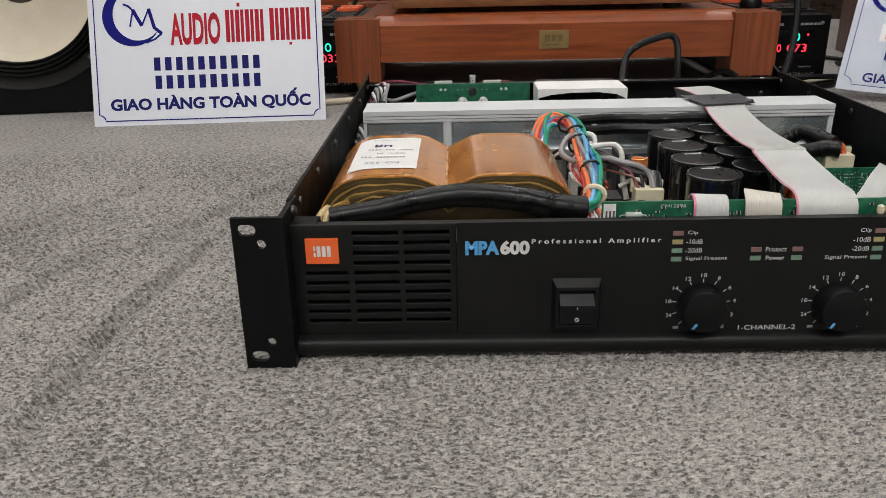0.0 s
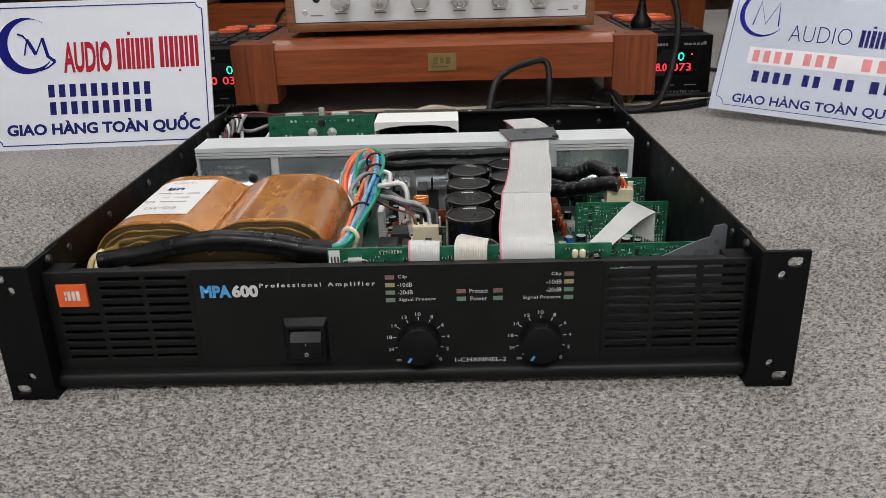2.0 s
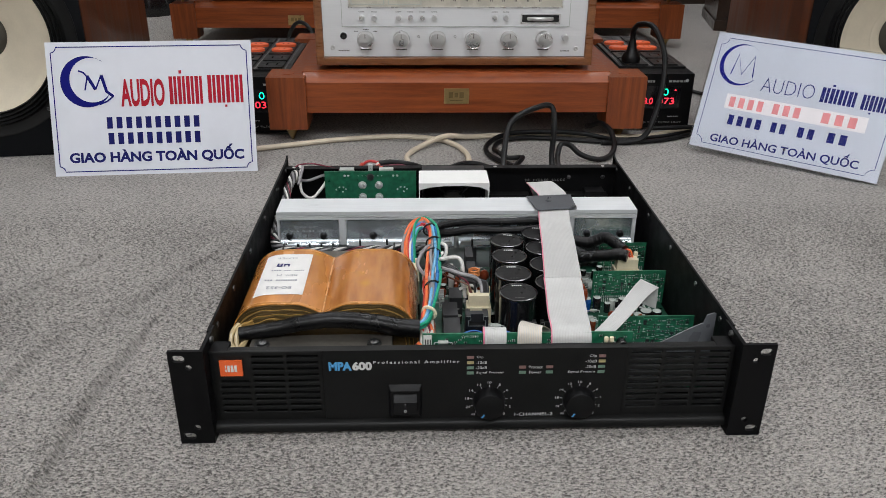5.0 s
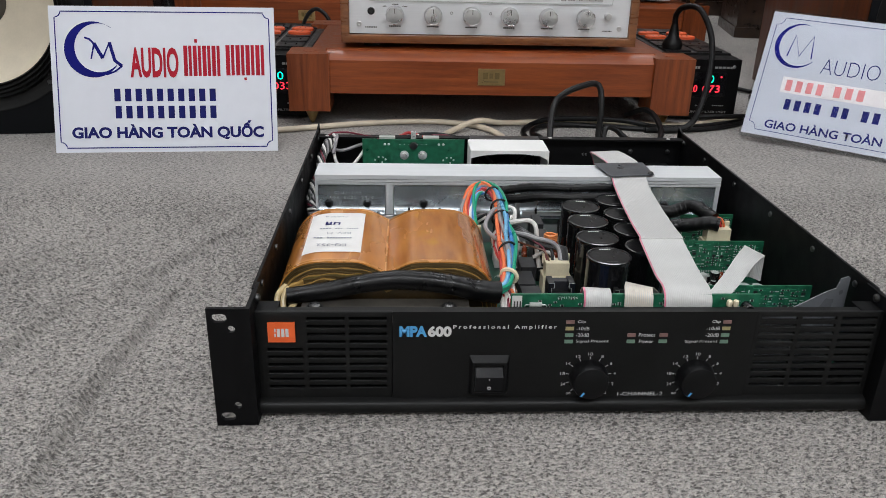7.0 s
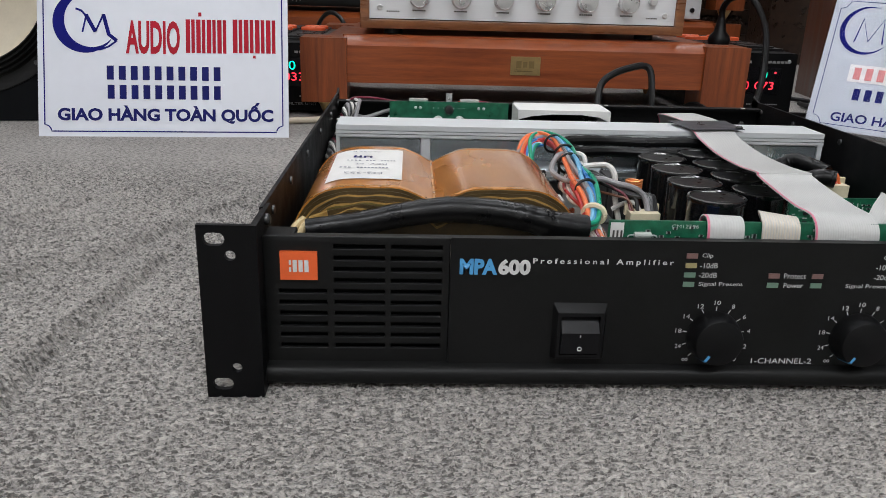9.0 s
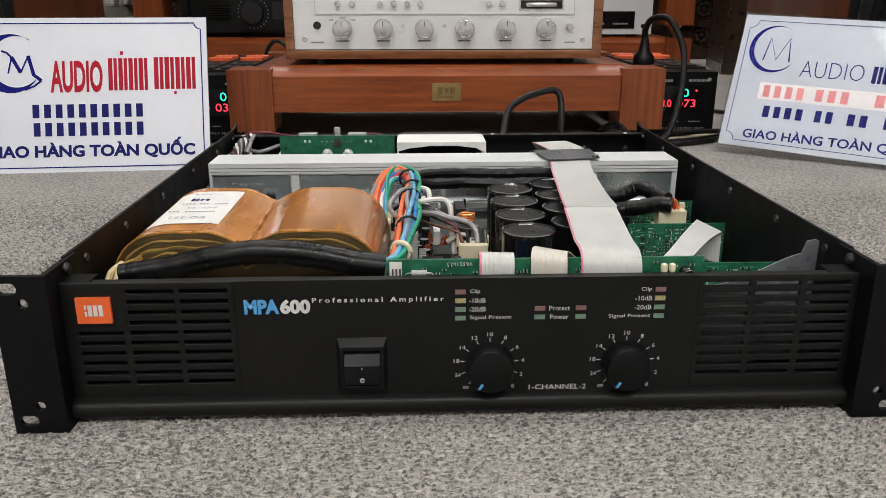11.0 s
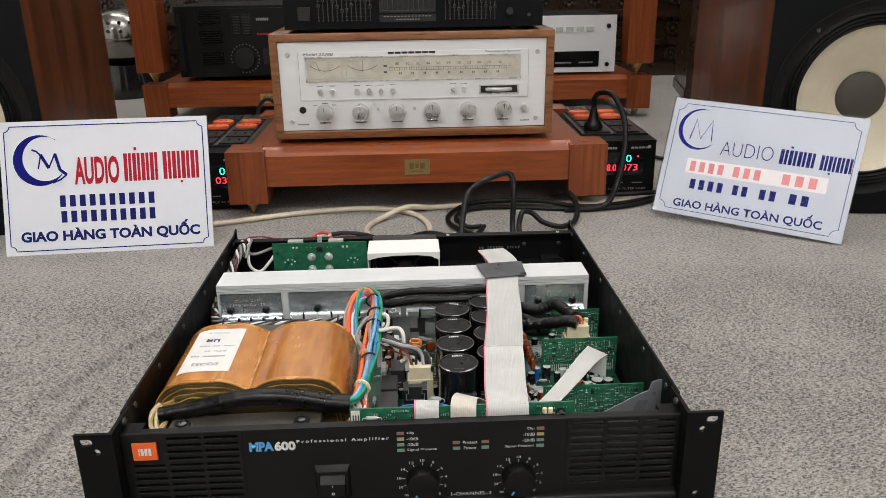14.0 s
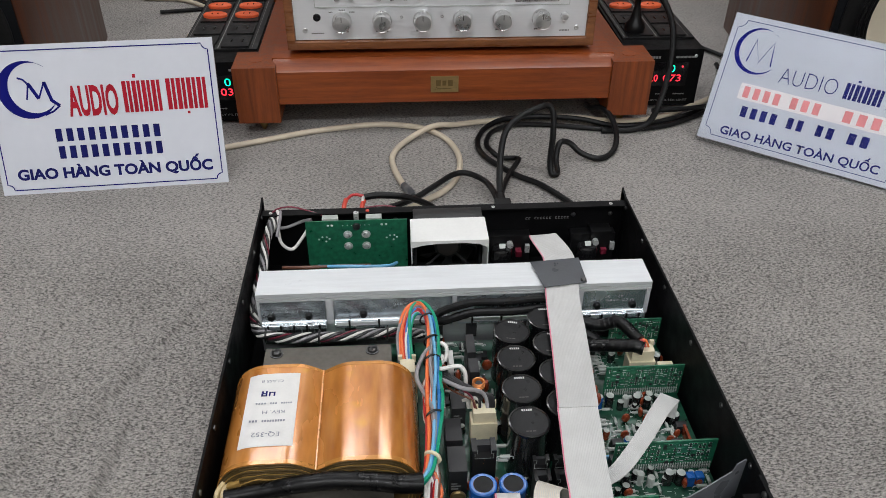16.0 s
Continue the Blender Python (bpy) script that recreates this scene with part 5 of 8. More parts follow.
# ---- ribbons ----
main_ribbon = ribbon([((0.1060, 0.4000, 0.0450), (0.1400, 0.3960, 0.0450)), ((0.0930, 0.3860, 0.0760), (0.1250, 0.3880, 0.0720)), ((0.0880, 0.3740, 0.0840), (0.1190, 0.3800, 0.0840)), ((0.0930, 0.3480, 0.0850), (0.1270, 0.3520, 0.0850)), ((0.0960, 0.3310, 0.0846), (0.1300, 0.3320, 0.0846)), ((0.0920, 0.3050, 0.0846), (0.1270, 0.3060, 0.0846)),
                      ((0.0900, 0.2860, 0.0836), (0.1250, 0.2870, 0.0836)), ((0.0870, 0.2600, 0.0815), (0.1215, 0.2610, 0.0815)), ((0.0825, 0.2100, 0.0800), (0.1175, 0.2110, 0.0800)), ((0.0760, 0.1560, 0.0835), (0.1110, 0.1570, 0.0835)),
                      ((0.0712, 0.1190, 0.0880), (0.1060, 0.1190, 0.0878)), ((0.0704, 0.1150, 0.0872), (0.1050, 0.1150, 0.0872)), ((0.0690, 0.0960, 0.0858), (0.1036, 0.0960, 0.0856)), ((0.0650, 0.0550, 0.0850), (0.0990, 0.0540, 0.0848)), ((0.0640, 0.0340, 0.0856), (0.0975, 0.0340, 0.0850)), ((0.0637, 0.0260, 0.0815), (0.0972, 0.0260, 0.0810)), ((0.0637, 0.0238, 0.0740), (0.0972, 0.0238, 0.0740)), ((0.0637, 0.0235, 0.0640), (0.0972, 0.0235, 0.0640))], 26, edge_mi=2)
part("ribbon_cable", main_ribbon, [RIBBON, RIBBON_GROOVE, PINK], amp, "wide grey-white ribbon cable with a pink edge", smooth=60)
part("ribbon_cable", ribbon([((0.0090, 0.0480, 0.0350), (0.0280, 0.0480, 0.0350)), ((0.0085, 0.0430, 0.0640), (0.0280, 0.0430, 0.0640)), ((0.0082, 0.0380, 0.0810), (0.0275, 0.0380, 0.0800)), ((0.0080, 0.0310, 0.0848), (0.0272, 0.0310, 0.0840)), ((0.0078, 0.0250, 0.0805), (0.0270, 0.0250, 0.0795)), ((0.0078, 0.0235, 0.0640), (0.0270, 0.0235, 0.0640))], 13, edge_mi=2), [RIBBON, RIBBON_GROOVE, PINK], amp, "short grey-white ribbon cable bent over the board", smooth=60)
part("ribbon_cable", ribbon([((0.0560, 0.0540, 0.0480), (0.0720, 0.0420, 0.0500)), ((0.0500, 0.0520, 0.0700), (0.0680, 0.0430, 0.0720)), ((0.0430, 0.0470, 0.0820), (0.0620, 0.0400, 0.0800)), ((0.0385, 0.0370, 0.0855), (0.0580, 0.0350, 0.0835)), ((0.0365, 0.0290, 0.0845), (0.0565, 0.0290, 0.0830)), ((0.0360, 0.0250, 0.0800), (0.0560, 0.0250, 0.0790)), ((0.0360, 0.0235, 0.0640), (0.0560, 0.0235, 0.0640))], 14), [RIBBON_CREAM, RIBBON_GROOVE], amp, "short cream ribbon cable bent over the board", smooth=60)
part("ribbon_cable", ribbon([((0.1020, 0.0800, 0.0430), (0.1030, 0.0660, 0.0430)), ((0.1170, 0.0880, 0.0480), (0.1260, 0.0770, 0.0470)), ((0.1400, 0.1100, 0.0580), (0.1520, 0.1020, 0.0550)), ((0.1580, 0.1310, 0.0660), (0.1730, 0.1270, 0.0600)), ((0.1690, 0.1430, 0.0698), (0.1870, 0.1410, 0.0615)), ((0.1700, 0.1455, 0.0680), (0.1885, 0.1435, 0.0590)), ((0.1715, 0.1450, 0.0560), (0.1885, 0.1430, 0.0480)), ((0.1720, 0.1445, 0.0440), (0.1885, 0.1425, 0.0380))], 12), [RIBBON, RIBBON_GROOVE], amp, "folded grey-white ribbon cable", smooth=60)
for a, b in ((0.0035, 0.0245), (0.0325, 0.0540), (0.0600, 0.0960)):
    block(disp, "ribbon_socket", a, b, 0.0380, 0.0428, 0.0440, 0.0550, BLACK_PLASTIC)
disp.matrix_basis = pose(0.0020, -0.0160, 0.0092)
tape = [(0.0810, 0.3260), (0.1340, 0.3310), (0.1340, 0.2880), (0.0885, 0.2820)]
tv = [(x, y, z) for z in (0.0853, 0.0858) for x, y in tape]
part("tape", mesh(tv, [(0, 1, 2, 3), (4, 5, 6, 7), (0, 1, 5, 4), (1, 2, 6, 5), (2, 3, 7, 6), (3, 0, 4, 7)]), TAPE, amp, "dark grey tape holding the ribbon cable")
part("tape_screw", lathe([(0, 0), (0.003, 0), (0.003, 0.001), (0.002, 0.002), (0, 0.0022)], 14, "z", (0.1310, 0.2920, 0.0858)), SCREW, amp)


def guard():
    """A thin dark sheet with a swept top edge, standing behind the right end of the panel."""
    xs = np.linspace(0.128, 0.2125, 34)

    def top(x):
        if x > 0.2005:
            return 0.0825 if x < 0.2112 else 0.081
        u = max(0.0, (x - 0.140) / 0.060)
        return 0.0640 + 0.0115 * min(1.0, u * u * (3 - 2 * u))

    verts = []
    for x in xs:
        y = 0.030 + 0.028 * ((x - 0.128) / 0.085) ** 1.6
        verts += [(x, y, 0.012), (x, y, top(x)), (x, y + 0.0011, 0.012), (x, y + 0.0011, top(x))]
    faces = []
    for k in range(len(xs) - 1):
        a, b = 4 * k, 4 * k + 4
        faces += [(a, b, b + 1, a + 1), (a + 2, a + 3, b + 3, b + 2), (a + 1, b + 1, b + 3, a + 3), (a, a + 2, b + 2, b)]
    faces += [(0, 1, 3, 2), (4 * len(xs) - 4, 4 * len(xs) - 2, 4 * len(xs) - 1, 4 * len(xs) - 3)]
    part("guard_sheet", mesh(verts, faces), FLAP, amp, "curved dark grey plastic guard sheet", smooth=50)


guard()

# ---- wires ----
# each wire: its place in the plug, how far out it lies in the bend, and its place in the falling run
LOOM = [("blue", 0.0015, -0.0005, 0.0026, 0.0018), ("grey", -0.0078, 0.0010, -0.0022, 0.0030), ("orange", -0.0058, 0.0034, -0.0046, 0.0024), ("orange", -0.0030, 0.0018, -0.0030, -0.0026), ("red", -0.0040, -0.0012, -0.0058, -0.0006), ("red", -0.0010, -0.0024, -0.0036, -0.0030),
        ("light_blue", 0.0036, -0.0028, 0.0000, 0.0036), ("green", 0.0068, 0.0040, 0.0046, 0.0032), ("green", 0.0052, -0.0036, 0.0044, -0.0020), ("blue", 0.0026, -0.0042, 0.0030, -0.0010), ("white", 0.0004, -0.0034, -0.0012, -0.0006)]
rng = random.Random(11)
loom = None
for c, sx, out, dx, dz in LOOM:
    j = lambda s=0.0012: rng.uniform(-s, s)  # noqa: E731
    run = [(-0.0535 + 0.9 * sx, 0.2180 + j(), 0.0500), (-0.0545 + 0.85 * sx - 0.25 * out, 0.2400 + 0.4 * out + j(), 0.0665 + 0.3 * out), (-0.0490 + 0.45 * sx - 0.4 * out, 0.2595 + 0.8 * out, 0.0765 + 0.8 * out), (-0.0385 + 0.3 * dx, 0.2650 + out, 0.0795 + out), (-0.0300 + 0.6 * dx + 0.25 * out, 0.2500 + 0.4 * out, 0.0795 + dz),
           (-0.0270 + dx + j(), 0.2200, 0.0775 + dz), (-0.0285 + dx + j(0.0025), 0.1800, 0.0760 + dz + j(0.002)), (-0.0300 + dx + j(0.0030), 0.1450, 0.0745 + dz + j(0.002)), (-0.0330 + 0.8 * dx + j(0.002), 0.1050, 0.0710 + dz), (-0.0390 + 0.6 * dx, 0.0740 + j(0.002), 0.0670 + dz * 0.7), (-0.0480 + 0.2 * dx, 0.0580 + dz * 0.3, 0.0685 + dz * 0.5)]
    if loom is None:
        loom = part("wiring_loom", tube(run, 0.0016, 8, 8), WIRES[c], amp, "loom of coloured wires tied with black straps")
    else:
        part("wire", tube(run, 0.0016, 8, 8), WIRES[c], loom)
part("wire", tube([(-0.0280, 0.2100, 0.0790), (-0.0380, 0.1960, 0.0800), (-0.0455, 0.1760, 0.0740), (-0.0400, 0.1560, 0.0720), (-0.0330, 0.1300, 0.0760), (-0.0340, 0.1000, 0.0720)], 0.0019, 8, 8), WIRES["grey"], loom)
for k, c in enumerate(("white", "white", "maroon", "red", "white", "brown")):
    part("wire", tube([(-0.0200 - 0.002 * k, 0.2000 - 0.003 * k, 0.0740), (-0.0330 - 0.0015 * k, 0.1700, 0.0690 - 0.001 * k), (-0.0400 + 0.003 * (k % 3), 0.1350, 0.0650 + 0.002 * (k % 2)), (-0.0330 - 0.002 * (k % 2), 0.1050, 0.0640), (-0.0410 + 0.002 * k, 0.0760, 0.0600), (-0.0430 + 0.002 * k, 0.0560, 0.0520)], 0.0017 if c == "white" else 0.0011, 8, 7), WIRES[c], loom)
for k, c in enumerate(("red", "white", "white", "maroon", "orange")):
    part("wire", tube([(-0.0430 + 0.002 * k, 0.0760, 0.0620), (-0.0380 + 0.002 * k, 0.0620, 0.0520), (-0.0440 + 0.001 * k, 0.0520, 0.0440 + 0.002 * k), (-0.0540 + 0.002 * k, 0.0540, 0.0500 + 0.002 * k)], 0.0017, 8, 6), WIRES[c], loom)


def strap(points, r):
    part("strap", tube(points, r, 6, 4, loop=True), BLACK_PLASTIC, loom)


for cx, cy, cz, rx, rz in ((-0.0290, 0.2180, 0.0765, 0.0092, 0.0086), (-0.0305, 0.1920, 0.0755, 0.0092, 0.0086), (-0.0320, 0.1270, 0.0730, 0.0084, 0.0080), (-0.0325, 0.2480, 0.0785, 0.0080, 0.0080)):
    strap([(cx + 0.82 * rx * math.cos(a), cy + 0.002 * math.cos(a), cz + 0.82 * rz * math.sin(a)) for a in np.linspace(0, 2 * math.pi, 10)[:-1]], 0.0010)
part("strap", tube([(-0.0355 + 0.0056 * math.cos(a), 0.0860 - 0.003 * math.cos(a), 0.0690 + 0.0052 * math.sin(a)) for a in np.linspace(0, 2 * math.pi, 10)[:-1]], 0.0017, 6, 4, loop=True), CREAM, loom, "cream cable strap")
# wires that leave the loom for the white plug
LEADS = [("white", 0.0020, [(-0.0290, 0.1860, 0.0730), (-0.0220, 0.1805, 0.0760), (-0.0130, 0.1815, 0.0770), (-0.0050, 0.1815, 0.0765), (-0.0010, 0.1775, 0.0710), (-0.0005, 0.1720, 0.0560), (0.0020, 0.1650, 0.0400)]),
         ("white", 0.0019, [(-0.0310, 0.2120, 0.0720), (-0.0230, 0.2130, 0.0780), (-0.0165, 0.2090, 0.0770), (-0.0170, 0.2020, 0.0700), (-0.0240, 0.1950, 0.0660)]),
         ("grey", 0.0020, [(-0.0280, 0.1840, 0.0690), (-0.0200, 0.1720, 0.0695), (-0.0120, 0.1640, 0.0710), (-0.0030, 0.1610, 0.0690), (0.0060, 0.1610, 0.0670), (0.0125, 0.1605, 0.0640), (0.0165, 0.1580, 0.0590), (0.0175, 0.1530, 0.0520)]),
         ("black", 0.0014, [(-0.0270, 0.1900, 0.0660), (-0.0130, 0.1760, 0.0670), (0.0020, 0.1640, 0.0620), (0.0100, 0.1600, 0.0590), (0.0105, 0.1530, 0.0520)]),
         ("white", 0.0016, [(-0.0040, 0.1650, 0.0500), (0.0040, 0.1630, 0.0550), (0.0100, 0.1590, 0.0560), (0.0125, 0.1530, 0.0500)]),
         ("maroon", 0.0009, [(-0.0260, 0.1860, 0.0700), (-0.0180, 0.1740, 0.0700), (-0.0060, 0.1640, 0.0660), (0.0030, 0.1590, 0.0610), (0.0060, 0.1530, 0.0520)]),
         ("brown", 0.0009, [(-0.0260, 0.1780, 0.0640), (-0.0150, 0.1680, 0.0620), (-0.0040, 0.1600, 0.0610), (0.0040, 0.1560, 0.0590), (0.0075, 0.1520, 0.0520)])]
for k in range(5):
    LEADS.append(("black", 0.0013, [(-0.0270, 0.1880 - 0.002 * k, 0.0700), (-0.0170, 0.1770 - 0.002 * k, 0.0730 - 0.001 * k), (-0.0040 + 0.002 * k, 0.1690 - 0.002 * k, 0.0680 - 0.0015 * k), (0.0090 + 0.002 * k, 0.1640 - 0.001 * k, 0.0640 - 0.001 * k), (0.0180 + 0.0010 * k, 0.1590, 0.0610), (0.0185 + 0.0012 * k, 0.1530, 0.0520)]))
for c, r, run in LEADS:
    part("wire", tube(run, r, 8, 8), WIRES[c], loom)
# long black sleeves in front of the heat sink
for dz, dy, r in ((-0.004, -0.004, 0.0044), (0.0030, 0.003, 0.0042)):
    part("sleeve", tube([(-0.0300, 0.2460 + dy * 0.3, 0.0780), (-0.0150, 0.2560 + dy, 0.0760 + dz), (0.0150, 0.2690 + dy, 0.0740 + dz), (0.0500, 0.2700 + dy, 0.0730 + dz), (0.0850, 0.2730 + dy, 0.0730 + dz), (0.1080, 0.2700 + dy, 0.0700)], r, 10, 8, wobble=0.10), SHRINK, amp, "long black sleeved cable")
for r, pts in ((0.0062, [(0.1100, 0.2650, 0.0620), (0.1240, 0.2560, 0.0610), (0.1400, 0.2490, 0.0610), (0.1500, 0.2470, 0.0650), (0.1580, 0.2430, 0.0695), (0.1660, 0.2310, 0.0680), (0.1725, 0.2190, 0.0655)]),
               (0.0064, [(0.1110, 0.2330, 0.0520), (0.1250, 0.2290, 0.0530), (0.1400, 0.2250, 0.0560), (0.1550, 0.2190, 0.0600), (0.1660, 0.2140, 0.0635), (0.1745, 0.2100, 0.0630)]),
               (0.0046, [(0.1140, 0.2480, 0.0560), (0.1260, 0.2430, 0.0550), (0.1360, 0.2380, 0.0520), (0.1420, 0.2360, 0.0440)])):
    part("sleeve", tube(pts, r, 12, 10, wobble=0.05), SHRINK, amp, "wrinkled black sleeve on a connector")
for k, c in enumerate(("red", "orange")):
    part("wire", tube([(0.1715 + 0.004 * k, 0.2200, 0.0665), (0.1765 + 0.003 * k, 0.2180, 0.0650), (0.1800 + 0.003 * k, 0.2180, 0.0560)], 0.0012, 6, 5), WIRES[c], amp)
# twisted harness along the left side and before the heat sink
spine = spline([(-0.2050, 0.4500, 0.0650), (-0.2020, 0.4350, 0.0760), (-0.2070, 0.4100, 0.0690), (-0.2075, 0.3700, 0.0600), (-0.2095, 0.3300, 0.0560), (-0.2090, 0.2950, 0.0490), (-0.2000, 0.2740, 0.0460), (-0.1700, 0.2660, 0.0445), (-0.1300, 0.2650, 0.0455), (-0.0900, 0.2660, 0.0465), (-0.0560, 0.2650, 0.0480), (-0.0350, 0.2580, 0.0500)], 8)
for k, c in enumerate(("black", "white", "black", "grey", "black", "white", "black", "maroon")):
    pts = []
    for n, p in enumerate(spine):
        a = n * 0.50 + k * 2 * math.pi / 8
        ahead = (spine[min(n + 1, len(spine) - 1)] - spine[max(n - 1, 0)]).normalized()
        side = ahead.cross(Vector((0, 0, 1))).normalized()
        pts.append(p + 0.0036 * (1 + 0.18 * math.sin(n * 0.9 + k * 2.1)) * (math.cos(a) * side + math.sin(a) * side.cross(ahead)))
    part("harness_wire", tube(pts, 0.00155 if c != "maroon" else 0.0009, 7, 2), WIRES[c], amp, "twisted black, white and grey harness wire" if k == 0 else "")
for p in (spine[38], spine[50], spine[62], spine[76]):
    part("harness_strap", tube([(p.x + 0.0005 * math.sin(a), p.y + 0.0068 * math.cos(a), p.z + 0.0068 * math.sin(a)) for a in np.linspace(0, 2 * math.pi, 9)[:-1]], 0.0010, 6, 4, loop=True), BLACK_PLASTIC, amp)
for k, (c, pts) in enumerate((("white", [(-0.1980, 0.4400, 0.0700), (-0.1930, 0.4200, 0.0560), (-0.1800, 0.4150, 0.0500), (-0.1680, 0.4250, 0.0600), (-0.1620, 0.4300, 0.0680)]), ("grey", [(-0.2000, 0.4300, 0.0700), (-0.1880, 0.4380, 0.0650), (-0.1700, 0.4420, 0.0700), (-0.1580, 0.4400, 0.0740)]),
                              ("maroon", [(-0.2060, 0.4200, 0.0600), (-0.2040, 0.4450, 0.0800), (-0.1850, 0.4560, 0.0820), (-0.1600, 0.4480, 0.0800), (-0.1450, 0.4400, 0.0790)]), ("grey", [(-0.2020, 0.4500, 0.0600), (-0.1950, 0.4520, 0.0780), (-0.1930, 0.4300, 0.0800), (-0.1960, 0.4150, 0.0680)]),
                              ("white", [(-0.2050, 0.4560, 0.0640), (-0.1990, 0.4520, 0.0800), (-0.1960, 0.4380, 0.0770), (-0.2020, 0.4250, 0.0680)]), ("brown", [(-0.1900, 0.3900, 0.0420), (-0.1600, 0.3850, 0.0450), (-0.1250, 0.3870, 0.0440), (-0.0900, 0.3920, 0.0400)]), ("light_blue", [(-0.1500, 0.3900, 0.0420), (-0.1200, 0.3800, 0.0485), (-0.0850, 0.3780, 0.0485), (-0.0680, 0.3850, 0.0440), (-0.0600, 0.3980, 0.0380)]), ("maroon", [(-0.0950, 0.4580, 0.0770), (-0.0700, 0.4560, 0.0800), (-0.0500, 0.4500, 0.0770)]))):
    part("wire", tube(pts, 0.0011 if c == "maroon" else 0.0019, 8, 7), WIRES[c], amp)

# ---- behind the heat sink ----
jack_board = part("jack_board", box(-0.1630, -0.0470, 0.4180, 0.4196, 0.0120, 0.0845), PCB, amp, "green jack board along the rear panel")
for x, z in ((-0.1155, 0.0660), (-0.0945, 0.0660), (-0.1155, 0.0500), (-0.0945, 0.0500)):
    part("jack_screw", lathe([(0, 0), (0.0052, 0), (0.0052, 0.0008), (0.0034, 0.0012), (0.0030, 0.0030), (0.0015, 0.0036), (0, 0.0036)], 18, "y", (x, 0.4180, z)), SOLDER, jack_board)
part("standoff", rod(0.0030, -0.012, 0.010, "z", (-0.1050, 0.4240, 0.082)), SOLDER, jack_board)
part("standoff_screw", lathe([(0, 0), (0.0046, 0), (0.004, 0.003), (0, 0.0036)], 16, "y", (-0.1050, 0.4180, 0.0770)), SCREW, jack_board)
dots = []
for cx, cz in ((-0.1440, 0.0590), (-0.0660, 0.0590)):
    dots += [(cx + a, cx + a + 0.0022, cz + b, cz + b + 0.0022) for a, b in ((-0.006, 0), (-0.002, 0.003), (0.002, -0.003), (0.003, 0.003), (0.006, 0.0005))]
for cx in (-0.1390, -0.1345, -0.0775, -0.0725):
    dots.append((cx, cx + 0.0028, 0.0775, 0.0797))
for k in range(7):
    dots.append((-0.1210 + 0.005 * k, -0.1200 + 0.005 * k, 0.0780, 0.0790))
joints = bmesh.new()
for a, b, c, d in dots:
    lathe([((b - a) * 0.55, 0), ((b - a) * 0.42, 0.0006), (0, 0.0011)], 10, "y", ((a + b) / 2, 0.4180, (c + d) / 2), bm=joints)
tagged(part("solder_dot", joints, SOLDER, jack_board), kind="stuff")
for x in (-0.1350, -0.0850):
    block(jack_board, "jack", x - 0.009, x + 0.009, 0.4200, 0.4290, 0.070, 0.0862, RESISTOR, "grey jack body")


def fan():
    cx, y0 = 0.0005, 0.4160
    f = part("cooling_fan", plate([cx - 0.040, cx - 0.037, cx + 0.037, cx + 0.040], [0.004, 0.007, 0.081, 0.084], {(1, 1)}, y0, y0 + 0.025), FAN_BLACK, amp, "black axial cooling fan under a white card hood", bevel=0.0008)
    part("hub", lathe([(0, 0.001), (0.0150, 0.001), (0.0160, -0.001), (0.0160, -0.020), (0, -0.020)], 28, "y", (cx, y0 + 0.003, 0.044)), FAN_BLACK, f)
    part("hub_sticker", rod(0.0125, 0, 0.0002, "y", (cx, y0 + 0.0018, 0.044)), PRINT_GREY, f)
    for k in range(7):
        a = 2 * math.pi * k / 7
        vs = []
        for r in (0.016, 0.026, 0.0358):
            for t, y in ((-0.26, 0.004), (0.26, 0.018)):
                vs.append((cx + r * math.cos(a + t + 0.006 / r), y0 + y, 0.044 + r * math.sin(a + t + 0.006 / r)))
        vs += [(x, y + 0.0012, z) for x, y, z in vs]
        part("blade", mesh(vs, [(0, 1, 3, 2), (2, 3, 5, 4), (6, 8, 9, 7), (8, 10, 11, 9), (0, 6, 7, 1), (4, 5, 11, 10), (0, 2, 8, 6), (2, 4, 10, 8), (1, 7, 9, 3), (3, 9, 11, 5)]), FAN_BLACK, f)
    for k in range(4):
        a = math.pi / 4 + math.pi / 2 * k
        d = Vector((math.cos(a), 0, math.sin(a)))
        part("strut", tube([Vector((cx, y0 + 0.001, 0.044)) + d * 0.012, Vector((cx, y0 + 0.001, 0.044)) + d * 0.039], 0.0016, 6, 2), FAN_BLACK, f)
    hood = part("hood", box(-0.0425, 0.0415, 0.3715, 0.4165, 0.0848, 0.0857), HOOD, f, "folded white card hood", bevel=0.0003)
    part("hood_front", extrude_outline([(-0.0425, 0.0857), (0.0415, 0.0857), (0.0415, 0.0740), (0.0395, 0.0765), (0.0320, 0.0800), (0.0150, 0.0820), (-0.012, 0.0820), (-0.0310, 0.0800), (-0.0425, 0.0770)], 0.3703, 0.3715), HOOD, hood)
    for s in (-1, 1):
        xs = sorted((s * 0.0420 - 0.0005, s * 0.0430 - 0.0005))
        part("hood_side", box(*xs, 0.3710, 0.4165, 0.0150 if s > 0 else 0.055, 0.0853), HOOD, hood)


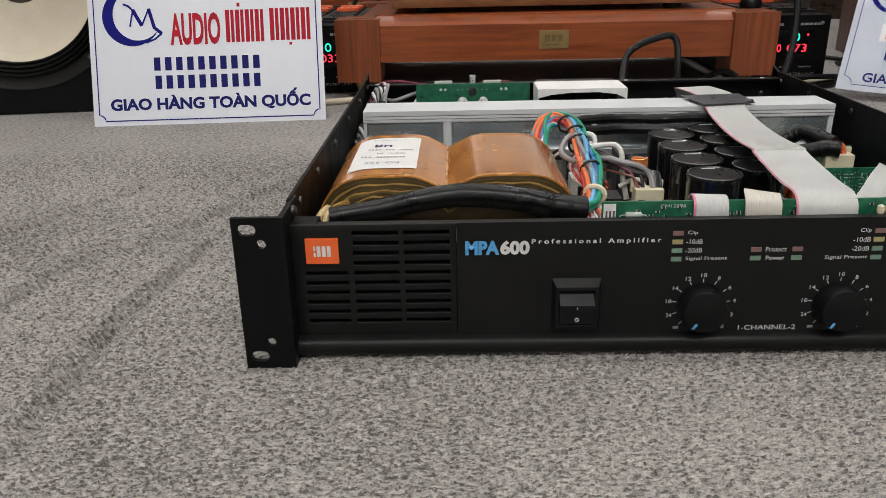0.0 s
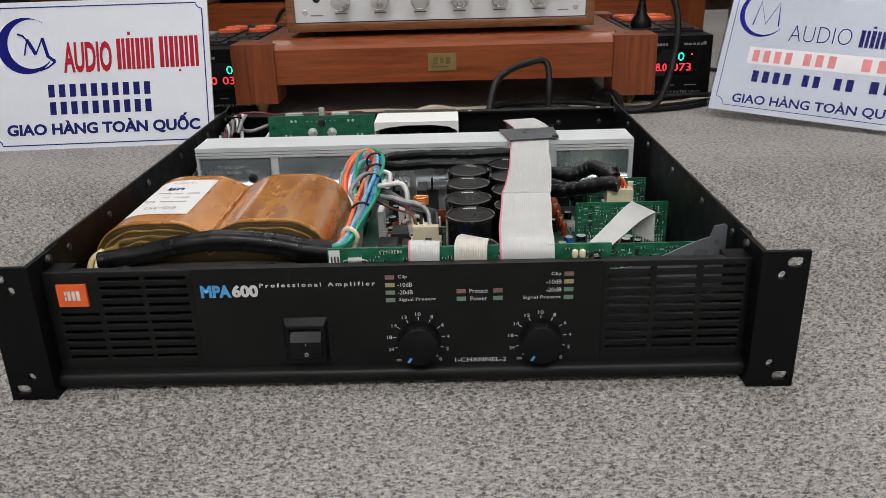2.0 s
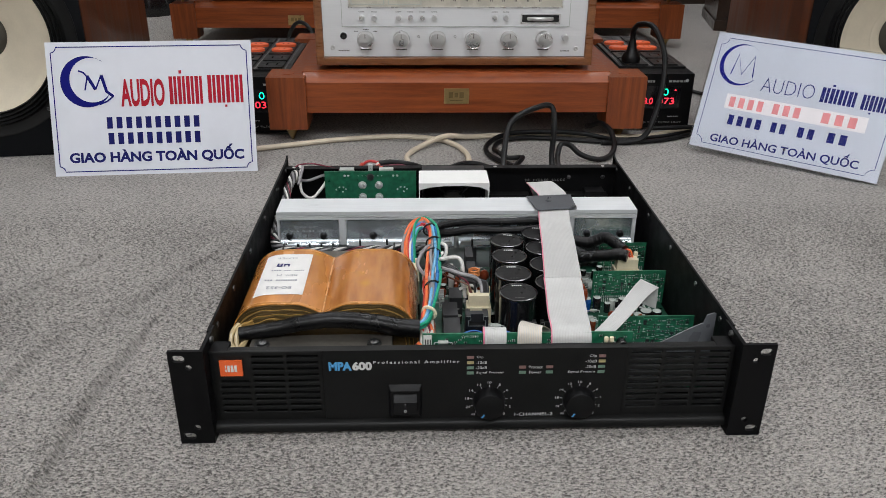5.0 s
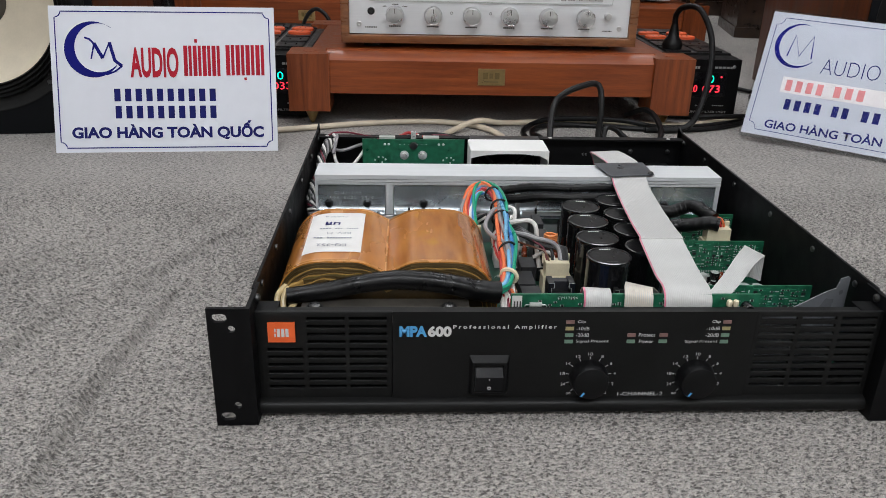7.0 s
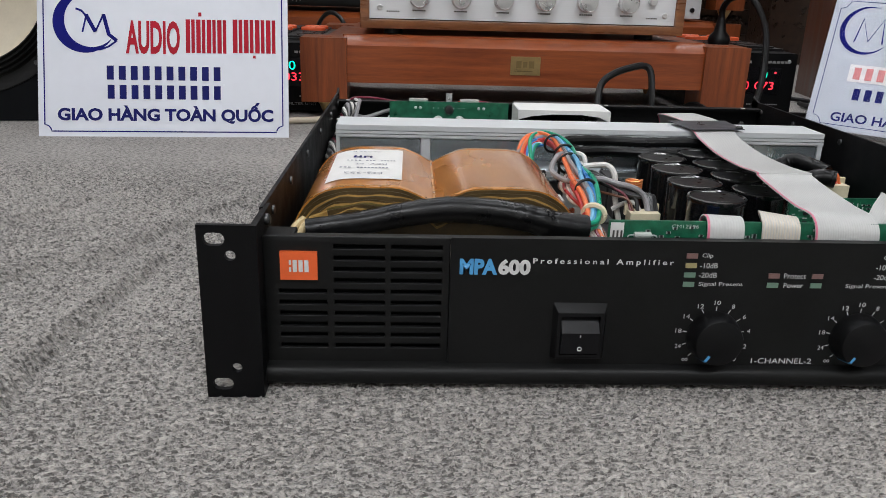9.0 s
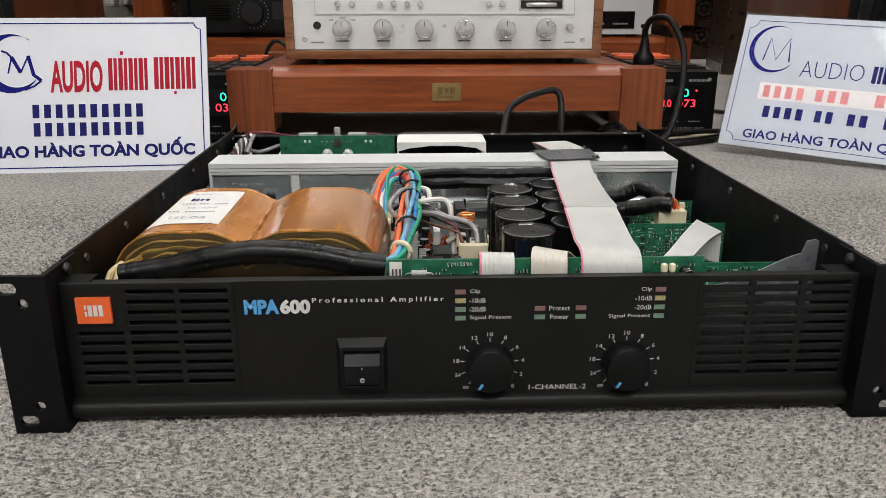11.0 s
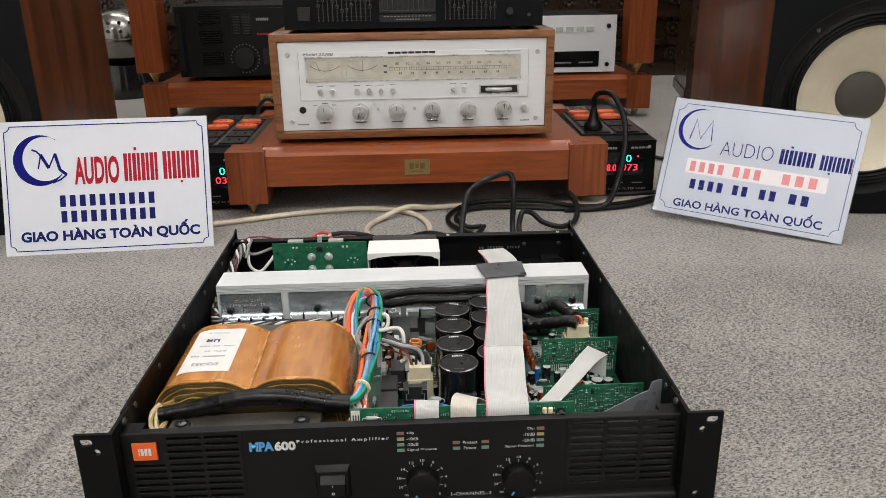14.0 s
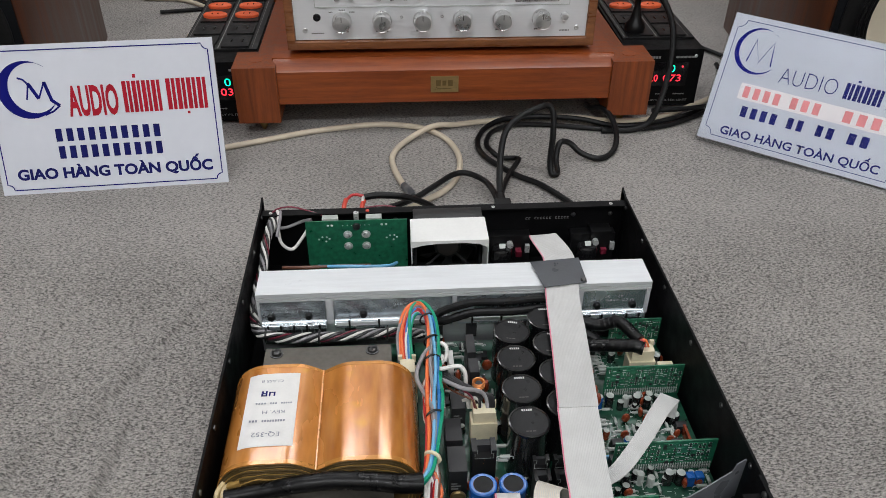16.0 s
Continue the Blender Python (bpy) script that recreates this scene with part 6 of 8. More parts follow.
fan()
for x in (0.0660, 0.1700):
    t = part("speaker_terminal", lathe([(0, 0.008), (0.0125, 0.008), (0.0130, 0.010), (0.0130, 0.030), (0.0115, 0.034), (0.0060, 0.036), (0, 0.036)], 24, "z", (x, 0.4260, 0)), CAP_BLACK, amp, "black loudspeaker terminal")
    part("terminal_tab", mesh([(x - 0.003, 0.422, 0.0362), (x + 0.004, 0.422, 0.0362), (x + 0.0045, 0.426, 0.0400), (x - 0.0035, 0.426, 0.0400), (x - 0.003, 0.4225, 0.0362), (x + 0.004, 0.4225, 0.0362), (x + 0.0045, 0.4265, 0.0400), (x - 0.0035, 0.4265, 0.0400)], [(0, 1, 2, 3), (4, 7, 6, 5), (0, 4, 5, 1), (2, 6, 7, 3)]), SILK, t)
    part("terminal_nut", rod(0.0040, 0, 0.006, "y", (x + 0.010, 0.4300, 0.0380), 8), SOLDER, t)
    part("terminal_red", box(x + 0.018, x + 0.025, 0.4260, 0.4360, 0.0200, 0.0270), WIRES["maroon"], t, bevel=0.001)
    part("lug", box(x + 0.029, x + 0.034, 0.4260, 0.4310, 0.0260, 0.0360), SOLDER, t, bevel=0.001)
    part("terminal_base", box(x - 0.018, x + 0.036, 0.4360, 0.4498, 0.0050, 0.0440), BLACK_PLASTIC, t, bevel=0.001)
part("rear_socket", box(0.1750, 0.2000, 0.4310, 0.4498, 0.0200, 0.0500), BLACK_PLASTIC, amp, bevel=0.001)

# ---- signs ----


def frame_line(w, h, inset, notch, width):
    """The thin blue border with notched round corners, as flat strips: points of its centre line."""
    pts = []
    for cx, cy, a0 in ((inset, inset, 90), (w - inset, inset, 180), (w - inset, h - inset, 270), (inset, h - inset, 0)):
        arc = [(cx + notch * math.cos(radians(a0 - 90 * k / 6)), cy + notch * math.sin(radians(a0 - 90 * k / 6))) for k in range(7)]
        pts += arc if a0 in (90, 270) else arc
    return pts


def crescent(cx, cy, r, to, thin=1.0):
    """A fat crescent, open to the upper right, like a brush-drawn ring."""
    outer = [(cx + r * math.cos(a), cy + r * math.sin(a)) for a in np.linspace(radians(52), radians(322), 40)]
    inner = [(cx + r * 0.20 * thin + r * (1 - 0.16 * thin) * math.cos(a), cy + r * 0.06 * thin + r * (1 - 0.13 * thin) * math.sin(a)) for a in np.linspace(radians(318), radians(56), 40)]
    vs = [to(Vector(p)) for p in outer + inner]
    n = len(outer)
    return mesh(vs, [(k, k + 1, 2 * n - 2 - k, 2 * n - 1 - k) for k in range(n - 1)])


def sign(name, at, w, h, thick, label, body_mat):
    t = thing(name, label, "sign", at=at)
    body = part("board", box(0, w, 0, thick, 0, h), body_mat, t, bevel=0.0006)

    def to(p, d=0.0004):
        return (p.x, -d, p.y)

    return t, body, to


def first_sign():
    # leans back a little, turned a touch from the amplifier
    w, h = 0.3065, 0.2035
    at = pose(-0.6040, 0.6380, -0.001, 0, 0, 4.2) @ pose(0, 0, 0, -18.0)
    t, body, to = sign("shop_sign", at, w, h, 0.004, "white acrylic shop sign with blue and red lettering, leaning back", SIGN_WHITE)
    k = w / 0.3155
    part("border", strip_mesh(frame_line(w, h, 0.0075, 0.0080, 0.001), 0.0015, to), SIGN_BLUE, t, smooth=0)
    part("emblem", crescent(0.0585 * k, 0.1440, 0.0385, to), SIGN_BLUE, t, "blue crescent emblem", smooth=0)
    # the letter-like stroke inside the crescent, thick downstrokes and thin upstrokes
    for pts, wide in (([(0.0555, 0.1312), (0.0605, 0.1530)], 0.0022), ([(0.0600, 0.1530), (0.0715, 0.1320)], 0.0048), ([(0.0715, 0.1320), (0.0817, 0.1540)], 0.0022), ([(0.0815, 0.1540), (0.0880, 0.1290), (0.0977, 0.1213)], 0.0046)):
        part("emblem_stroke", strip_mesh([(x * k, y) for x, y in pts], wide, lambda p: to(p, 0.0005), closed=False), SIGN_BLUE, t, smooth=0)
    part("emblem_flick", strip_mesh([(0.0474 * k, 0.1605), (0.0545 * k, 0.1580), (0.0605 * k, 0.1515)], 0.0026, lambda p: to(p, 0.0006), closed=False), SIGN_BLUE, t, smooth=0)
    part("emblem_tail", strip_mesh([(0.0760 * k, 0.1095), (0.0880 * k, 0.1140), (0.0980 * k, 0.1215)], 0.0024, lambda p: to(p, 0.0005), closed=False), SIGN_BLUE, t, smooth=0)
    lettering("lettering", "AUDIO", (0.1090 * k, -0.0002, 0.1050), 0.0680 * k, 0.0425, SIGN_RED, t, bold=0.035)
    blocks("name_shape", letter_shapes(0.1840 * k, 0.2375 * k, 0.1075, 0.1500, 4) + letter_shapes(0.2440 * k, 0.3010 * k, 0.1085, 0.1510, 4) + [(0.2005 * k, 0.2045 * k, 0.1540, 0.1590), (0.2700 * k, 0.2735 * k, 0.1020, 0.1055)], SIGN_RED, t)
    for y, x0, x1 in ((0.0725, 0.0847, 0.2342), (0.0485, 0.0855, 0.2342)):
        blocks("number_bar", word_bars(x0 * k, x1 * k, y, y + 0.0175, 10, 0.42), SIGN_INDIGO, t)
    lettering("lettering", "GIAO HÀNG TOÀN QUỐC", (0.0235 * k, -0.0002, 0.0180), 0.2720 * k, 0.0270, SIGN_INDIGO, t, bold=0.040)


def blocks(name, spans, material, t, y=-0.0001):
    for s in spans:
        bars(name, [s], (0, y, 0), material, t)


def letter_shapes(a, b, low, high, count):
    """Two plain uprights for each letter of a name."""
    w = (b - a) / count
    return [(a + (k + u) * w, a + (k + v) * w, low, high) for k in range(count) for u, v in ((0.03, 0.44), (0.56, 0.88))]


first_sign()


def second_sign():
    # a printed sheet in a clear pocket, turned towards the middle, leaning back
    w, h = 0.2930, 0.1975
    at = pose(0.4120, 0.7390, 0.0105, 0, 0, -33.8) @ pose(0, 0, 0, -20.0) @ pose(0, 0, 0, 0, 2.5)
    t, body, to = sign("pocket_sign", at, w - 0.004, h - 0.008, 0.0008, "printed white sheet in a clear acrylic pocket, leaning back", PAPER_WHITE)
    body.matrix_basis = pose(0.002, 0, 0.006)
    part("pocket", box(0, w, -0.0028, -0.0012, 0, h), ACRYLIC, t, "clear acrylic pocket front", bevel=0.0004).visible_shadow = False
    part("pocket_back", box(0, w, 0.0015, 0.0030, 0, h), ACRYLIC, t).visible_shadow = False

    def up(p):
        return to(Vector((p.x + 0.002, p.y + 0.006)))

    part("border", strip_mesh(frame_line(w - 0.004, h - 0.008, 0.0080, 0.0110, 0.001), 0.0009, up), SIGN_INDIGO, t, smooth=0)
    tilt = Vector((math.cos(radians(0.6)), 0, math.sin(radians(0.6))))
    axes = (tilt, Vector((-tilt.z, 0, tilt.x)))
    part("emblem", crescent(0.0490, 0.1480, 0.0335, to, 0.55), SIGN_BLUE, t, "blue crescent emblem", smooth=0)
    zig = [(0.0370, 0.1310), (0.0425, 0.1640), (0.0540, 0.1330), (0.0680, 0.1650), (0.0720, 0.1310)]
    part("emblem_stroke", strip_mesh(zig, 0.0019, lambda p: to(p, 0.0005), closed=False), SIGN_BLUE, t, smooth=0)
    lettering("lettering", "AUDIO", (0.0895, -0.0002, 0.1120), 0.0800, 0.0225, SIGN_INDIGO, t, axes=axes, bold=-0.022)
    blocks("name_shape", letter_shapes(0.1790, 0.2310, 0.1115, 0.1345, 4) + letter_shapes(0.2375, 0.2830, 0.1105, 0.1335, 4) + [(0.1925, 0.1965, 0.1375, 0.1405), (0.2510, 0.2540, 0.1055, 0.1080)], SIGN_INDIGO, t)
    bars("paper_strip", [(0.0410, 0.2545, 0.0760, 0.1000)], (0, -0.0001, 0), PAPER_STRIP, t)
    blocks("number_bar", word_bars(0.0475, 0.1065, 0.0795, 0.0960, 4, 0.42) + word_bars(0.1160, 0.1640, 0.0800, 0.0965, 3, 0.42) + word_bars(0.1900, 0.2480, 0.0800, 0.0965, 3, 0.42), SIGN_PINK, t, -0.0004)
    blocks("number_bar", word_bars(0.0530, 0.1110, 0.0510, 0.0670, 4, 0.42) + word_bars(0.1210, 0.1490, 0.0515, 0.0675, 2, 0.42) + word_bars(0.1620, 0.1920, 0.0515, 0.0675, 2, 0.42) + word_bars(0.2060, 0.2410, 0.0520, 0.0680, 2, 0.42), SIGN_INDIGO, t)
    lettering("lettering", "GIAO HÀNG TOÀN QUỐC", (0.0330, -0.0002, 0.0165), 0.2270, 0.0225, SIGN_INDIGO, t, axes=axes, bold=0.02)


second_sign()

# ---- equipment stands ----


def stand(name, x0, x1, y, depth, label, post=False, category="stand"):
    """A low wooden platform on four corner blocks with brass spikes."""
    t = thing(name, label, category, at=pose(0, y, 0))
    part("front_rail", mesh_rail(x0 + 0.06, x1 - 0.06, 0.006, 0.030, 0.055, 0.107), TEAK, t)
    part("rear_rail", box(x0 + 0.06, x1 - 0.06, depth - 0.03, depth - 0.006, 0.055, 0.118), TEAK, t, bevel=0.002)
    for a in (x0 + 0.045, x1 - 0.045):
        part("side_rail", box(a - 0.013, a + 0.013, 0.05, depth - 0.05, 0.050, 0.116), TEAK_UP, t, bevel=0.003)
    part("deck", box(x0 + 0.058, x1 - 0.058, 0.030, depth - 0.03, 0.092, 0.121), TEAK, t, bevel=0.002)
    for x in (x0, x1 - 0.065):
        for yy in (0.0, depth - 0.068):
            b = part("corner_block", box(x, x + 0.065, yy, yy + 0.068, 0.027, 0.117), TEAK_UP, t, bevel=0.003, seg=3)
            part("spike", lathe([(0, 0.0), (0.0025, 0.001), (0.0135, 0.026), (0.0135, 0.0285), (0, 0.0285)], 20, "z", (x + 0.0325, yy + 0.034, 0)), BRASS, b, "brass spike")
            part("peg", rod(0.011, 0, 0.0006, "z", (x + 0.0325, yy + 0.034, 0.117)), TEAK, b)
    return t


def mesh_rail(x0, x1, y0, y1, z0, z1):
    """A rail with a sloping top edge."""
    prof = [(y0, z0), (y1, z0), (y1, z1 + 0.013), (y0 + 0.014, z1 + 0.011), (y0, z1)]
    vs = [(x, y, z) for x in (x0, x1) for y, z in prof]
    n = len(prof)
    return mesh(vs, [tuple(range(n)), tuple(range(n, 2 * n))] + [(k, (k + 1) % n, n + (k + 1) % n, n + k) for k in range(n)])


def name_plate(t, x, z, y):
    p = part("name_plate", box(x, x + 0.0430, y - 0.0016, y, z, z + 0.0260), BRASS, t, "small brass plate with worn shapes", bevel=0.0004)
    bars("plate_mark", [(0.008, 0.0155, 0.010, 0.020), (0.018, 0.024, 0.011, 0.019), (0.0265, 0.0340, 0.010, 0.020), (0.010, 0.032, 0.0050, 0.0064)], (x, y - 0.0016, z), PLATE_MARK, p, depth=0.0002)


stand_near = stand("equipment_stand", -0.2990, 0.3480, 0.7950, 0.4200, "reddish wooden equipment stand on brass spikes")
name_plate(stand_near, 0.0010, 0.0710, 0.0058)
stand_far = stand("equipment_stand", -0.7000, 0.6800, 1.6500, 0.4600, "long reddish wooden equipment stand on brass spikes")
name_plate(stand_far, -0.3900, 0.0620, 0.0058)
for px in (-0.672, 0.645):
    post = thing("shelf_post", "square reddish wooden shelf post on a brass spike", "post", "shelf posts", pose(px, 1.6850, 0.1176))
    part("spike", lathe([(0, 0.0), (0.003, 0.001), (0.017, 0.030), (0.017, 0.033), (0, 0.033)], 20, "z"), BRASS, post)
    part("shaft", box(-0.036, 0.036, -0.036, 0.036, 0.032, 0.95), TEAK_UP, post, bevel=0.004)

# ---- receiver ----


def receiver():
    t = thing("stereo_receiver", "silver-faced vintage stereo receiver in a walnut case", "receiver", at=pose(0.0205, 0.8330, 0.1210))
    # origin: middle of the front, on the stand
    w, h, d, th = 0.2370, 0.1830, 0.36, 0.0125
    z0 = 0.0085
    for x in (-0.19, 0.19):
        for y in (0.04, d - 0.04):
            part("foot", rod(0.014, 0, z0 + 0.001, "z", (x, y, 0)), BLACK_RUBBER, t)
    case = part("case", plate([-w, -w + th, w - th, w], [z0, z0 + th, h - th, h], {(1, 1)}, 0, d), WALNUT, t, "walnut case", bevel=0.0012)
    face = part("faceplate", box(-0.2240, 0.2240, 0.006, 0.014, z0 + th + 0.0015, h - th - 0.0015), FACE_ALU, t, "brushed silver faceplate", bevel=0.0015)
    F = 0.0058
    part("back_plate", box(-w + th, w - th, d - 0.004, d, z0 + th, h - th), BLACK_STEEL, t)
    sub = part("upper_faceplate", box(-0.1910, 0.1940, F - 0.0030, F + 0.001, 0.0735, 0.1520), FACE_ALU, face, bevel=0.0006)
    S = F - 0.0031
    # grey strips paint the darker shaded edges of the raised plate
    bars("plate_edge_shade", [(-0.1914, -0.1906, 0.0735, 0.1520), (0.1936, 0.1944, 0.0735, 0.1520), (-0.1914, 0.1944, 0.0728, 0.0736)], (0, F - 0.0029, 0), RESISTOR, sub, depth=0.0003)
    win = part("dial_window", plate([-0.1800, -0.1785, 0.1795, 0.1810], [0.1040, 0.1055, 0.1435, 0.1450], {(1, 1)}, S - 0.0016, S + 0.002), KNOB_ALU, sub)
    part("scale", box(-0.1785, 0.1795, S - 0.0004, S, 0.1055, 0.1435), DIAL, sub, "pale tuning scale")
    for x0 in (-0.1750, -0.1130):
        m = part("meter", plate([x0, x0 + 0.0015, x0 + 0.0545, x0 + 0.0560], [0.1090, 0.1102, 0.1388, 0.1400], {(1, 1)}, S - 0.0012, S - 0.0004), RESISTOR, sub, "needle meter")
        arc = [(x0 + 0.028 + 0.040 * math.cos(a), 0.162 + 0.040 * math.sin(a)) for a in np.linspace(radians(232), radians(308), 14)]
        part("arc", strip_mesh(arc, 0.0009, lambda p: (p.x, S - 0.0006, p.y), closed=False), PRINT_GREY, m, smooth=0)
        part("needle", strip_mesh([(x0 + (0.012 if x0 < -0.15 else 0.0285), 0.1375), (x0 + (0.020 if x0 < -0.15 else 0.028), 0.1190)], 0.0006, lambda p: (p.x, S - 0.0008, p.y), closed=False), PRINT_GREY, m, smooth=0)
    spans = []
    for k in range(11):
        lettering("scale_number", str(88 + 2 * k), (-0.0300 + 0.0172 * k, S - 0.0004, 0.1296), 0.0062, 0.0044, PRINT_GREY, sub, depth=0.0001)
        spans += [(-0.024 + 0.0205 * k, -0.0225 + 0.0205 * k, 0.1142, 0.1178), (-0.0215 + 0.0205 * k, -0.0200 + 0.0205 * k, 0.1142, 0.1178)] if k < 9 else []
    spans += [(-0.040, 0.165, 0.1255, 0.1260), (-0.040, 0.165, 0.1210, 0.1215), (-0.050, -0.044, 0.1270, 0.1300), (-0.050, -0.044, 0.1170, 0.1200)]
    spans += [(-0.040 + 0.0041 * k, -0.0395 + 0.0041 * k, 0.1215, 0.1255) for k in range(50)]
    bars("scale_print", spans, (0, S - 0.0004, 0), PRINT_GREY, sub, depth=0.0001)
    bars("maker_shape", word_bars(-0.0420, 0.0380, 0.1480, 0.1515, 7, 0.12), (0, S - 0.0001, 0.0), CAP_BLACK, sub)
    lettering("lettering", "Model 2238B", (-0.1830, S, 0.1468), 0.0500, 0.0048, PRINT_GREY, sub, shear=0.3)
    lettering("lettering", "Stereophonic Receiver", (0.1200, S, 0.1470), 0.0600, 0.0042, PRINT_GREY, sub, shear=0.3)
    # small push buttons
    for x in (-0.1575, -0.1365, -0.0955, -0.0755, -0.0555, -0.0355, 0.0665, 0.0855):
        part("push_button", lathe([(0, 0), (0.0046, 0), (0.0046, 0.007), (0.0038, 0.0085), (0, 0.0085)], 18, "y", (x, S, 0.0880)), KNOB_ALU, sub, smooth=30)
        bars("button_print", word_bars(-0.005, 0.005, 0, 0.0012, 5), (x, S, 0.0965), PRINT_GREY, sub, depth=0.0001)
    # tuning wheel in its slot
    slot = part("tuning_slot", plate([0.1105, 0.1130, 0.1755, 0.1780], [0.0785, 0.0805, 0.0925, 0.0945], {(1, 1)}, S - 0.0016, S), KNOB_ALU, sub)
    part("slot_back", box(0.1130, 0.1755, S - 0.0006, S, 0.0805, 0.0925), BLACK_PLASTIC, sub)
    part("tuning_wheel", lathe([(0, -0.003), (0.036, -0.003), (0.037, -0.0015), (0.037, 0.0015), (0.036, 0.003), (0, 0.003)], 64, "z", (0.1442, S + 0.0285, 0.0862)), KNOB_ALU, sub)
    # large knobs with fluted rims
    for k, x in enumerate((-0.1520, -0.0915, -0.0300, 0.0305, 0.0920, 0.1520)):
        prof = [(0, 0), (0.0142, 0), (0.0146, 0.002), (0.0146, 0.004), (0.0136, 0.006), (0.0134, 0.019), (0.0128, 0.0205), (0, 0.0200)]
        bm = lathe(prof, 72, "y", (x, F, 0.0520))
        for v in bm.verts:
            r = math.hypot(v.co.x - x, v.co.z - 0.0520)
            if 0.0130 < r < 0.0138 and round(math.atan2(v.co.z - 0.0520, v.co.x - x) / (2 * math.pi) * 72) % 2:
                v.co.x, v.co.z = x + (v.co.x - x) * 0.955, 0.0520 + (v.co.z - 0.0520) * 0.955
        kn = part("control_knob", bm, KNOB_ALU, face, "turned silver control knob", smooth=25)
        part("knob_cap", lathe([(0.0129, 0.0195), (0.0127, 0.0208), (0.0121, 0.0213), (0.0116, 0.0207), (0.004, 0.0212), (0.0, 0.0213)], 48, "y", (x, F, 0.0520)), KNOB_ALU, kn, smooth=20)
        part("knob_mark", box(x - 0.0005, x + 0.0005, F - 0.0217, F - 0.0206, 0.0560, 0.0632), PRINT_GREY, kn)
        bars("knob_print", word_bars(-0.0095, 0.0095, 0, 0.0020, 6, 0.15), (x, F, 0.0335), PRINT_GREY, face, depth=0.0001)
        if k in (0,):
            bars("knob_print", word_bars(-0.019, -0.013, 0.0, 0.0015, 3) + word_bars(0.012, 0.020, 0.0, 0.0015, 4) + word_bars(-0.004, 0.006, 0.003, 0.0045, 4), (x, F, 0.0640), PRINT_GREY, face, depth=0.0001)
    for x in (-0.062, 0.0):
        part("knob_dot", lathe([(0.0016, 0), (0.0022, 0), (0.0022, 0.0001), (0.0016, 0.0001), (0.0016, 0)], 16, "y", (x, F - 0.0001, 0.0560)), PRINT_GREY, face)
    part("headphone_jack", lathe([(0.0046, 0.0), (0.0060, 0.0), (0.0056, 0.0018), (0.0040, 0.0018), (0.0032, 0.0), (0.0032, 0.0003), (0, 0.0003)], 24, "y", (-0.1895, F, 0.0570)), CAP_BLACK, face)
    part("power_button", lathe([(0, 0), (0.0056, 0), (0.0056, 0.009), (0.0046, 0.0105), (0, 0.0105)], 20, "y", (0.1880, F, 0.0550)), KNOB_ALU, face)
    for x, z in ((-0.2090, 0.1490), (0.2090, 0.1465), (-0.2085, 0.0375), (0.2090, 0.0360)):
        part("panel_screw", lathe([(0, 0), (0.0040, 0), (0.0040, 0.0012), (0.0032, 0.0022), (0.0016, 0.0022), (0.0014, 0.0010), (0, 0.0010)], 18, "y", (x, F, z)), KNOB_ALU, face)
    bars("corner_print", word_bars(-0.1990, -0.1800, 0.0315, 0.0335, 7, 0.3) + word_bars(0.1820, 0.1980, 0.0310, 0.0328, 7, 0.3), (0, F, 0), PRINT_GREY, face, depth=0.0001)
    return t


receiver()


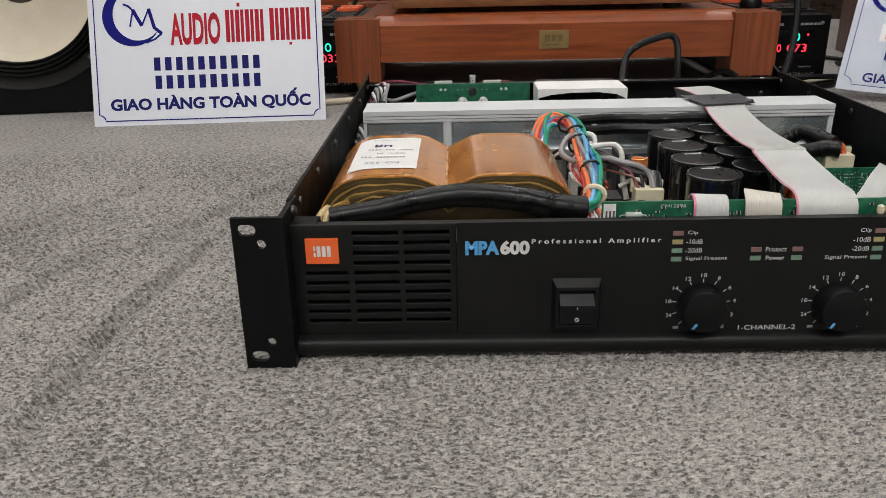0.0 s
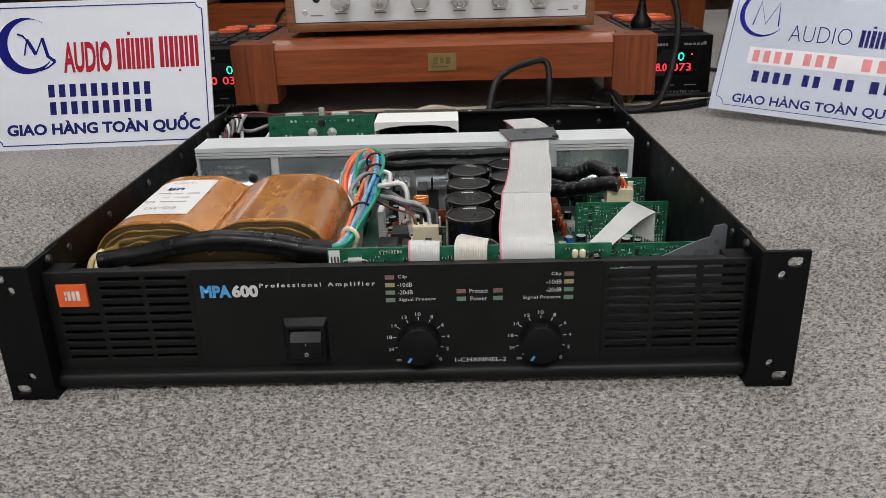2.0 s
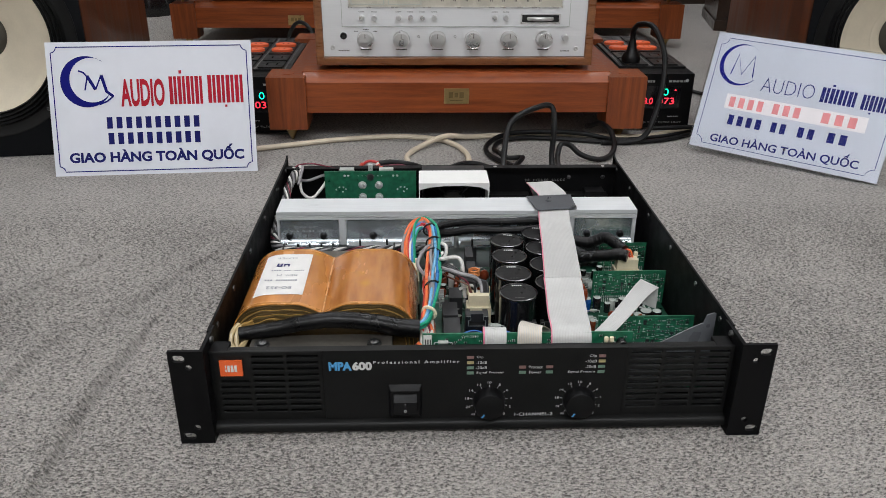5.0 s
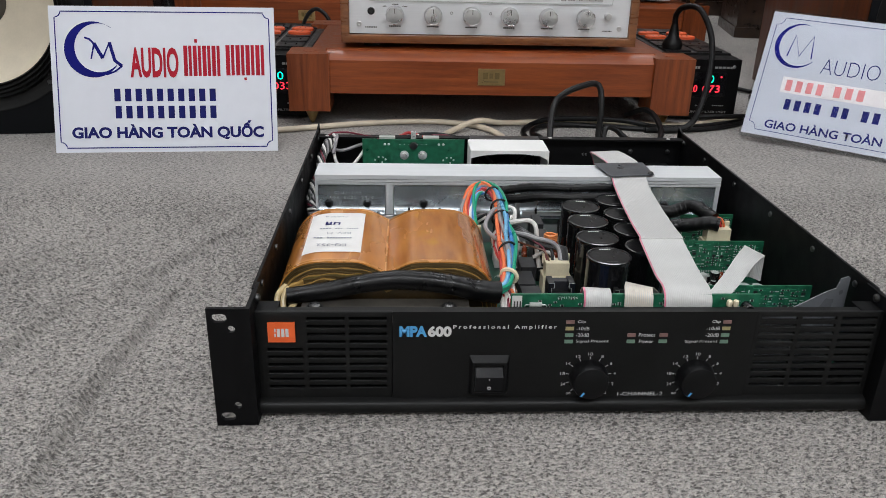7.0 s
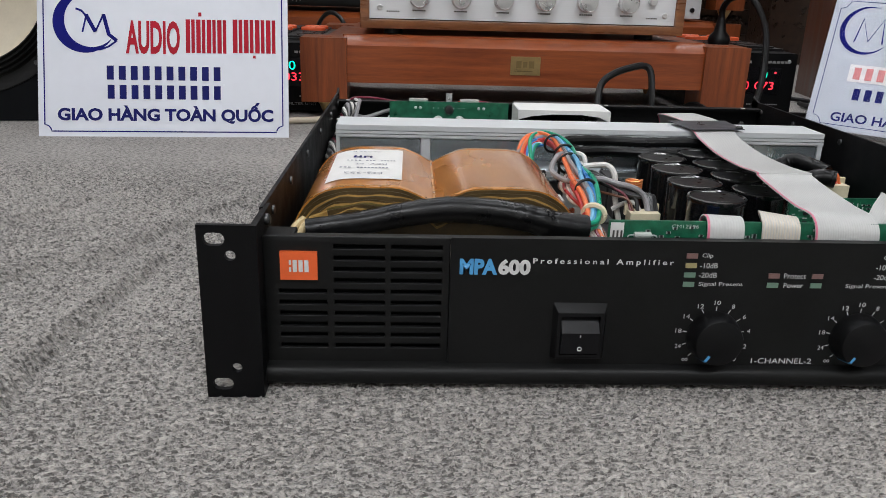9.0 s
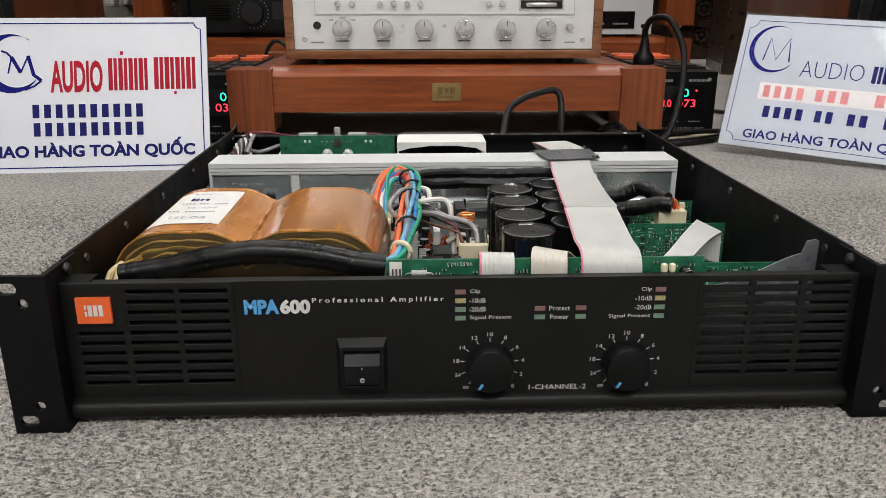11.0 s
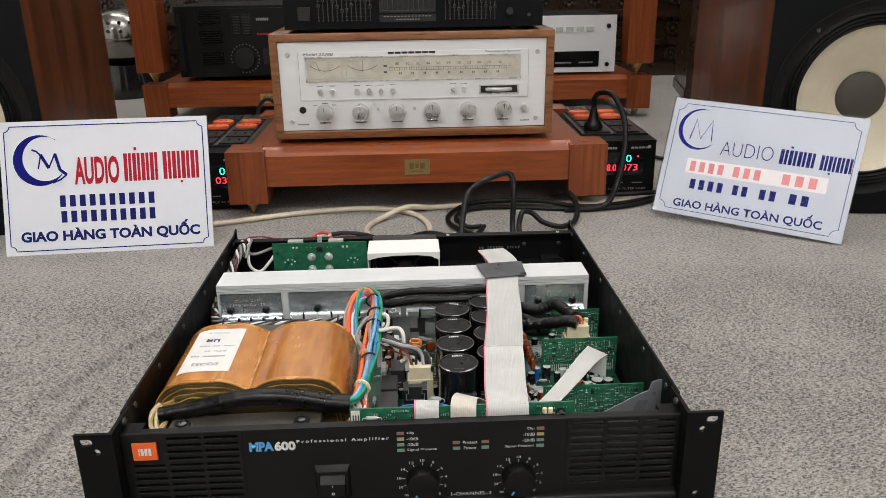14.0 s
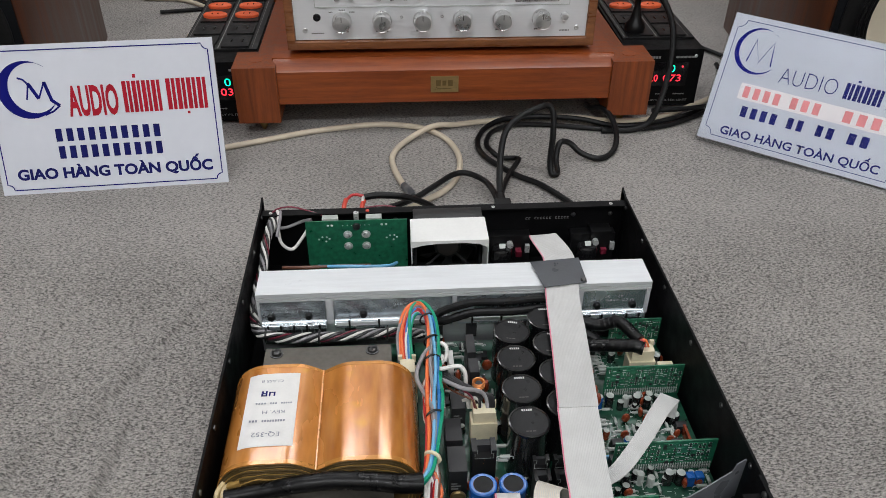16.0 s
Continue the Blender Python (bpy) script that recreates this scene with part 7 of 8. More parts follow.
def equaliser():
    t = thing("graphic_equaliser", "black graphic equaliser with two fader fields, on the receiver", "equaliser", at=pose(0.0240, 0.8400, 0.3040))
    w, d, z0, z1 = 0.2130, 0.26, 0.006, 0.0860
    for x in (-0.17, 0.17):
        for y in (0.03, d - 0.03):
            part("foot", rod(0.012, 0, z0 + 0.001, "z", (x, y, 0)), BLACK_RUBBER, t)
    body = part("body", box(-w, w, 0, d, z0, z1), BAFFLE, t, bevel=0.0015)
    part("top_moulding", box(-w, w, -0.0035, 0.002, z1 - 0.006, z1), BAFFLE, body, bevel=0.001)
    part("power_button", box(-0.190, -0.170, -0.004, 0.001, 0.0200, 0.0410), BLACK_PLASTIC, body, bevel=0.001)
    screen = part("spectrum_window", box(-0.0570, 0.0360, -0.0012, 0.001, 0.0300, 0.0700), DARK_GLASS, body, "dark display window")
    bars("scale_print", [(-0.052 + 0.0085 * k, -0.0515 + 0.0085 * k, 0.036, 0.066) for k in range(11)] + [(-0.053, 0.032, 0.0335, 0.0342), (-0.053, 0.032, 0.068, 0.0686)], (0, -0.0012, 0), PRINT_FAINT, screen, depth=0.0001)
    part("lower_window", box(-0.0570, 0.0360, -0.0010, 0.001, 0.0160, 0.0275), BLACK_PLASTIC, body)
    bars("window_print", word_bars(-0.030, 0.010, 0.0190, 0.0205, 9, 0.3) + word_bars(-0.050, 0.030, 0.0240, 0.0252, 14, 0.4), (0, -0.0010, 0), PRINT_DIM, body, depth=0.0001)
    fine = []
    for a, b in ((-0.1600, -0.0680), (0.0480, 0.1370)):
        n = 12
        for k in range(n):
            x = a + (b - a) * (k + 0.5) / n
            part("fader_slot", box(x - 0.0008, x + 0.0008, -0.0008, 0.001, 0.0180, 0.0700), CAP_BLACK, body)
            z = 0.042 + 0.010 * math.sin(k * 0.9 + a * 40)
            part("fader_cap", box(x - 0.0022, x + 0.0022, -0.0070, -0.0008, z, z + 0.0050), BLACK_PLASTIC, body, bevel=0.0005)
            fine.append((x - 0.0020, x + 0.0020, z + 0.0022, z + 0.0029))
            fine += [(x - 0.0026, x + 0.0026, zz, zz + 0.0004) for zz in np.arange(0.0190, 0.0700, 0.0062)]
    bars("fader_scale", fine, (0, -0.0002, 0), PRINT_FAINT, body, depth=0.0002)
    bars("maker_shape", word_bars(-0.2000, -0.1560, 0.0745, 0.0785, 7, 0.15), (0, -0.0036, 0.0020), BRASS, body)
    bars("small_print", word_bars(-0.15, -0.06, 0.0765, 0.0780, 24, 0.3), (0, -0.0036, 0.002), PRINT_DIM, body)
    for k in range(4):
        for z in (0.0690, 0.0560):
            part("small_button", box(0.1480 + 0.0145 * k, 0.1560 + 0.0145 * k, -0.0022, 0.001, z, z + 0.0025), BLACK_PLASTIC, body, bevel=0.0004)
    bars("small_print", [s for k in range(4) for z in (0.0735, 0.0605, 0.0500) for s in word_bars(0.1475 + 0.0145 * k, 0.1570 + 0.0145 * k, z, z + 0.0014, 5, 0.3)], (0, 0, 0), PRINT_DIM, body)
    part("record_knob", lathe([(0, 0), (0.0065, 0), (0.006, 0.008), (0, 0.008)], 20, "y", (0.157, 0, 0.030)), BLACK_PLASTIC, body)
    part("jack", lathe([(0, 0), (0.003, 0), (0.003, 0.002), (0, 0.002)], 14, "y", (0.190, 0, 0.0240)), CAP_BLACK, body)


equaliser()

# ---- power filters ----


def power_filter(at, left_text, right_text, label):
    t = thing("power_filter", label, "power strip", "power filters", at)
    w, d, h = 0.1300, 0.3600, 0.1050
    body = part("body", box(0, w, 0, d, 0.006, h), BLACK_STEEL, t, bevel=0.004)
    for x in (0.018, w - 0.018):
        for y in (0.03, d - 0.03):
            part("foot", rod(0.010, 0, 0.007, "z", (x, y, 0)), BLACK_RUBBER, t)
    top = part("socket_plate", box(0.004, w - 0.004, 0.045, d - 0.006, h, h + 0.004), BLACK_PLASTIC, t, bevel=0.0015)
    for col in (0.035, 0.090):
        bars("column_line", [(col - 0.0275, col - 0.0268, 0.050, d - 0.012), (col + 0.0268, col + 0.0275, 0.050, d - 0.012)], (0, 0, h + 0.004), PRINT_DIM, t, axes=(Vector((1, 0, 0)), Vector((0, 1, 0))), depth=0.0002)
        for k in range(4):
            y, half = ((0.075, 0.025), (0.135, 0.025), (0.222, 0.050), (0.310, 0.025))[k]
            orange = k == 2
            sock = part("socket", box(col - 0.022, col + 0.022, y - half, y + half, h + 0.004, h + 0.007), BLACK_PLASTIC, t, "orange mains socket" if orange else "black mains socket", bevel=0.002)
            if orange:
                for dy in (-0.025, 0.025):
                    bm = lathe([(0, 0), (0.0130, 0), (0.0130, 0.004), (0.0115, 0.0055), (0, 0.0050)], 24, "z", (0, 0, 0))
                    bmesh.ops.scale(bm, vec=(1.6, 1.0, 1), verts=bm.verts)
                    bmesh.ops.translate(bm, vec=(col, y + dy, h + 0.007), verts=bm.verts)
                    part("outlet", bm, ORANGE_SOCKET, sock)
                    for dx in (-0.006, 0.004):
                        part("slit", box(col + dx, col + dx + 0.002, y + dy - 0.003, y + dy + 0.003, h + 0.0118, h + 0.0124), CAP_BLACK, sock)
            else:
                for dx in (-0.010, 0.008):
                    part("slit", box(col + dx, col + dx + 0.0025, y - 0.006, y + 0.006, h + 0.007, h + 0.0074), CAP_BLACK, sock)
                part("slit", box(col - 0.012, col + 0.012, y + 0.012, y + 0.014, h + 0.007, h + 0.0074), RELAY, sock)
    win = part("display", box(0.022, w - 0.022, -0.0015, 0.001, 0.042, 0.084), DARK_GLASS, t, "dark window with lit red and green digits")
    lettering("digits", left_text, (0.027, -0.0016, 0.050), 0.032, 0.0120, DISPLAY_RED, win)
    lettering("digits", right_text, (0.068, -0.0016, 0.050), 0.030, 0.0120, DISPLAY_RED, win)
    lettering("digits", "0", (0.076, -0.0016, 0.066), 0.010, 0.0130, DISPLAY_GREEN, win)
    part("status_light", rod(0.0015, 0, 0.0012, "y", (0.098, -0.0010, 0.076)), DISPLAY_RED, win)
    for span in word_bars(0.014, 0.060, 0.0895, 0.0935, 10, 0.2) + word_bars(0.085, 0.118, 0.0900, 0.0935, 5, 0.2):
        bars("title_shape", [span], (0, 0, 0), PRINT_DIM, t)
    bars("small_print", word_bars(0.028, 0.044, 0.026, 0.0278, 6, 0.3) + word_bars(0.060, 0.074, 0.026, 0.0278, 6, 0.3) + word_bars(0.090, 0.110, 0.026, 0.0278, 6, 0.3), (0, 0, 0), PRINT_DIM, t)
    lettering("lettering", "SUPPLY FILTER UNIT", (0.046, 0, 0.0140), 0.070, 0.0036, PRINT_DIM, t)
    for x in (0.012, w - 0.012):
        part("screw", lathe([(0, 0), (0.003, 0), (0.002, 0.0016), (0, 0.0018)], 14, "y", (x, 0, h - 0.012)), KNOB_ALU, t)


power_filter(pose(-0.4000, 0.8520, 0, 0, 0, 0), "220", "033", "black power filter box with orange sockets, display lit")
power_filter(pose(0.3260, 0.8750, 0, 0, 0, -1), "258.0", "073", "black power filter box with a plug in it, display lit")

# ---- loudspeakers ----


def loudspeaker(at, s):
    """A floor-standing cabinet; s: the side of its inner edge, -1 or 1. Origin at the inner front corner on the floor."""
    t = thing("loudspeaker", "large floor loudspeaker with a cream woofer cone and wooden sides", "loudspeaker", "loudspeakers", at)
    w, d, h, cx, cz, r = 0.3600, 0.5150, 0.9200, 0.1690, 0.1920, 0.1175
    X = lambda a: -s * a  # noqa: E731
    xs = sorted((X(0.0), X(w)))
    shell = box(*xs, 0.004, d, 0, h)
    bmesh.ops.delete(shell, geom=[f for f in shell.faces if f.calc_center_median().y < 0.005], context="FACES_ONLY")
    bmesh.ops.solidify(shell, geom=shell.faces[:], thickness=0.018)
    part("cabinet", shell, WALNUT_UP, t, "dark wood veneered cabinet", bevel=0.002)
    c = (X(cx), 0.0, cz)
    # the baffle, with a round opening for the woofer
    bm, sides, seg = bmesh.new(), [], 72
    for y in (0.0, 0.012):
        corner = [bm.verts.new((x, y, z)) for x, z in ((xs[0] + 0.001, 0.001), (xs[1] - 0.001, 0.001), (xs[1] - 0.001, h - 0.001), (xs[0] + 0.001, h - 0.001))]
        rim = [bm.verts.new((c[0] + r * 1.03 * math.cos(2 * math.pi * k / seg), y, cz + r * 1.03 * math.sin(2 * math.pi * k / seg))) for k in range(seg)]
        edges = [bm.edges.new((q[k], q[(k + 1) % len(q)])) for q in (corner, rim) for k in range(len(q))]
        bmesh.ops.triangle_fill(bm, use_beauty=True, edges=edges)
        sides.append((corner, rim))
    for p, q in zip(*sides):
        for k in range(len(p)):
            bm.faces.new((p[k], p[(k + 1) % len(p)], q[(k + 1) % len(p)], q[k]))
    bmesh.ops.recalc_face_normals(bm, faces=bm.faces)
    baffle = part("baffle", bm, BAFFLE, t, "charcoal front baffle", smooth=30)
    ring = lathe([(r * 1.34, 0.0), (r * 1.34, 0.0020), (r * 1.325, 0.0024), (r * 1.315, 0.0012), (r * 1.19, 0.0012), (r * 1.18, 0.004), (r * 1.16, 0.008), (r * 1.135, 0.0045), (r * 1.11, 0.0085), (r * 1.085, 0.0045), (r * 1.06, 0.0080), (r * 1.035, 0.0035), (r * 1.01, 0.006), (r * 0.99, 0.001), (r * 0.985, -0.004)], 72, "y", c)
    wf = part("woofer", ring, SURROUND, t, "black pleated woofer surround", smooth=60)
    prof = [(r * 1.0, 0.003)]
    for k in range(1, 27):
        u = k / 26
        prof.append((r * (1 - 0.655 * u), 0.003 - 0.044 * u ** 0.9 + (0.0005 if k % 2 else -0.0005) * (1 if 0.15 < u < 0.8 else 0)))
    prof += [(r * 0.34, -0.043)]
    part("cone", lathe(prof, 72, "y", c), CONE, wf, "cream paper cone with fine rings", smooth=50)
    part("dust_cap", lathe([(r * 0.345, -0.0425), (r * 0.325, -0.0385), (r * 0.25, -0.0345), (r * 0.125, -0.0320), (0, -0.0312)], 48, "y", c), DUST_CAP, wf, "grey-brown dust cap", smooth=60)
    for a in (2.3, 0.8, 5.4, 3.9):
        part("rim_screw", lathe([(0, 0), (0.0035, 0), (0.003, 0.0015), (0, 0.0016)], 12, "y", (c[0] + r * 1.25 * math.cos(a), -0.001, cz + r * 1.25 * math.sin(a))), SCREW, wf)
    # a rounded silver plate with a round driver in it
    mx, mz, q, rc = X(0.2135), 0.4315, 0.0800, 0.0240
    corner = [(sx * (q - rc), sz * (q - rc), a0) for sx, sz, a0 in ((1, 1, 0), (-1, 1, 90), (-1, -1, 180), (1, -1, 270))]
    edge = [(mx + u + rc * math.cos(radians(a0 + 15 * k)), mz + v + rc * math.sin(radians(a0 + 15 * k))) for u, v, a0 in corner for k in range(7)]
    mid = part("midrange", extrude_outline(edge, -0.0060, 0.0), FACE_ALU, t, "silver midrange plate with a dark driver", bevel=0.0015)
    part("driver", lathe([(0.0600, 0.0058), (0.0600, 0.0074), (0.0560, 0.0082), (0.0520, 0.0068), (0.036, 0.0068), (0.028, 0.0120), (0.014, 0.0160), (0, 0.0170)], 48, "y", (mx, 0, mz)), SURROUND, mid, smooth=40)
    for u, v in ((1, 1), (-1, 1), (-1, -1), (1, -1)):
        part("rim_screw", lathe([(0, 0), (0.0042, 0), (0.0035, 0.0018), (0, 0.002)], 12, "y", (mx + u * 0.062, -0.006, mz + v * 0.062)), SCREW, mid)
    return t


loudspeaker(pose(-0.5680, 0.7550, 0.0, 0, 0, 7.6), 1)
loudspeaker(pose(0.5890, 0.7550, 0.0, 0, 0, -7.2), -1)

# ---- cables on the carpet ----


def cable(name, pts, r, m, label, group=""):
    ob = part(name, tube(pts, r, 10, 9), m)
    return tagged(ob, label, "cable", group)


cable("cream_cable", [(-0.3400, 0.7500, 0.005), (-0.2600, 0.7800, 0.005), (-0.1830, 0.8080, 0.005), (-0.0920, 0.8260, 0.005), (-0.0410, 0.8200, 0.005), (-0.0070, 0.8050, 0.005), (0.0210, 0.7740, 0.005), (0.0370, 0.7280, 0.005), (0.0380, 0.6820, 0.005), (0.0270, 0.6390, 0.005), (0.0070, 0.6080, 0.005), (-0.0150, 0.5890, 0.005), (-0.0450, 0.5600, 0.007), (-0.0800, 0.5200, 0.012)], 0.0045, CABLE_CREAM, "cream mains cable looping over the carpet")
second = cable("cream_cable", [(-0.0440, 0.6180, 0.008), (-0.0480, 0.6320, 0.005), (-0.0600, 0.6810, 0.005), (-0.0610, 0.7200, 0.005), (-0.0420, 0.7600, 0.006), (0.0020, 0.7940, 0.0150), (0.0450, 0.8180, 0.0060), (0.1010, 0.8310, 0.005), (0.1870, 0.8420, 0.005), (0.2560, 0.8330, 0.005), (0.2900, 0.8230, 0.005), (0.3700, 0.8250, 0.005), (0.4800, 0.8900, 0.005), (0.6200, 0.9900, 0.005), (0.7000, 1.1500, 0.005)], 0.0045, CABLE_CREAM, "cream mains cable looping over the carpet")
part("end_sleeve", tube([(-0.0460, 0.6260, 0.0062), (-0.0430, 0.6120, 0.0095), (-0.0390, 0.5900, 0.0180), (-0.0360, 0.5720, 0.0200)], 0.0056, 12, 6), TAPE, second, "dark grey sleeve on the cable's end")
cable("black_cable", [(0.0860, 0.4600, 0.0300), (0.0820, 0.5100, 0.0300), (0.0810, 0.5550, 0.0280), (0.0860, 0.6050, 0.0520), (0.0960, 0.6400, 0.0780), (0.1150, 0.6600, 0.0900), (0.1400, 0.6730, 0.0970), (0.1610, 0.6830, 0.0990), (0.1700, 0.6800, 0.0900), (0.1705, 0.6680, 0.0600), (0.1680, 0.6600, 0.0260), (0.1690, 0.6500, 0.0075), (0.1755, 0.6470, 0.0060), (0.1795, 0.6570, 0.0060), (0.1820, 0.6850, 0.0120), (0.1900, 0.7030, 0.0280), (0.2060, 0.7080, 0.0250), (0.2230, 0.7000, 0.0120), (0.2500, 0.6920, 0.0060), (0.2760, 0.7120, 0.0070), (0.2900, 0.7500, 0.0150), (0.2880, 0.7850, 0.0290), (0.2780, 0.8100, 0.0330), (0.2680, 0.8400, 0.0200), (0.2700, 0.8800, 0.0080)], 0.0045, BLACK_RUBBER, "black mains cable rising in a stiff loop")
cable("black_cable", [(0.1900, 0.5000, 0.0300), (0.1840, 0.5450, 0.0120), (0.1780, 0.5740, 0.0060), (0.1490, 0.6190, 0.0060), (0.1220, 0.6440, 0.0060), (0.1010, 0.6700, 0.0060), (0.0770, 0.7100, 0.0060), (0.0710, 0.7520, 0.0060), (0.0850, 0.7950, 0.0060), (0.1130, 0.8180, 0.0110), (0.1490, 0.8260, 0.0120), (0.2010, 0.8240, 0.0130), (0.2510, 0.8110, 0.0130), (0.3000, 0.8010, 0.0060), (0.3600, 0.8060, 0.0060), (0.4500, 0.8450, 0.0060), (0.5400, 0.9300, 0.0060), (0.5600, 1.0500, 0.0060)], 0.0042, BLACK_RUBBER, "black mains cable lying on the carpet")
cable("black_cable", [(0.0900, 0.4800, 0.0300), (0.0860, 0.5500, 0.0200), (0.0880, 0.5930, 0.0080), (0.1070, 0.6480, 0.0080), (0.1240, 0.6780, 0.0130), (0.1230, 0.6940, 0.0090), (0.1020, 0.7000, 0.0070), (0.0890, 0.7110, 0.0120), (0.0850, 0.7500, 0.0060), (0.1000, 0.7900, 0.0060), (0.1400, 0.8120, 0.0060), (0.2000, 0.8100, 0.0045), (0.2600, 0.7960, 0.0045), (0.3200, 0.7880, 0.0045), (0.4000, 0.8050, 0.0045), (0.5000, 0.8700, 0.0045)], 0.0040, BLACK_RUBBER, "black mains cable lying on the carpet")
cable("black_cable", [(0.0800, 0.5200, 0.0250), (0.0750, 0.5760, 0.0220), (0.0660, 0.6110, 0.0200), (0.0440, 0.6330, 0.0200), (0.0230, 0.6280, 0.0210), (-0.0030, 0.5970, 0.0230), (-0.0330, 0.5600, 0.0260), (-0.0620, 0.5340, 0.0300), (-0.0850, 0.5180, 0.0330)], 0.0042, BLACK_RUBBER, "black mains cable lying on the carpet")
cable("black_cable", [(0.3700, 0.8300, 0.0170), (0.4500, 0.8400, 0.0165), (0.5600, 0.9000, 0.0060), (0.6000, 1.0500, 0.0060), (0.5200, 1.2000, 0.0060)], 0.0040, BLACK_RUBBER, "black mains cable lying on the carpet")
inlet = thing("mains_inlet_plug", "black moulded mains plug at the amplifier's rear", "plug", at=pose(0.0810, 0.5300, 0.0270))
part("plug_body", box(-0.0105, 0.0105, -0.0700, 0.0080, -0.0080, 0.0080), BLACK_RUBBER, inlet, bevel=0.004, seg=3)
part("strain_relief", lathe([(0, 0.0), (0.0075, 0.0), (0.0060, -0.0220), (0, -0.0220)], 16, "y", (0, 0.0075, 0)), BLACK_RUBBER, inlet)
plug_at = (0.3560, 0.9450, 0.1120)
plug = thing("mains_plug", "black mains plug with its cable, in the power filter", "plug", at=pose(*plug_at))
part("plug_body", lathe([(0, 0), (0.0165, 0), (0.0175, 0.007), (0.0155, 0.014), (0.0100, 0.020), (0.0078, 0.030), (0.0055, 0.042), (0, 0.042)], 24), BLACK_RUBBER, plug)
part("cord", tube([(0, 0, 0.038), (-0.001, -0.004, 0.058), (0.003, -0.028, 0.073), (0.020, -0.060, 0.072), (0.036, -0.085, 0.030), (0.030, -0.115, -0.022), (0.012, -0.148, -0.064), (-0.004, -0.158, -0.095), (-0.030, -0.160, -0.106), (-0.080, -0.160, -0.107)], 0.0050, 10, 9), BLACK_RUBBER, plug)
lead = cable("test_lead", [(0.0000, 0.5500, 0.0080), (-0.0180, 0.5300, 0.0340), (-0.0450, 0.5080, 0.0590), (-0.0780, 0.5020, 0.0670), (-0.0980, 0.4980, 0.0670)], 0.0044, BLACK_RUBBER, "black test lead with two red clips at the rear terminals")
for k, y in enumerate((0.0, -0.012)):
    part("clip_wire", tube([(-0.0950 - 0.004 * k, 0.4990, 0.0670), (-0.1110 + 0.012 * k, 0.4980 + y, 0.0710), (-0.1210 + 0.022 * k, 0.4880 + y * 0.4, 0.0680)], 0.0020, 8, 6), WIRES["white" if k else "red"], lead)
    part("red_clip", tube([(-0.1200 + 0.022 * k, 0.4900 + y * 0.3, 0.0690), (-0.1220 + 0.022 * k, 0.4750, 0.0670), (-0.1210 + 0.022 * k, 0.4540, 0.0620)], 0.0029, 10, 5), RED_CLIP, lead, "red clip")

# ---- far gear ----


def far_amplifier():
    t = thing("black_amplifier", "large black power amplifier with a round dial, on a stand", "amplifier", at=pose(-0.6000, 1.6700, 0.1210))
    w, h, d = 0.4600, 0.1950, 0.36
    for x in (0.05, w - 0.05):
        for y in (0.05, d - 0.05):
            part("foot", rod(0.016, 0, 0.013, "z", (x, y, 0)), BLACK_RUBBER, t)
    body = part("body", box(0, w, 0.006, d, 0.012, h), BLACK_PANEL, t, bevel=0.002)
    part("handle", box(0.010, 0.024, -0.030, 0.006, 0.030, h - 0.02), BLACK_PANEL, t, bevel=0.004)
    for z0 in (0.045, 0.100, 0.150):
        g = part("vent", box(0.062, 0.120, 0.002, 0.007, z0, z0 + 0.036), CAP_BLACK, body)
        for k in range(6):
            part("slat", box(0.064, 0.118, -0.001, 0.003, z0 + 0.003 + 0.0058 * k, z0 + 0.006 + 0.0058 * k), KNOB_BLACK, g)
    part("raised_panel", box(0.140, w - 0.01, -0.004, 0.006, 0.018, h - 0.006), BLACK_PANEL, body, bevel=0.001)
    meter = part("meter", box(0.150, 0.200, -0.005, -0.003, 0.120, 0.178), DARK_GLASS, body, "tall unlit level meter")
    bars("meter_scale", [(0.153, 0.172, z, z + 0.0012) for z in np.arange(0.124, 0.176, 0.004)] + [(0.178, 0.197, z, z + 0.0012) for z in np.arange(0.124, 0.176, 0.004)], (0, -0.005, 0), RELAY, meter, depth=0.0002)
    dial = part("dial", lathe([(0, 0), (0.028, 0), (0.026, 0.016), (0, 0.017)], 32, "y", (0.178, -0.004, 0.060)), BLACK_PLASTIC, body, "round black dial")
    for k in range(22):
        a = radians(-120 + 300 * k / 21 + 15)
        part("dial_dot", rod(0.0016, 0, 0.0005, "y", (0.178 + 0.037 * math.cos(a), -0.004, 0.060 + 0.037 * math.sin(a)), seg=8), PRINT_DIM, dial)
    bars("maker_shape", word_bars(0.215, 0.248, 0.157, 0.164, 7, 0.15), (0, -0.0041, 0), PRINT_DIM, body)
    bars("model_shape", word_bars(0.214, 0.252, 0.120, 0.125, 5, 0.3), (0, -0.0041, 0), SIGN_RED, body)
    part("small_switch", box(0.226, 0.262, -0.006, -0.003, 0.044, 0.084), BLACK_PLASTIC, body, bevel=0.001)


far_amplifier()


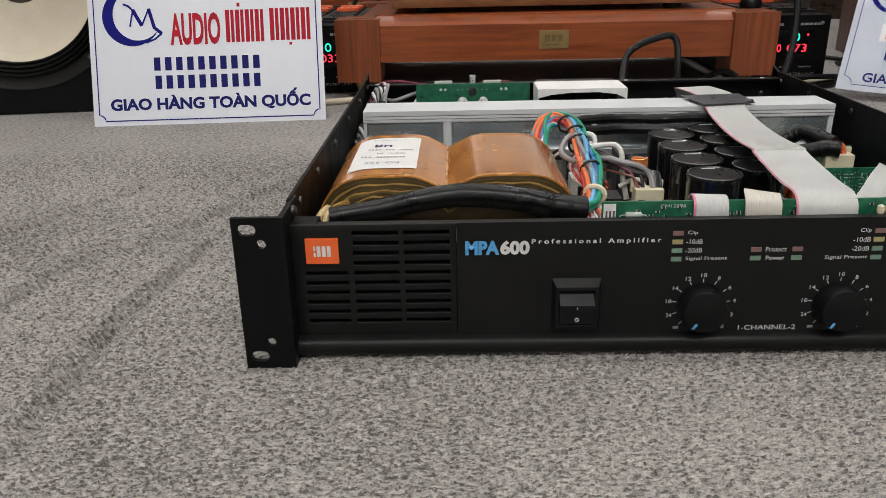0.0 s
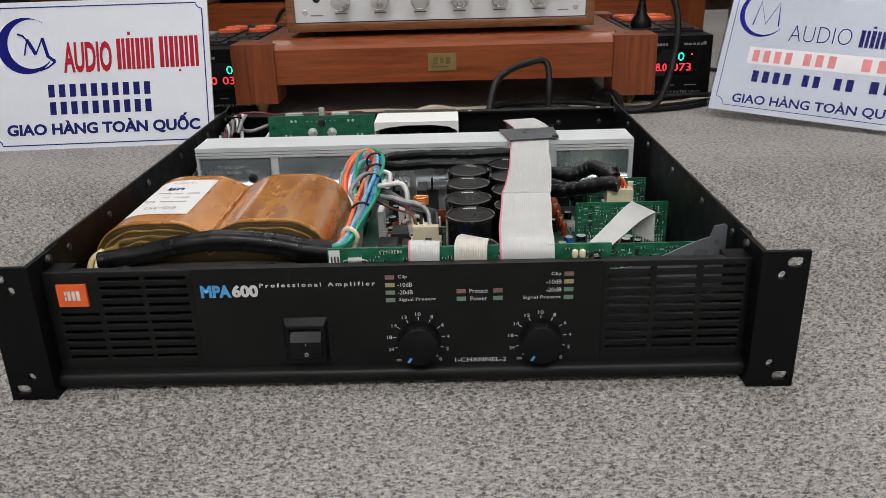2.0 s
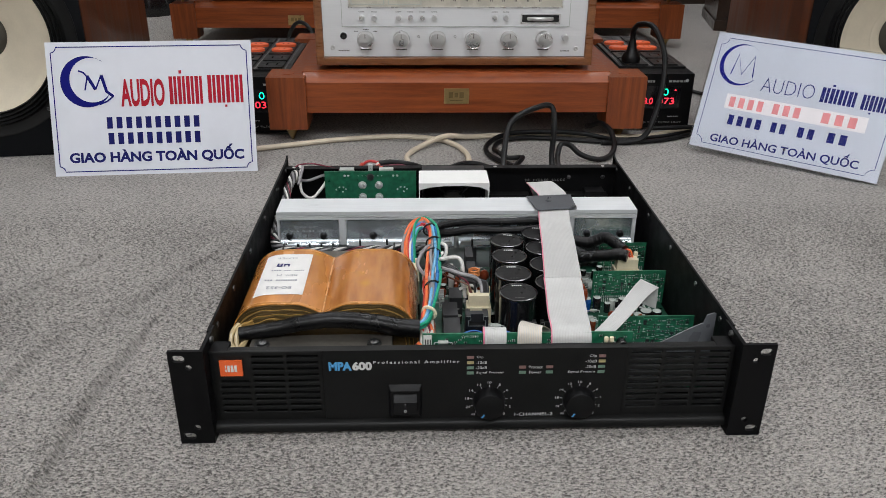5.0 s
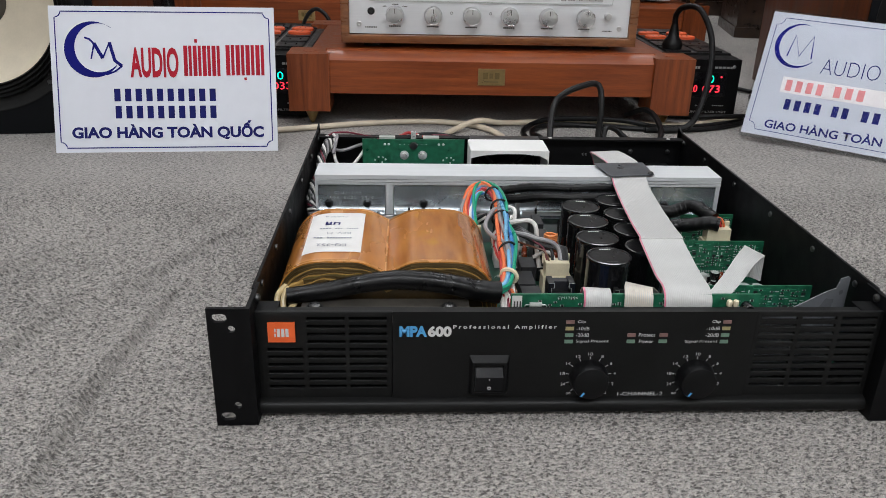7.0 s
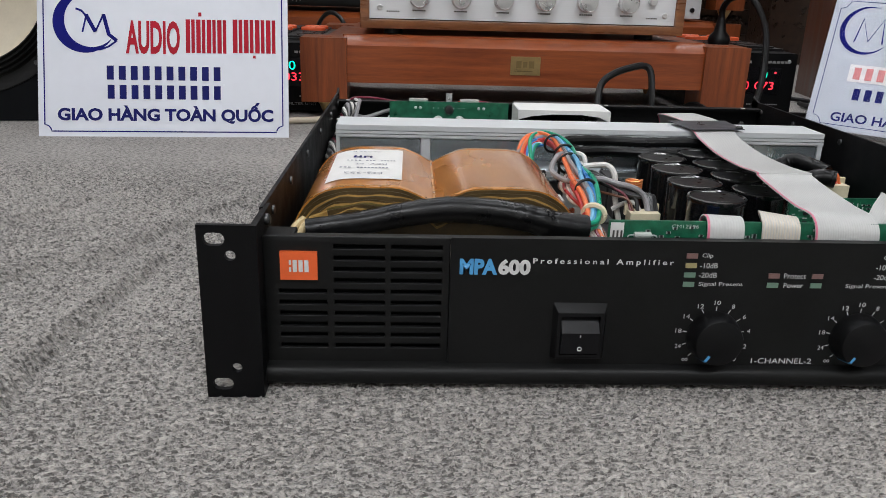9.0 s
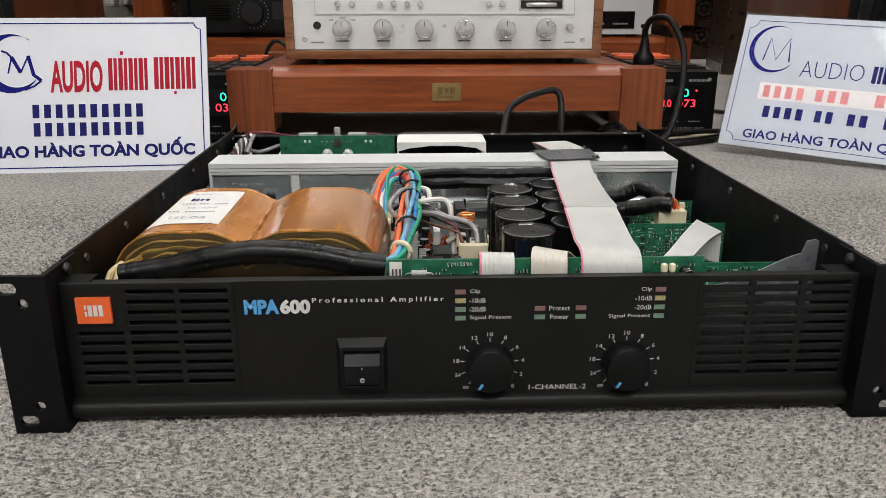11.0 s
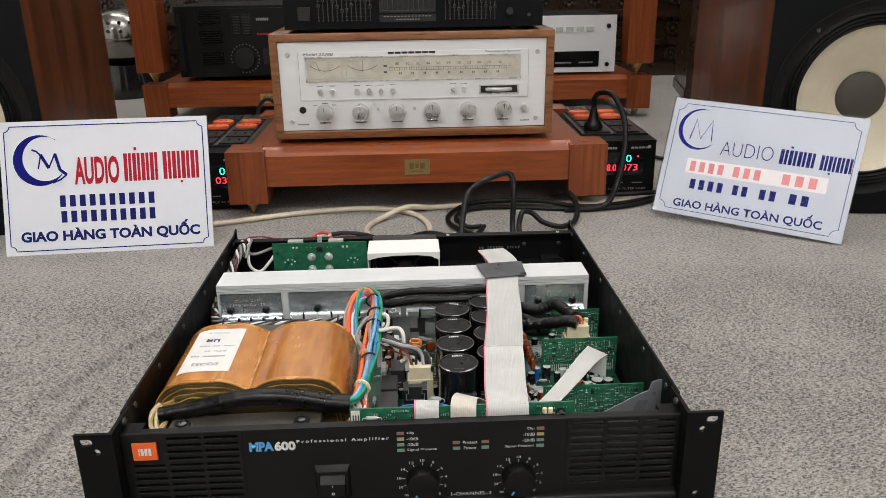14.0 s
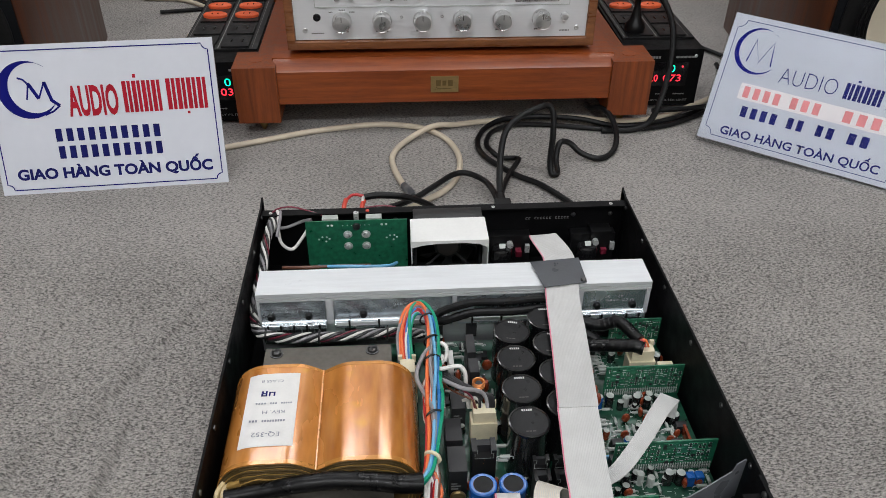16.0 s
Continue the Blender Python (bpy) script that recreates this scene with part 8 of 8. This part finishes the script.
def far_silver():
    t = thing("silver_component", "silver-faced audio component with a dark strip, on the far stand", "audio component", at=pose(0.1900, 1.6700, 0.1210))
    w, h, d = 0.3900, 0.1560, 0.32
    for x in (0.04, w - 0.04):
        for y in (0.04, d - 0.04):
            part("foot", rod(0.014, 0, 0.008, "z", (x, y, 0)), BLACK_RUBBER, t)
    part("body", box(0.004, w - 0.004, 0.006, d, 0.008, h - 0.002), BLACK_STEEL, t, bevel=0.001)
    f = part("faceplate", box(0, w, 0, 0.006, 0.006, h), FACE_ALU, t, "brushed silver faceplate", bevel=0.001)
    part("dark_strip", box(0.200, 0.345, -0.002, 0.001, 0.020, 0.062), DARK_GLASS, f)
    bars("strip_print", word_bars(0.225, 0.270, 0.030, 0.034, 7, 0.3) + word_bars(0.290, 0.330, 0.030, 0.034, 6, 0.3), (0, -0.002, 0), PRINT_DIM, f)
    for k in range(5):
        part("square_button", box(0.196 + 0.028 * k, 0.216 + 0.028 * k, -0.003, 0.001, 0.114, 0.126), RESISTOR, f, bevel=0.001)
    for z in (0.026, 0.128):
        part("bolt", lathe([(0, 0), (0.006, 0), (0.0055, 0.004), (0, 0.004)], 16, "y", (w - 0.022, 0, z)), CAP_BLACK, f)


far_silver()


def carved_front():
    """A dark carved wooden chest front along the far wall: mouldings and rows of rosettes."""
    t = thing("carved_cabinet", "dark carved wooden cabinet along the far wall", "cabinet", at=pose(0, 2.5400, 0))
    part("body", box(-1.75, 1.75, 0.0, 0.2, 0.0, 0.95), DARK_WOOD, t)
    for z, hh in ((0.0, 0.05), (0.115, 0.02), (0.215, 0.03), (0.33, 0.02), (0.47, 0.03)):
        part("moulding", box(-1.75, 1.75, -0.022, 0.001, z, z + hh), DARK_WOOD, t, bevel=0.006)
    ros = bmesh.new()
    for k in range(8):
        a = 2 * math.pi * k / 8
        lathe([(0, 0), (0.010, 0.001), (0.007, 0.008), (0, 0.010)], 8, "y", (0.020 * math.cos(a), 0, 0.020 * math.sin(a)), bm=ros)
    lathe([(0, 0), (0.011, 0.002), (0.007, 0.012), (0, 0.014)], 10, "y", (0, 0, 0), bm=ros)
    first = part("rosette", ros, DARK_WOOD, t, at=pose(-1.7, 0.0, 0.085))
    for z in (0.085, 0.175, 0.285, 0.40):
        for k in range(34):
            x = -1.68 + 0.1 * k
            if -0.45 < x < 0.45 or (k == 0 and z == 0.085):
                continue
            link("rosette", first.data, t, at=pose(x, -0.002, z, 0, 45 * (k % 2), 0))


carved_front()
dark_box = thing("dark_loudspeaker", "tall plain dark brown loudspeaker cabinet", "loudspeaker", at=pose(0.8800, 1.9400, 0, 0, 0, -12))
part("cabinet", box(0, 0.34, 0, 0.30, 0, 0.95), DARK_WOOD, dark_box, bevel=0.004)
part("base_moulding", box(-0.004, 0.344, -0.004, 0.304, 0.0, 0.03), DARK_WOOD, dark_box, bevel=0.003)


def chrome_urn():
    t = thing("chrome_dome", "polished chrome dome with punched holes on a black base", "ornament", at=pose(-0.9600, 2.2800, 0))
    part("base", lathe([(0, 0), (0.10, 0), (0.105, 0.02), (0.09, 0.07), (0.085, 0.11), (0, 0.11)], 36), CAP_BLACK, t)
    part("lower_shell", lathe([(0.03, 0.105), (0.065, 0.115), (0.092, 0.150), (0.100, 0.190), (0.0, 0.19)], 40), CHROME, t, smooth=60)
    part("seam", lathe([(0.098, 0.188), (0.106, 0.190), (0.106, 0.196), (0.098, 0.198)], 40), CHROME, t)
    shell = part("upper_shell", lathe([(0.100, 0.196), (0.097, 0.225), (0.082, 0.262), (0.050, 0.288), (0, 0.296)], 40), CHROME, t, smooth=60)
    for zz, rr in ((0.222, 0.0985), (0.248, 0.0895)):
        for k in range(16):
            a = 2 * math.pi * k / 16
            part("hole", lathe([(0, 0), (0.006, 0), (0.006, 0.001), (0, 0.001)], 8, "y", (0, 0, 0)), CAP_BLACK, shell, at=pose(rr * math.cos(a), rr * math.sin(a), zz, 0, 0, math.degrees(a) + 90))


chrome_urn()
cable("black_cable", [(-0.4500, 1.4200, 0.0060), (-0.5400, 1.5600, 0.0060), (-0.6200, 1.6300, 0.0060), (-0.6600, 1.7200, 0.0060)], 0.0060, BLACK_RUBBER, "black cable under the far stand")
cable("black_cable", [(-0.2600, 1.2250, 0.0900), (-0.2800, 1.2400, 0.1250), (-0.3050, 1.2600, 0.1330), (-0.3300, 1.2900, 0.1050), (-0.3600, 1.3600, 0.0300), (-0.4500, 1.4200, 0.0060), (-0.5600, 1.4000, 0.0060)], 0.0042, BLACK_RUBBER, "black cable between the stands")
cable("cream_cable", [(-0.4700, 1.2500, 0.0052), (-0.4400, 1.3800, 0.0052), (-0.5200, 1.4800, 0.0052), (-0.6200, 1.5000, 0.0052)], 0.0044, CABLE_CREAM, "cream cable behind the stand")
